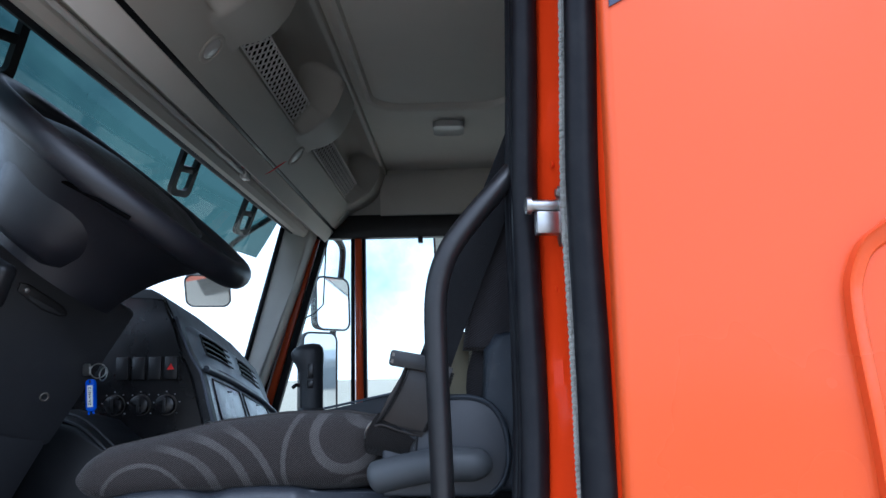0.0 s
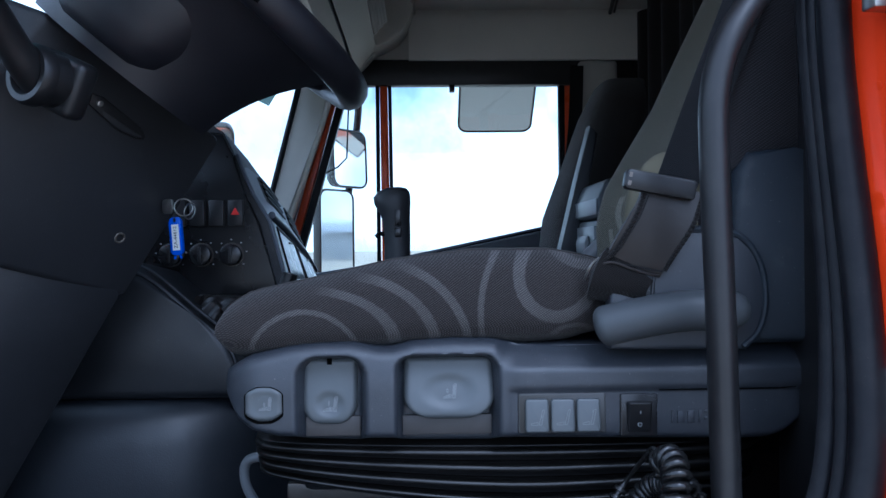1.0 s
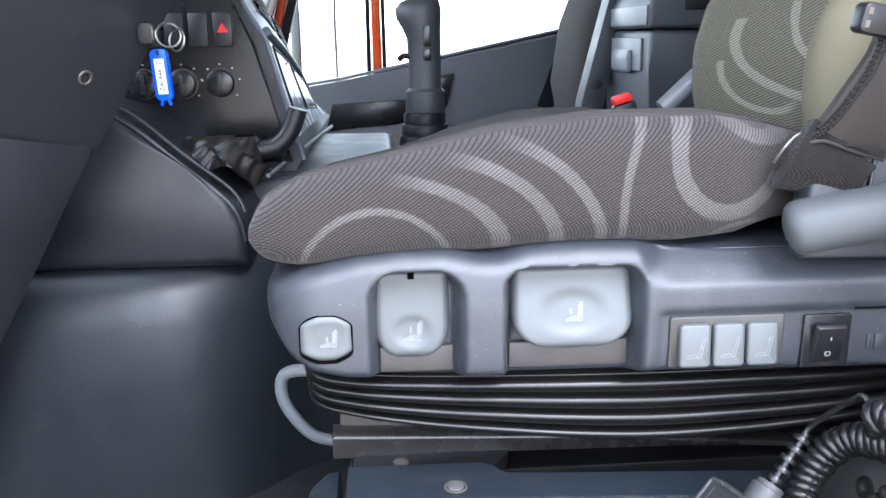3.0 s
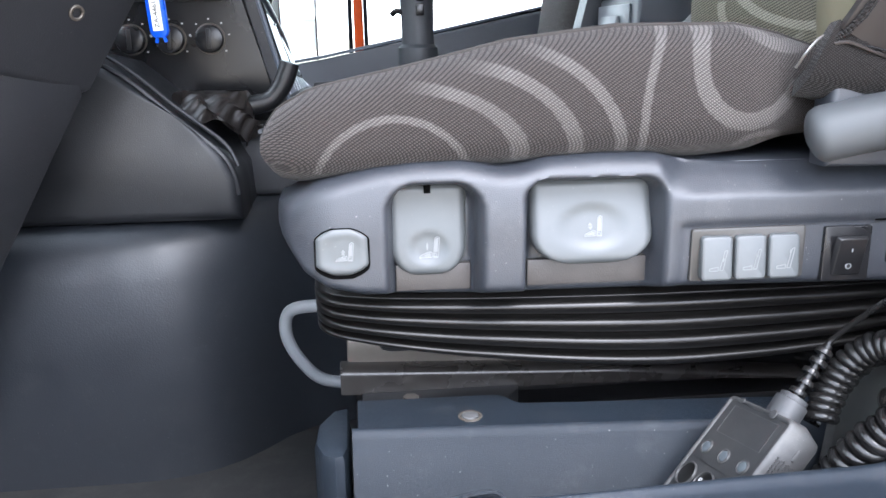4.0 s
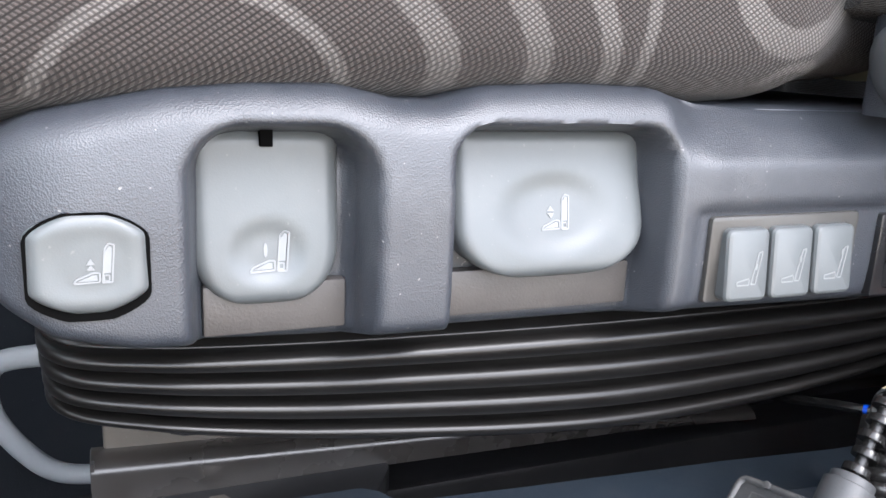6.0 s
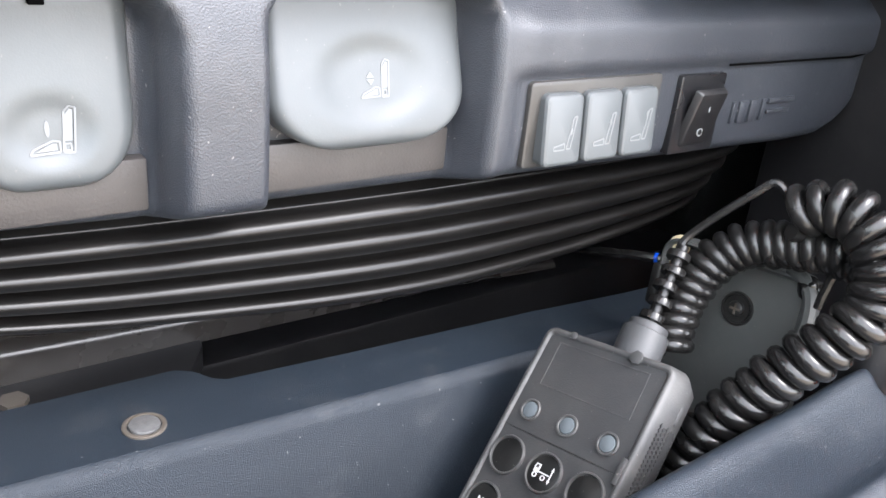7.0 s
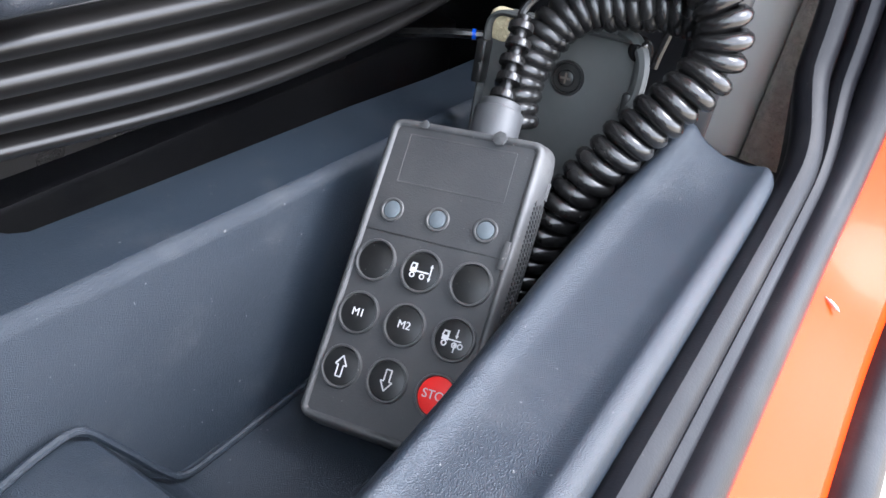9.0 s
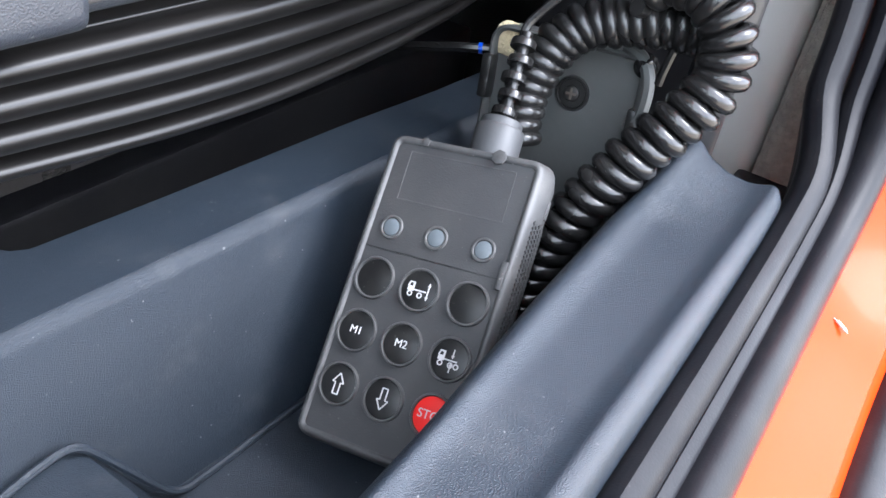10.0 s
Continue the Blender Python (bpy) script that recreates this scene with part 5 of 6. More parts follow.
for bm_ in (disc(0.0022, 0.001, rem_at(17, 1.2, 0.0008), 8, 0.0005), disc(0.0036, 0.0012, rem_at(55, 1.5, 0.0008), 7, 0.0005), rbox((0.0715, -0.060, 0.0002), (0.0745, -0.047, 0.0020), 0.0006, m=RM), rbox((0.0715, -0.108, 0.0002), (0.0745, -0.098, 0.0018), 0.0006, m=RM), rbox((0.0735, -0.022, -0.016), (0.0792, -0.013, -0.013), 0.0006, m=RM)):
    part("nick", bm_, M_remote_edge, rb)
frame_lines = [line2(a, b, 0.0005) for a, b in (((0.0105, -0.0065), (0.0645, -0.0065)), ((0.0645, -0.0065), (0.0650, -0.0300)), ((0.0650, -0.0300), (0.0110, -0.0300)), ((0.0110, -0.0300), (0.0105, -0.0065)))]
part("display_frame", flat(frame_lines, RM, -0.0003, 0.00025), M_remote_edge, fp)
part("divider", flat([line2((0.003, -0.0550), (0.072, -0.0550), 0.0004)], RM, -0.0003, 0.00025), M_key, fp)
for x in (13.5, 37.0, 60.8):
    led = part("indicator", disc(0.0058, 0.0012, rem_at(x, 44.2, -0.0004), 28, 0.0004, 0.0044), M_remote_edge, rem, "small grey indicator lens in a ring")
    part("lens", disc(0.0043, 0.0012, rem_at(x, 44.2, -0.0004), 24, 0.0008), M_led, led)
PADS = {}
for row, y in enumerate((69.0, 94.3, 119.6)):
    for col, x in enumerate((13.6, 37.3, 61.6)):
        big = 0.0006 if (row, col) in ((0, 2), (0, 0)) else 0
        key = part("key", disc(0.0101, 0.0019, rem_at(x, y, -0.0004), 36, 0.0006, 0.0088), M_remote_edge, rem, "round key with a raised worn ring")
        part("cap", disc(0.0087, 0.0012 - big, rem_at(x, y, -0.0004), 32, 0.0005), M_stop if (row, col) == (2, 2) else M_key, key)
        PADS[(row, col)] = (key, rem_at(x, y, 0.0009))


def truck_marks(s, both):
    """A printed lorry with arrows."""
    def box(x0, y0, x1, y1):
        return [(x0 * s, y0 * s), (x1 * s, y0 * s), (x1 * s, y1 * s), (x0 * s, y1 * s)]

    polys = [box(-0.5, -0.10, -0.22, 0.10), box(-0.30, 0.10, -0.22, 0.30), box(-0.46, 0.24, -0.22, 0.30), line2((-0.5 * s, 0.08 * s), (-0.44 * s, 0.30 * s), 0.05 * s), line2((-0.22 * s, -0.03 * s), (0.36 * s, -0.03 * s), 0.06 * s)]
    for cx in (-0.36, 0.10) + ((0.36,) if both else ()):
        ring = [((cx + 0.10 * math.cos(a)) * s, (-0.22 + 0.10 * math.sin(a)) * s) for a in (2 * math.pi * i / 12 for i in range(12))]
        polys += [line2(p, q, 0.05 * s) for p, q in zip(ring, ring[1:] + ring[:1])]
    if both:
        polys += [line2((0.12 * s, 0.44 * s), (0.12 * s, 0.16 * s), 0.05 * s), [(0.12 * s, 0.04 * s), (0.05 * s, 0.18 * s), (0.19 * s, 0.18 * s)], line2((0.12 * s, -0.52 * s), (0.12 * s, -0.26 * s), 0.05 * s), [(0.12 * s, -0.12 * s), (0.19 * s, -0.26 * s), (0.05 * s, -0.26 * s)]]
    else:
        polys += [line2((0.44 * s, -0.28 * s), (0.44 * s, 0.30 * s), 0.05 * s), [(0.44 * s, 0.38 * s), (0.37 * s, 0.22 * s), (0.51 * s, 0.22 * s)], [(0.44 * s, -0.38 * s), (0.51 * s, -0.22 * s), (0.37 * s, -0.22 * s)]]
    return polys


def arrow_marks(s, up):
    k = 1 if up else -1
    pts = [(-0.14, -0.5), (0.14, -0.5), (0.14, 0.05), (0.30, 0.05), (0.0, 0.5), (-0.30, 0.05), (-0.14, 0.05)]
    pts = [(a * s, b * s * k) for a, b in pts]
    return [line2(a, b, 0.06 * s) for a, b in zip(pts, pts[1:] + pts[:1])]


for pos, txt, size in (((1, 0), "M1", 0.0051), ((1, 1), "M2", 0.0051), ((2, 2), "STOP", 0.0056)):
    part("print", lettering(txt, size, PADS[pos][1]), M_white, PADS[pos][0], "white printed letters")
for pos, polys in (((0, 1), truck_marks(0.0108, False)), ((1, 2), truck_marks(0.0108, True)), ((2, 0), arrow_marks(0.0095, True)), ((2, 1), arrow_marks(0.0095, False))):
    part("print", flat(polys, PADS[pos][1]), M_white, PADS[pos][0], "white printed symbol")

# cable gland and its bend relief
G0 = RM @ Vector((0.046, 0.0, -0.012))
GD = (Vector((-0.140, 1.021, 1.592)) - G0).normalized()
GM = Matrix.Translation(G0) @ GD.to_track_quat("Z", "Y").to_matrix().to_4x4()
part("gland", joined(disc(0.0118, 0.020, GM @ pose(0, 0, -0.004), 28, 0.001), disc(0.0100, 0.004, GM @ pose(0, 0, 0.016), 28, 0.001)), M_gland, rem, "grey cable gland")
relief = [disc(0.0030, 0.046, GM @ pose(0, 0, 0.018), 12)]
for k in range(5):
    relief.append(disc(0.0062, 0.0042, GM @ pose(0.0004 * (-1) ** k, 0, 0.022 + 0.0086 * k), 14, 0.0012))
part("bend_relief", joined(*relief), M_cord, rem, "ribbed rubber bend relief")


def coil(path, turns, r, wire, phase=0.0, per=14, sides=7):
    """A coiled cord round a smooth path."""
    path = spline(path, 24)
    run = [0.0]
    for a, b in zip(path, path[1:]):
        run.append(run[-1] + (b - a).length)
    pts, n, i = [], int(turns * per), 0
    s, frames = None, []
    for k, q in enumerate(path):
        d = (path[min(k + 1, len(path) - 1)] - path[max(k - 1, 0)]).normalized()
        s = d.orthogonal().normalized() if s is None else (s - d * s.dot(d)).normalized()
        frames.append((s.copy(), d.cross(s)))
    for k in range(n + 1):
        want = run[-1] * k / n
        while i < len(run) - 2 and run[i + 1] < want:
            i += 1
        f = (want - run[i]) / max(1e-9, run[i + 1] - run[i])
        c = path[i].lerp(path[i + 1], f)
        a = 2 * math.pi * k / per + phase
        u, v = frames[i]
        wob = 1 + 0.05 * math.sin(k * 0.13)
        pts.append(c + (u * math.cos(a) + v * math.sin(a)) * r * wob)
    return pts


top = GM @ Vector((0, 0, 0.062))
cord = thing("coiled_cord", (-0.13, 0.97, 1.45), "glossy black coiled cord looping from the remote to its holder", "coiled cord")
outer = [(-0.118, 0.982, 1.617), (-0.116, 0.966, 1.627), (-0.116, 0.948, 1.624), (-0.119, 0.935, 1.610), (-0.124, 0.931, 1.592), (-0.133, 0.937, 1.577), (-0.142, 0.947, 1.561), (-0.150, 0.956, 1.545), (-0.158, 0.966, 1.524), (-0.165, 0.974, 1.500), (-0.168, 0.978, 1.474), (-0.165, 0.982, 1.445)]
oc = coil(outer, 28, 0.0092, 0.0026, 0.0, 20)
part("outer_loop", tube(oc, 0.0043, 10), M_cord, cord)
inner = [(-0.150, 1.010, 1.535), (-0.140, 1.016, 1.556), (-0.128, 1.013, 1.578), (-0.118, 1.003, 1.592), (-0.112, 0.988, 1.598), (-0.109, 0.972, 1.602), (-0.106, 0.958, 1.604), (-0.103, 0.942, 1.602)]
ic = coil(inner, 20, 0.0086, 0.0026, 0.0, 20)
part("inner_loop", tube(ic, 0.0038, 10), M_cord, cord)
part("straight_lead", tube(spline([tuple(top - GD * 0.006), tuple(top + GD * 0.008), (-0.126, 1.000, 1.622), (-0.121, 0.990, 1.6295), tuple(oc[2])], 8), 0.0021, 8), M_cord, cord)
part("tail_lead", tube(spline([tuple(ic[-3]), (-0.108, 0.957, 1.596), (-0.110, 0.960, 1.585), (-0.110, 0.961, 1.575)], 6), 0.0022, 8), M_cord, cord)

hd = thing("remote_holder", (-0.10, 1.0, 1.44), "dark grey plastic wall holder for the remote", "holder")
HM = facing((-0.108, 1.008, 1.515), (0.06, -1, 0.10), (0.18, 0.1, 1))
shell = []
for grow, d in ((0.0, -0.010), (0.0, 0.006), (-0.0015, 0.0072), (-0.003, 0.006), (-0.0035, 0.0)):
    shell.append([HM @ Vector((px, pz, d)) for px, pz in rounded(0.088 + 2 * grow, 0.128 + 2 * grow, 0.010 + grow, 5)])
part("rim", loft(shell, True, False), M_holder, hd, sharp=50)
part("plate", prism(rounded(0.083, 0.123, 0.007, 5), "z", -0.008, 0.001, m=HM), M_holder, hd)
# Black disc paints the shade of the sunk screw hole.
part("screw_recess", disc(0.0092, 0.0004, HM @ pose(0.006, 0.036, 0.0010), 28), M_gap_shade, hd, "screw recess with its shade painted black")
sw = part("screw_well", disc(0.0095, 0.0022, HM @ pose(0.006, 0.036, 0.0), 28, 0.0006, 0.0078), M_key, hd)
part("screw", joined(disc(0.0045, 0.0022, HM @ pose(0.006, 0.036, 0.0012), 16, 0.0012), disc(0.0075, 0.0008, HM @ pose(0.006, 0.036, 0.0008), 20)), M_key, sw, "black cross-head screw")
part("screw_cross", joined(rbox((0.003, 0.0354, 0.0033), (0.009, 0.0366, 0.0037), 0, m=HM), rbox((0.0054, 0.033, 0.0033), (0.0066, 0.039, 0.0037), 0, m=HM)), M_steel_dark, sw)
for px, pz in ((0.042, 0.030), (-0.043, 0.040), (-0.043, 0.030)):
    part("clip", rbox((px - 0.003, pz - 0.007, -0.002), (px + 0.003, pz + 0.007, 0.010), 0.0015, m=HM), M_key, hd)
part("hook", tube(spline([HM @ Vector(q) for q in ((0.030, 0.066, 0.004), (0.040, 0.062, 0.006), (0.0455, 0.052, 0.007), (0.0455, 0.036, 0.007), (0.040, 0.026, 0.006))], 5), 0.0036, 8), M_holder, hd, "moulded hook at the holder's corner")
part("grommet", joined(disc(0.0062, 0.006, HM @ pose(0.041, 0.058, -0.002), 20, 0.002), disc(0.0050, 0.009, HM @ pose(0.041, 0.056, 0.002, -60), 18, 0.002)), M_cord, hd, "black cable grommet")

hose = thing("air_line", (-0.11, 1.09, 1.50), "thin black air line with a blue push fitting", "air line")
part("hose", tube(spline([(-0.10, 1.13, 1.535), (-0.102, 1.10, 1.545), (-0.100, 1.080, 1.551), (-0.092, 1.064, 1.553)], 6), 0.0028, 8), M_cord, hose)
part("collar", tube([(-0.0955, 1.0700, 1.5525), (-0.0945, 1.0680, 1.5528)], 0.0031, 14), M_blue, hose, "blue collar")
single("foam_piece", rbox((-0.104, 1.044, 1.556), (-0.092, 1.058, 1.574), 0.004, 3), M_foam, "small beige foam piece behind the holder", "foam")

# ---- steering wheel and column ----
WC = Vector((-0.597, 1.315, 2.170))
WT = radians(40)
WN = Vector((math.sin(WT), 0, math.cos(WT)))
WA = Vector((math.cos(WT), 0, -math.sin(WT)))
WB = Vector((0, 1, 0))
WR = 0.235


def wheel_at(ang, r, h=0.0):
    """A point in the wheel's frame: ang from the rear towards the passenger."""
    return WC + (WA * math.cos(ang) + WB * math.sin(ang)) * r + WN * h


sw = thing("steering_wheel", tuple(WC - WN * 0.1), "black grained steering wheel with a deep padded hub", "steering wheel")
rim = []
for i in range(73):
    a = 2 * math.pi * i / 72
    rim.append([wheel_at(a, WR + 0.019 * math.cos(q), 0.022 * math.sin(q)) for q in (2 * math.pi * k / 14 for k in range(14))])
part("rim", loft(rim, True, False), M_wheel, sw, sharp=70)
hubr = []
for r, h, sq in ((0.118, -0.150, 0.7), (0.130, -0.138, 0.7), (0.140, -0.110, 0.7), (0.150, -0.060, 0.7), (0.155, -0.02, 0.7), (0.15, 0.01, 0.7), (0.11, 0.022, 0.7), (0.04, 0.026, 0.8)):
    ring = []
    for k in range(40):
        a = 2 * math.pi * k / 40
        c, s = math.cos(a), math.sin(a)
        ring.append(WC + WA * r * math.copysign(abs(c) ** sq, c) * (0.85 + min(0, h + 0.05) * 1.7) + WB * r * 1.2 * math.copysign(abs(s) ** sq, s) + WN * h)
    hubr.append(ring)
part("hub", loft(hubr), M_wheel, sw, "padded hub", sharp=60)
for a0 in (62, 118, -62, -118):
    rings = []
    for r, w, h, t in ((0.09, 0.16, -0.045, 0.06), (0.14, 0.17, -0.032, 0.046), (0.18, 0.18, -0.018, 0.034), (0.215, 0.19, -0.008, 0.026), (0.238, 0.20, 0.0, 0.018)):
        ring = []
        for px, pz in rounded(w, t, t * 0.4, 3):
            a = radians(a0) + px / r
            ring.append(wheel_at(a, r, h + pz))
        rings.append(ring)
    sp_ = part("spoke", loft(rings), M_wheel, sw, sharp=60)
pad = sheet(lambda u, v: wheel_at(radians(-134 + 122 * u), 0.135 + 0.092 * v - 0.010 * math.sin(math.pi * v), -0.165 + 0.155 * v ** 0.8), 40, 14)
part("pad", pad, M_wheel, sw, "padded underside joining the hub and the rim", sharp=70)
# Black tube laid on the pad paints the slot's shade.
part("hub_slot", tube(spline([(-0.600, 1.118, 2.130), (-0.566, 1.097, 2.112), (-0.532, 1.087, 2.0935), (-0.495, 1.104, 2.071)], 6), 0.0030, 8), M_gap_shade, sw, "narrow slot under the rim, its shade painted black")

col = thing("steering_column", (-1.0, 1.28, 1.25), "grey grained steering column shroud with a pocket", "steering column")
front = [Vector(q) for q in ((-0.609, 1.430, 1.972), (-0.752, 1.196, 2.089), (-0.935, 1.150, 1.835), (-0.742, 1.408, 1.748))]
bm = bmesh.new()
vs = [bm.verts.new(q) for q in front] + [bm.verts.new(q + Vector((-0.24, 0.0, 0.09))) for q in front]
bm.faces.new(vs[:4]), bm.faces.new(vs[7:3:-1])
for i in range(4):
    bm.faces.new((vs[i], vs[(i + 1) % 4], vs[4 + (i + 1) % 4], vs[4 + i]))
bmesh.ops.bevel(bm, geom=list(bm.edges), offset=0.010, segments=3, profile=0.5, affect="EDGES")
part("shroud", bm, M_column, col)
fr = (front[1] - front[0]).normalized()
fu = (front[0] - front[3]).normalized()
FM = facing(tuple(front[0]), -fr, fu)
POCKET = [(-0.200, -0.050), (-0.186, -0.046), (-0.122, -0.051), (-0.108, -0.057), (-0.108, -0.063), (-0.118, -0.068), (-0.145, -0.071), (-0.196, -0.063)]
part("pocket", prism(POCKET, "z", -0.002, 0.0035, 0.001, m=FM), M_black, col, "black slanted pocket with a catch")
part("pocket_lip", prism([(-0.178, -0.0600), (-0.112, -0.0610), (-0.118, -0.0655), (-0.145, -0.0690), (-0.172, -0.0665)], "z", 0.003, 0.0048, 0.0008, m=FM), M_column, col, "grey scooped lip of the pocket")
part("catch", disc(0.0042, 0.004, FM @ pose(-0.186, -0.055, 0.003), 12, 0.001), M_metal, col)
part("screw_hole", disc(0.008, 0.002, FM @ pose(-0.055, -0.19, 0.0), 18, 0.0006, 0.005), M_steel_dark, col)
CM = facing((-0.746, 1.160, 2.006), (0.80, -0.45, -0.40), (0.35, -0.10, 0.93))
part("collar", joined(disc(0.034, 0.016, CM, 32, 0.005, 0.021), disc(0.030, 0.03, CM @ pose(0, 0, -0.026), 32, 0.004), rbox((-0.036, -0.034, -0.05), (0.034, 0.032, -0.020), 0.010, 3, m=CM)), M_black, col, "black stalk collar")
lower = []
for z, x in ((1.795, -0.745), (1.75, -0.752), (1.685, -0.790), (1.615, -0.830), (1.55, -0.868), (1.40, -0.955), (1.25, -1.04)):
    r_, along_, in_ = Vector((x + 0.008, 1.40, z)), Vector((-0.66, -0.70, 0)), Vector((-0.12, 0.06, 0))
    lower.append([r_ + along_ * 0.010, r_ + along_ * 0.26, r_ + along_ * 0.27 + in_ * 0.1, r_ + along_ * 0.27 + in_, r_ + in_, r_ + in_ * 0.12, r_ + along_ * 0.003 + in_ * 0.03])
part("lower_column", loft(lower), M_column, col, "grey lower column cover", sharp=50)
stk = thing("indicator_stalk", (-0.70, 1.12, 1.96), "black indicator stalk on the column", "stalk")
part("arm", tube(spline([(-0.745, 1.165, 1.995), (-0.752, 1.135, 2.02), (-0.762, 1.09, 2.06), (-0.768, 1.05, 2.095)], 5), [0.019] * 6 + [0.0175] * 5 + [0.016] * 5, 16), M_black, stk)
part("tip", tube(spline([(-0.767, 1.055, 2.09), (-0.770, 1.03, 2.112), (-0.771, 1.015, 2.125)], 4), [0.0175] * 7 + [0.014, 0.008], 16), M_black, stk)

# ignition keys and tag
ky = thing("key_ring", (-0.655, 1.375, 1.80), "ignition key ring with a blue plastic tag", "key ring")
for c, r, tw in (((-0.650, 1.372, 1.873), 0.012, 20), ((-0.643, 1.376, 1.868), 0.011, -35)):
    m_ = Matrix.Translation(c) @ pose(0, 0, 0, 80, 0, tw)
    part("ring", tube([m_ @ Vector((r * math.cos(a), r * math.sin(a), 0)) for a in (2 * math.pi * k / 24 for k in range(25))], 0.0011, 6, False), M_metal, ky)
part("key_bow", prism(rounded(0.022, 0.020, 0.006, 4), "z", -0.002, 0.002, 0.001, m=facing((-0.675, 1.385, 1.875), (0.7, -0.5, 0), (0, 0, 1))), M_metal, ky)
TM = facing((-0.660, 1.372, 1.834), (0.92, -0.30, 0.06), (-0.06, 0, 1))
tg = part("tag", prism([(p[0], p[1]) for p in rounded(0.0188, 0.051, 0.0055, 5)], "z", -0.0022, 0.0022, 0.0010, m=TM), M_blue, ky, "blue plastic key tag")
part("hole", flat([ellipse(0, 0.022, 0.0022, 0.003, 12)], TM, 0.0022), M_black, tg)
pl = part("paper", flat([[(-0.0055, -0.019), (0.0055, -0.019), (0.0055, 0.016), (-0.0055, 0.016)]], TM, 0.0023), M_paper, tg, "white paper label")
part("print", lettering("ZA-44612", 0.0072, TM @ pose(0.0, -0.0015, 0.0029, 0, 0, 90)), M_key, pl)
part("tail", joined(*[tube([TM @ Vector((x, -0.026, 0)), TM @ Vector((x * 1.3, -0.0305, 0))], 0.0018, 6) for x in (-0.004, 0.004)]), M_blue, tg)

# ---- dashboard ----
dash = thing("dashboard", (-0.9, 1.9, 1.6), "dark grey dashboard with a wrap-round centre stack paled by painted skylight", "dashboard")


def stack_rings():
    rings = []
    for y, zt in ((1.750, 2.048), (1.80, 2.044), (1.96, 2.022), (2.24, 1.972), (2.50, 1.906)):
        rings.append([(-0.62, y, 1.60), (-0.560, y, 1.690), (-0.606, y, zt - 0.180), (-0.640, y, zt - 0.125), (-0.664, y, zt - 0.060), (-0.684, y, zt - 0.020), (-0.715, y, zt), (-0.85, y, zt + 0.006), (-1.30, y, zt), (-1.30, y, 1.60)])
    return rings


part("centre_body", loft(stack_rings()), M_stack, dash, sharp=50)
part("upper_dash", rbox((-1.31, 0.93, 1.70), (-0.98, 1.655, 1.93), 0.04, 4), M_bulkhead, dash, "dash top in front of the driver")


def stack_at(y, s, out=0.0):
    """A place on the rear face of the centre stack: s 0 at its foot, 1 at its top edge."""
    R = stack_rings()
    for r0, r1 in zip(R, R[1:]):
        if y <= r1[0][1]:
            break
    t = (y - r0[0][1]) / (r1[0][1] - r0[0][1])
    pts = [Vector(a).lerp(Vector(b), t) for a, b in zip(r0[1:5], r1[1:5])]
    i = min(2.999, max(0, s * 3))
    q = pts[int(i)].lerp(pts[int(i) + 1], i - int(i))
    return q + Vector((out, -0.1 * out, 0.25 * out))


def stack_patch(y0, y1, s0, s1, out):
    return sheet(lambda u, v: stack_at(y0 + (y1 - y0) * u, s0 + (s1 - s0) * v, out * (min(1, 8 * min(u, 1 - u, v, 1 - v)) if out > 0.003 else 1)), 10, 8)


# Face and lids carry the sky's reflection in their colour.
part("stack_face", stack_patch(1.79, 2.48, 0.06, 0.36, 0.002), M_dash_skylit, dash, "lower face of the centre stack, paled by painted skylight")
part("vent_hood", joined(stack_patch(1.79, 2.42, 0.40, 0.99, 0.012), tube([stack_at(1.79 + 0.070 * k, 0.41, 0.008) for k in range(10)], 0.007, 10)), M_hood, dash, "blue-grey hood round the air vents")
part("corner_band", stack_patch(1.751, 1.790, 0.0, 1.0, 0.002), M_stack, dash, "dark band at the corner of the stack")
for y0, y1 in ((1.835, 2.07), (2.12, 2.33)):
    vent = part("air_vent", stack_patch(y0, y1, 0.60, 0.93, 0.0135), M_stack, dash, "dark air vent")
    # Black patch on the vent paints the shade inside it.
    part("vent_shade", stack_patch(y0 + 0.012, y1 - 0.012, 0.63, 0.90, 0.0150), M_gap_shade, vent)
    for k in range(4):
        s_ = 0.66 + 0.070 * k
        part("slat", tube([stack_at(y0 + 0.014, s_, 0.0155), stack_at((y0 + y1) / 2, s_, 0.0155), stack_at(y1 - 0.014, s_, 0.0155)], 0.0020, 6), M_stack, vent)
for y0, y1 in ((1.82, 2.03), (2.06, 2.30)):
    lid = part("locker_lid", stack_patch(y0, y1, 0.13, 0.325, 0.006), M_dash_skylit, dash, "locker lid paled by painted skylight")
    edge_ = [stack_at(a_, b_, 0.0035) for a_, b_ in ((y0, 0.13), (y1, 0.13), (y1, 0.325), (y0, 0.325), (y0, 0.13))]
    part("gap", tube(edge_, 0.0018, 5), M_stack, lid, "dark gap round the lid")
    part("pull", rbox((-0.002, -0.016, -0.002), (0.002, 0.016, 0.002), 0.001, m=Matrix.Translation(stack_at((y0 + y1) / 2, 0.29, 0.007))), M_hood, lid)
part("stack_trim", tube([stack_at(1.752, q_, 0.003) for q_ in (0.0, 0.1, 0.2, 0.33, 0.45, 0.6, 0.8, 1.0)], 0.0035, 8), M_hood, dash, "rounded edge of the centre stack")
part("control_panel", prism([(-0.572, 1.69), (-0.597, 1.775), (-0.618, 1.86), (-0.648, 1.925), (-0.664, 1.985), (-0.684, 2.026), (-0.95, 2.04), (-0.95, 1.69)], "y", 1.735, 1.749, 0.003), M_dash_black, dash, "glossy black heater and switch panel")
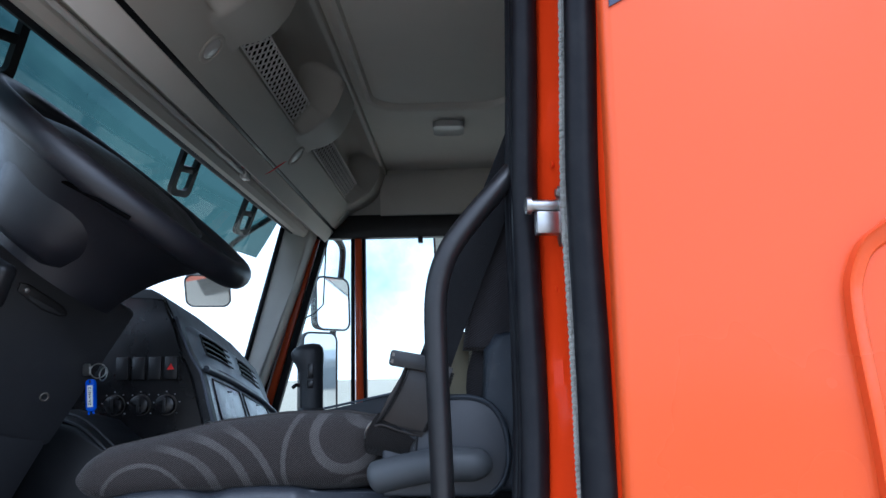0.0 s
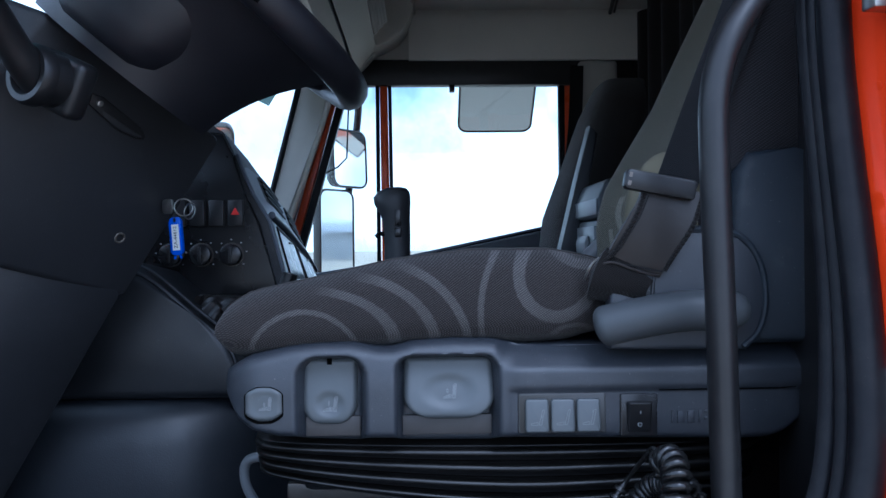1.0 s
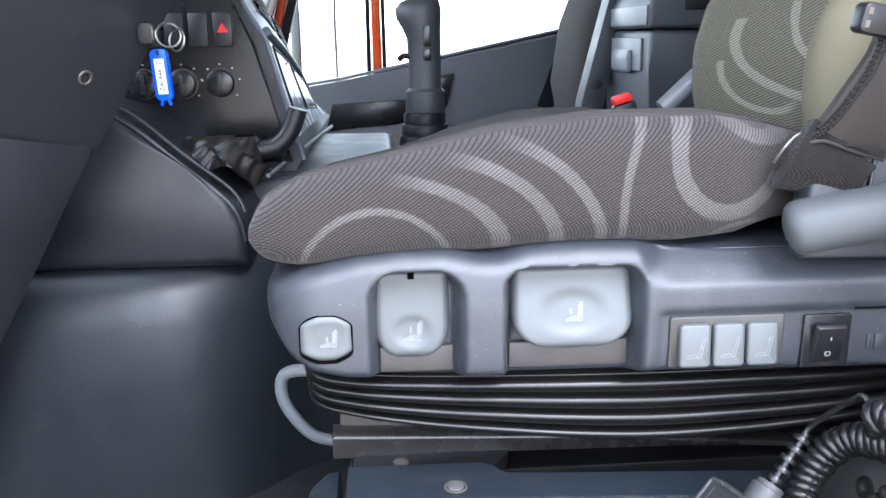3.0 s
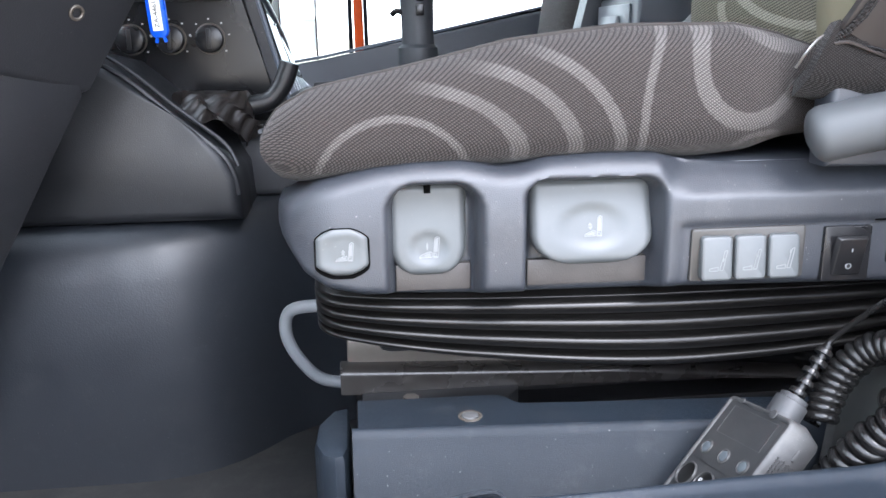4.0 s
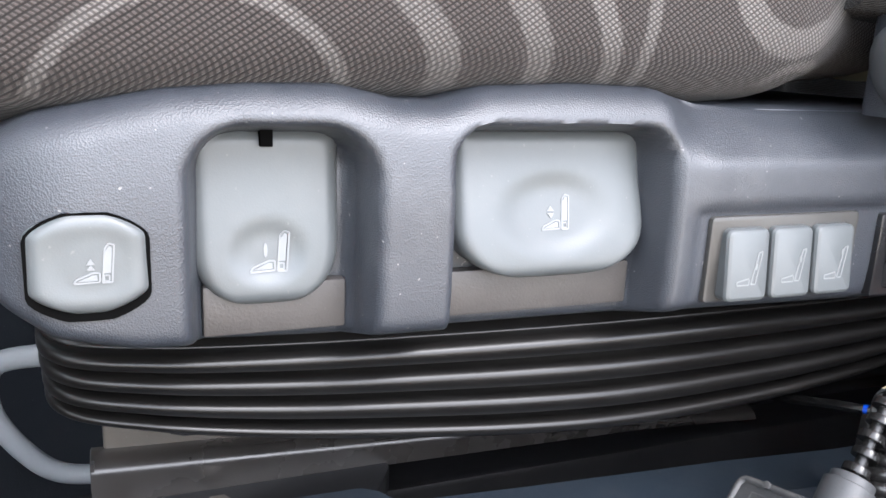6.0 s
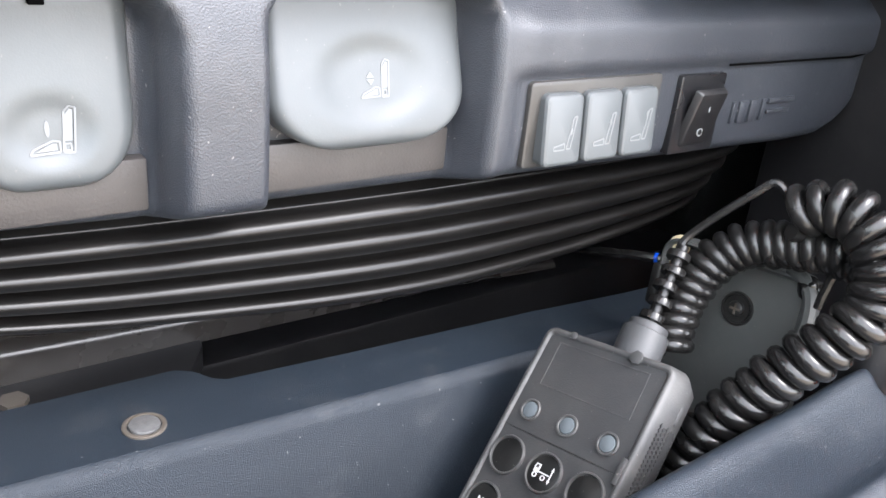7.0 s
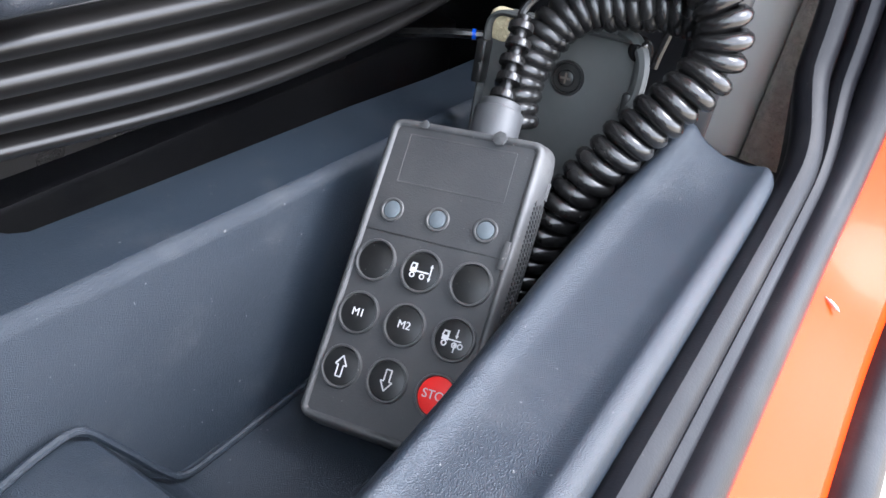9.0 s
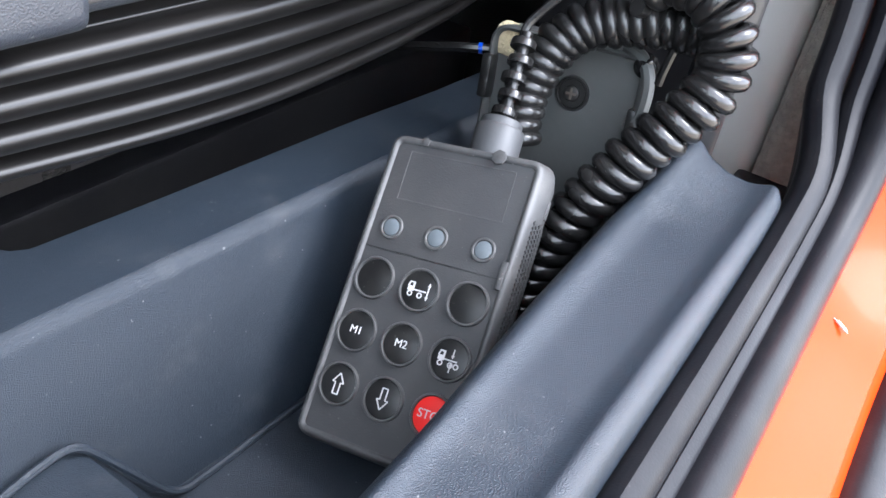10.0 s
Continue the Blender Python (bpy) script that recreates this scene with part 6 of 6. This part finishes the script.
for x in (-0.668, -0.722, -0.776):
    kb = part("heater_knob", disc(0.0195, 0.016, facing((x, 1.735, 1.807), (1, 0, 0), (0, 0, 1)), 26, 0.003), M_dash_black, dash, "round heater knob")
    part("knob_ring", disc(0.0215, 0.003, facing((x, 1.735, 1.807), (1, 0, 0), (0, 0, 1)), 26, 0.001, 0.0196), M_steel_dark, kb, "thin pale ring round the knob")
    part("pointer", rbox((x - 0.003, 1.7175, 1.793), (x + 0.003, 1.721, 1.821), 0.001), M_black, kb)
    for a in (0.2, 0.9, 1.6, 2.3, 3.0, 5.6):
        mx_, mz_ = x + 0.027 * math.cos(a), 1.807 + 0.027 * math.sin(a)
        part("mark", rbox((mx_ - 0.0012, 1.7332, mz_ - 0.0010), (mx_ + 0.0012, 1.7348, mz_ + 0.0010), 0), M_white, kb)
for k, x in enumerate((-0.660, -0.694, -0.728, -0.762)):
    b_ = part("rocker_button", rbox((x - 0.0135, 1.728, 1.858), (x + 0.0135, 1.738, 1.905), 0.002), M_black, dash, "black dash switch")
    if k == 0:
        part("hazard_mark", prism([(x - 0.008, 1.878), (x + 0.008, 1.878), (x, 1.891)], "y", 1.727, 1.7285), M_stop, b_, "red hazard triangle")


def console():
    sec = [(-1.28, 1.582), (-0.615, 1.582), (-0.619, 1.640), (-0.637, 1.672), (-0.69, 1.716), (-0.765, 1.778), (-0.85, 1.80), (-1.28, 1.80)]
    return prism(sec, "y", 1.545, 2.30, 0.015, 4)


cn = thing("console", (-0.8, 1.8, 1.6), "dark grey sloping console behind the dashboard", "console")
part("body", console(), M_console, cn, sharp=40)
part("rim", tube(spline([(-0.621, 1.575, 1.648), (-0.637, 1.578, 1.678), (-0.69, 1.578, 1.722), (-0.765, 1.578, 1.785), (-0.83, 1.58, 1.803)], 5), 0.0028, 8), M_dash, cn, "raised rim of the console tray")
part("side_edge", tube(spline([(-0.620, 1.553, 1.615), (-0.626, 1.553, 1.645), (-0.642, 1.553, 1.671), (-0.69, 1.553, 1.713), (-0.765, 1.553, 1.775), (-0.85, 1.549, 1.797)], 5), 0.0045, 8), M_console, cn)
part("tray_lip", tube([(-0.600, 1.66, 1.682), (-0.56, 1.86, 1.70), (-0.53, 2.05, 1.71)], 0.003, 8), M_grey_tube, cn, "pale tray lip")
part("shelf", rbox((-0.64, 1.70, 1.584), (-0.42, 2.25, 1.675), 0.012, 3), M_dash, cn)

hb = thing("parking_brake", (-0.62, 1.65, 1.68), "black parking brake lever with a creased leather boot", "brake lever")


def boot(u, v):
    a = 2 * math.pi * u
    r = 0.044 * (1 - v) ** 0.7 + 0.016
    r *= 1 + 0.16 * math.sin(a * 5 + v * 9) * (1 - v) + 0.08 * math.sin(a * 9 - v * 14)
    c = Vector((-0.660, 1.66, 1.702)).lerp(Vector((-0.630, 1.668, 1.738)), v)
    return c + Vector((r * 0.9 * math.cos(a), r * math.sin(a), 0.012 * math.sin(a * 4 + v * 12) * (1 - v) + 0.030 * math.cos(a) * (1 - v) * -0.9))


part("boot", sheet(boot, 60, 16), M_leather, hb, "creased black leather boot", sharp=70)
part("lever", sweep(spline([(-0.645, 1.668, 1.706), (-0.615, 1.668, 1.716), (-0.584, 1.668, 1.724), (-0.566, 1.668, 1.744), (-0.557, 1.668, 1.765), (-0.554, 1.668, 1.774)], 5), rounded(0.026, 0.026, 0.010, 3), up=(0, 1, 0)), M_black, hb, "dark grey bent lever", sharp=60)

gl = thing("gear_lever", (-0.39, 1.76, 1.60), "dark grey gear selector with a grip and folded boot", "gear lever")
part("base", rbox((-0.47, 1.68, 1.584), (-0.31, 1.86, 1.70), 0.02, 3), M_dash, gl)
for k in range(4):
    part("boot_fold", disc(0.044 - 0.004 * k, 0.020, facing((-0.392, 1.765, 1.70 + 0.017 * k), (1, 0, 0), (0, 1, 0)), 28, 0.007), M_rubber, gl)
part("shaft", loft([[(-0.391 + r * math.cos(a), 1.765 + r * math.sin(a), z) for a in (2 * math.pi * k / 24 for k in range(24))] for r, z in ((0.027, 1.762), (0.030, 1.775), (0.029, 1.800), (0.024, 1.805), (0.0235, 1.83))]), M_dash, gl, sharp=40)
grip = []
for z, cx, rx, ry in ((1.806, -0.391, 0.023, 0.022), (1.84, -0.391, 0.024, 0.023), (1.875, -0.392, 0.025, 0.024), (1.890, -0.395, 0.028, 0.026), (1.905, -0.399, 0.033, 0.028), (1.918, -0.400, 0.034, 0.028), (1.928, -0.397, 0.029, 0.024), (1.935, -0.392, 0.018, 0.014), (1.937, -0.390, 0.006, 0.005)):
    grip.append([(cx + rx * math.cos(a), 1.765 + ry * math.sin(a), z) for a in (2 * math.pi * k / 24 for k in range(24))])
gr = part("grip", loft(grip), M_dash, gl, "grey moulded grip", sharp=70)
part("range_switch", joined(rbox((-0.395, 1.738, 1.865), (-0.383, 1.744, 1.895), 0.002), rbox((-0.395, 1.738, 1.845), (-0.383, 1.743, 1.862), 0.002)), M_dash_black, gr)
part("trigger", tube(spline([(-0.412, 1.76, 1.850), (-0.422, 1.76, 1.852), (-0.430, 1.76, 1.846)], 4), 0.004, 8), M_dash_black, gr)

gl.location += Vector((0.019, -0.013, -0.010))

# ---- overhead shelf ----
SD, SN = Vector((0.670, 0, 0.742)), Vector((0.742, 0, -0.670))


def slope(y, s, out=0.0):
    q = Vector((-0.565, y, 2.36)) + SD * s + SN * out
    return q


def slope_bar(s0, s1, o0, o1, y0, y1, r=0.004):
    return prism([(slope(0, a, b).x, slope(0, a, b).z) for a, b in ((s0, o0), (s1, o0), (s1, o1), (s0, o1))], "y", y0, y1, r)


oh = thing("overhead_shelf", (-0.5, 1.95, 2.5), "beige grey overhead shelf with speaker grilles and lamps", "shelf")
GR = [(0.93, 1.315), (1.505, 2.010), (2.215, 2.865)]


def shelf_face(u, v):
    """One moulding: a lamp panel, sunk grille bays with hollow backs, and swollen brackets between the bays."""
    y, s = 0.91 + 2.12 * u, 0.052 + 0.288 * v
    bay = max(smoothstep(a - 0.018, a + 0.014, y + 0.5 * max(0, 0.19 - s)) * smoothstep(b + 0.018, b - 0.014, y - 0.35 * max(0, 0.20 - s)) for a, b in GR)
    out = 0.004 * math.sin(math.pi * min(1, (s - 0.052) / 0.10)) if s < 0.152 else 0.0
    sunk = -0.018 * smoothstep(0.149, 0.157, s) - 0.080 * math.sin(math.pi * min(1, max(0, (s - 0.221) / 0.116))) ** 0.7 * (s > 0.221)
    proud = 0.034 * math.sin(math.pi * min(1, max(0, (s - 0.135) / 0.20)))
    edge = smoothstep(0.338, 0.318, s)
    return slope(y, s, out + (bay * sunk + (1 - bay) * proud) * (0.25 + 0.75 * edge))


part("moulding", sheet(shelf_face, 300, 84), M_shelf, oh, "beige grey moulding with hollow bays", sharp=60)
part("lower_strip", slope_bar(-0.008, 0.042, -0.03, 0.003, 0.91, 3.026, 0.004), M_head, oh, "pale strip above the blind rod")
part("groove", slope_bar(0.041, 0.054, -0.03, -0.010, 0.91, 3.02, 0.001), M_black, oh, "dark groove between strip and moulding")
part("end_panel", rbox((-0.62, 3.028, 2.375), (-0.335, 3.044, 2.64), 0.002), M_shelf, oh)
part("ceiling_edge", rbox((-0.352, 0.91, 2.600), (-0.336, 3.04, 2.64), 0.005), M_shelf, oh)
for a, b in GR:
    g = part("speaker_grille", joined(sweep([slope(a + 0.004, 0.160, -0.013), slope(b - 0.010, 0.156, -0.013)], rounded(0.005, 0.005, 0.002, 2), up=SN), sweep([slope(a + 0.004, 0.220, -0.013), slope(b - 0.025, 0.220, -0.013)], rounded(0.004, 0.004, 0.0015, 2), up=SN)), M_grille, oh, "diamond mesh speaker grille")
    # Black sheet paints the shade behind the lattice.
    part("grille_back", slope_bar(0.161, 0.219, -0.0175, -0.0165, a + 0.006, b - 0.02, 0), M_gap_shade, g, "black sheet painting the cavity's shade behind the mesh")
    bars, pitch = [], 0.0245
    n = int((b - a) / pitch) + 4
    lo, hi = a + 0.004, b - 0.020
    for k in range(n):
        for sgn in (1, -1):
            y0 = a + (k - 2) * pitch if sgn > 0 else a + k * pitch
            y1 = y0 + sgn * 0.060
            ts = sorted(((lo - y0) / (y1 - y0), (hi - y0) / (y1 - y0)))
            t0, t1 = max(0, ts[0]), min(1, ts[1])
            if t1 - t0 > 0.03:
                p0, p1 = (slope(y0 + (y1 - y0) * q, 0.161 + 0.059 * q, -0.0125) for q in (t0, t1))
                bars.append(tube([p0, p1], 0.0023, 4))
    part("lattice", joined(*bars), M_grille, g, "diamond lattice")
for y in (1.412, 2.135, 2.960):
    dm = thing("dome_lamp", tuple(slope(y, 0.108, 0.0)), "small round dome lamp with a pale lens", "lamp", "overhead dome lamps")
    m_ = facing(tuple(slope(y, 0.108, 0.002)), (0, 1, 0), SD)
    part("bezel", disc(0.031, 0.005, m_, 32, 0.0015, 0.0215), M_shelf, dm)
    part("lens", disc(0.0215, 0.0042, m_ @ pose(0, 0, -0.001), 28, 0.003), M_lens, dm)
wire = tube(spline([(-0.592, 1.98, 2.372), (-0.57, 2.02, 2.366), (-0.548, 2.06, 2.375), (-0.510, 2.105, 2.418)], 6), 0.0018, 6)
single("loose_wire", wire, M_stop, "thin red and black wire from the header to the lamp", "wire")
vr = thing("visor_rod", (-0.60, 1.8, 2.36), "pale metal blind rod under the header", "rod")
part("rod", tube([(-0.598, 1.0, 2.364), (-0.598, 2.02, 2.364)], 0.0055, 8), M_lens, vr)
part("end_clip", rbox((-0.606, 2.01, 2.352), (-0.588, 2.05, 2.372), 0.003), M_lens, vr)
rl = thing("ceiling_lamp", (-0.10, 2.49, 2.60), "flat cream ceiling lamp with rounded corners", "lamp")
part("lens", prism([(p[0] - 0.092, p[1] + 2.475) for p in rounded(0.094, 0.105, 0.016, 6)], "z", 2.600, 2.619, 0.005, 3), M_lens, rl)
single("curtain_rail", joined(tube(spline([(0.02, 0.95, 2.606), (0.15, 1.9, 2.606), (0.24, 2.5, 2.606), (0.325, 3.03, 2.606)], 6), 0.006, 8), tube(spline([(0.035, 0.95, 2.61), (0.165, 1.9, 2.61), (0.255, 2.5, 2.61), (0.34, 3.03, 2.61)], 6), 0.004, 8)), M_black, "black curtain rail under the ceiling", "rail")


def curtain(u, v):
    y = 0.95 + 2.07 * u
    return (0.42 + 0.018 * math.sin(u * 88) + 0.006 * math.sin(u * 34), y, 2.60 - v * 1.34)


single("curtain", sheet(curtain, 230, 4), M_curtain, "closed dark curtain in front of the bunk", "curtain", sharp=80)

# ---- outside: visor, mirrors ----
vs_ = thing("sun_visor", (-0.78, 2.0, 2.40), "smoked green outside sun visor on black brackets", "sun visor")
p = part("sheet", sheet(lambda u, v: (-0.845 + 0.13 * v + 0.012 * math.sin(math.pi * v) - 0.10 * (1 - (2 * u - 1) ** 2), 0.82 + 2.28 * u, 2.312 + 0.26 * v), 20, 6), M_visor, vs_)
for y in (1.20, 2.03, 2.60):
    VM = facing((-0.745, y, 2.385), (0.25, 0.97, 0.10), (0.42, 0.0, 0.91))
    rings = [[VM @ Vector((px, pz, d)) for px, pz in rounded(0.086 - 2 * g, 0.150 - 2 * g, 0.020 - 0.4 * g, 4)] for g, d in ((0, -0.006), (0, 0.006), (0.017, 0.006), (0.017, -0.006), (0, -0.006))]
    part("bracket", joined(loft(rings, True, False), rbox((-0.05, 0.055, -0.012), (0.05, 0.085, 0.012), 0.004, m=VM), rbox((-0.043, -0.012, -0.005), (0.043, 0.006, 0.005), 0.003, m=VM)), M_black, vs_, "black visor bracket")


def mirror(name, c, w, h, right, up, label, r=0.03, deep=0.06):
    m_ = facing(c, right, up)
    t_ = thing(name, c, label, "mirror")
    rings = [[m_ @ Vector((px, pz, d)) for px, pz in rounded(w + 2 * g, h + 2 * g, r + max(g, -r * 0.6), 5)] for g, d in ((-0.02, -deep), (0.002, -deep * 0.6), (0.009, -0.004), (0.008, 0.004), (0.003, 0.005), (0.0, 0.001))]
    part("housing", loft(rings, True, True), M_black, t_)
    part("glass", prism(rounded(w + 0.002, h + 0.002, r, 5), "z", 0.0, 0.0015, m=m_), M_mirror, t_, "mirror glass")
    return t_


mirror("main_mirror", (-0.635, 3.30, 1.865), 0.165, 0.33, (0.62, 0.78, 0), (0, 0, 1), "tall rectangular door mirror in a black housing")
mirror("wide_angle_mirror", (-0.585, 3.30, 2.150), 0.165, 0.20, (0.62, 0.78, 0), (-0.05, 0, 1), "wide-angle door mirror above the main mirror")
km = mirror("kerb_mirror", (-0.035, 3.34, 2.36), 0.27, 0.26, (1, 0, 0), (0, -1.1, 1), "kerb mirror above the passenger window")
fm_ = mirror("front_mirror", (-1.13, 3.42, 2.225), 0.17, 0.15, (1, 0.2, 0), (0.0, -0.9, 1), "small front mirror ahead of the windscreen")
arm = thing("mirror_arm", (-0.70, 3.2, 2.0), "black tubular mirror arm on the passenger side", "mirror arm")
part("tube", tube(spline([(-0.60, 3.09, 2.42), (-0.56, 3.33, 2.40), (-0.56, 3.37, 2.30), (-0.60, 3.37, 2.0), (-0.62, 3.36, 1.72), (-0.70, 3.10, 1.68)], 6), 0.014, 10), M_black, arm)
single("window_aerial", tube([(-0.56, 3.0, 2.35), (-0.57, 3.0, 2.12), (-0.60, 3.0, 2.09), (-0.64, 3.0, 2.07)], 0.003, 6), M_black, "thin black wire beside the pillar", "wire")
part("arm", tube([(-0.03, 3.09, 2.50), (-0.03, 3.40, 2.47), (-0.03, 3.42, 2.42)], 0.012, 8), M_black, km)
part("arm", tube(spline([(-1.15, 3.46, 2.28), (-1.05, 3.46, 2.42), (-0.85, 3.30, 2.50), (-0.67, 3.06, 2.52)], 6), 0.012, 8), M_black, fm_)

# ---- passenger side ----
ps = thing("cloth_seat", (0.1, 2.65, 1.25), "patterned cloth passenger seat with a grey armrest", "seat")
rings = []
for z, f_, b_, w in ((1.60, 0.05, 0.20, 0.19), (1.75, 0.02, 0.20, 0.20), (1.9, 0.04, 0.23, 0.20), (2.05, 0.095, 0.27, 0.19), (2.20, 0.15, 0.31, 0.17), (2.28, 0.19, 0.31, 0.12)):
    ring = []
    for k in range(28):
        a = 2 * math.pi * k / 28
        c, s = math.cos(a), math.sin(a)
        ring.append(((f_ + b_) / 2 + (b_ - f_) / 2 * math.copysign(abs(c) ** 0.6, c), 2.62 + w * math.copysign(abs(s) ** 0.5, s), z))
    rings.append(ring)
part("backrest", loft(rings), M_cloth, ps, sharp=70)
part("cushion", rbox((-0.42, 2.42, 1.50), (0.05, 2.84, 1.62), 0.04, 4), M_cloth, ps)
part("pedestal", rbox((-0.38, 2.46, 1.25), (0.05, 2.80, 1.51), 0.01), M_black, ps)
part("armrest", prism([(-0.010, 1.66), (0.040, 1.66), (0.055, 1.737), (0.094, 1.97), (0.120, 2.10), (0.100, 2.12), (0.062, 1.97), (0.004, 1.731)], "y", 2.30, 2.36, 0.008, 3), M_dash, ps, "folded dark grey armrest")
part("armrest_pivot", disc(0.011, 0.004, facing((0.035, 2.300, 1.765), (1, 0, 0), (0, 0, 1)), 16, 0.001), M_black, ps)
cb = thing("cooler_box", (0.2, 2.2, 1.61), "grey cooler box between the seats, its front paled for windscreen light", "cooler box")
part("body", prism([(0.050, 1.587), (0.040, 1.80), (0.040, 1.876), (0.30, 1.876), (0.30, 1.587)], "y", 2.06, 2.36, 0.008, 3), M_fridge, cb)
part("lid", prism([(0.034, 1.880), (0.034, 1.925), (0.052, 1.965), (0.30, 1.975), (0.30, 1.880)], "y", 2.052, 2.368, 0.008, 3), M_fridge, cb)
# Paler slabs paint the windscreen's light on the cooler's front.
part("front_panel", prism([(0.0345, 1.862), (0.0345, 1.800), (0.0395, 1.800), (0.0395, 1.862)], "y", 2.10, 2.345, 0.002), M_fridge_lid, cb, "front panel paled to paint windscreen light")
part("lid_lit_band", prism([(0.0305, 1.886), (0.0335, 1.886), (0.0335, 1.922), (0.0305, 1.922)], "y", 2.06, 2.36, 0.001), M_fridge_lid, cb, "band on the lid's front, paled to paint windscreen light")
part("latch", prism([(0.024, 1.800), (0.034, 1.792), (0.034, 1.838), (0.028, 1.842), (0.022, 1.825)], "y", 2.15, 2.26, 0.004), M_fridge_lid, cb, "pale latch")
part("grip_slot", rbox((0.10, 2.048, 1.912), (0.20, 2.0525, 1.932), 0.001), M_black, cb, "dark grip slot in the lid's side")
for ob_ in cb.children:
    ob_.data.transform(Matrix.Translation((0.030, 0, 0)))
bu = thing("belt_buckle", (-0.06, 1.58, 1.75), "red push belt buckle standing beside the cushion", "belt buckle")
part("button", prism([(-0.013, 0.0), (0.013, 0.0), (0.011, 0.011), (-0.011, 0.011)], "z", -0.008, 0.008, 0.002, m=facing((-0.127, 1.56, 1.783), (0.9, 0, 0.30), (-0.30, 0, 0.9))), M_stop, bu, "red button")
part("body", prism([(-0.015, -0.05), (0.015, -0.05), (0.015, -0.001), (-0.015, -0.001)], "z", -0.01, 0.01, 0.003, m=facing((-0.127, 1.56, 1.783), (0.9, 0, 0.30), (-0.30, 0, 0.9))), M_black, bu)
bs = thing("passenger_belt", (0.22, 2.98, 1.5), "pale grey seat belt beside the passenger door", "seat belt")
part("webbing", strap([(0.20, 2.975, 2.42), (0.19, 2.975, 2.2), (0.16, 2.975, 2.0), (0.10, 2.96, 1.80), (0.05, 2.95, 1.66)], 0.045, 0.002, (1, 0, 0)), M_belt, bs)
part("pillar_cover", prism([(0.20, 1.5), (0.34, 1.5), (0.34, 2.44), (0.21, 2.44)], "y", 2.985, 3.045, 0.012, 3), M_apillar, bs, "beige grey pillar cover")

# ---- a shed across the yard ----
sh = thing("storage_shed", (160, 20, 0), "long pale grey metal shed across the yard", "building")
part("wall", rbox((140, -90, 0), (160, 150, 5.0), 0.05), M_shed, sh)
part("roof", prism([(139, 4.95), (161, 4.95), (150, 7.2)], "y", -91, 151), M_shed, sh, "pale pitched metal roof")
for k in range(10):
    part("gate", rbox((139.9, -80 + 22 * k, 0), (140.0, -70 + 22 * k, 3.8), 0.01), M_fridge_lid, sh, "grey roller gate")
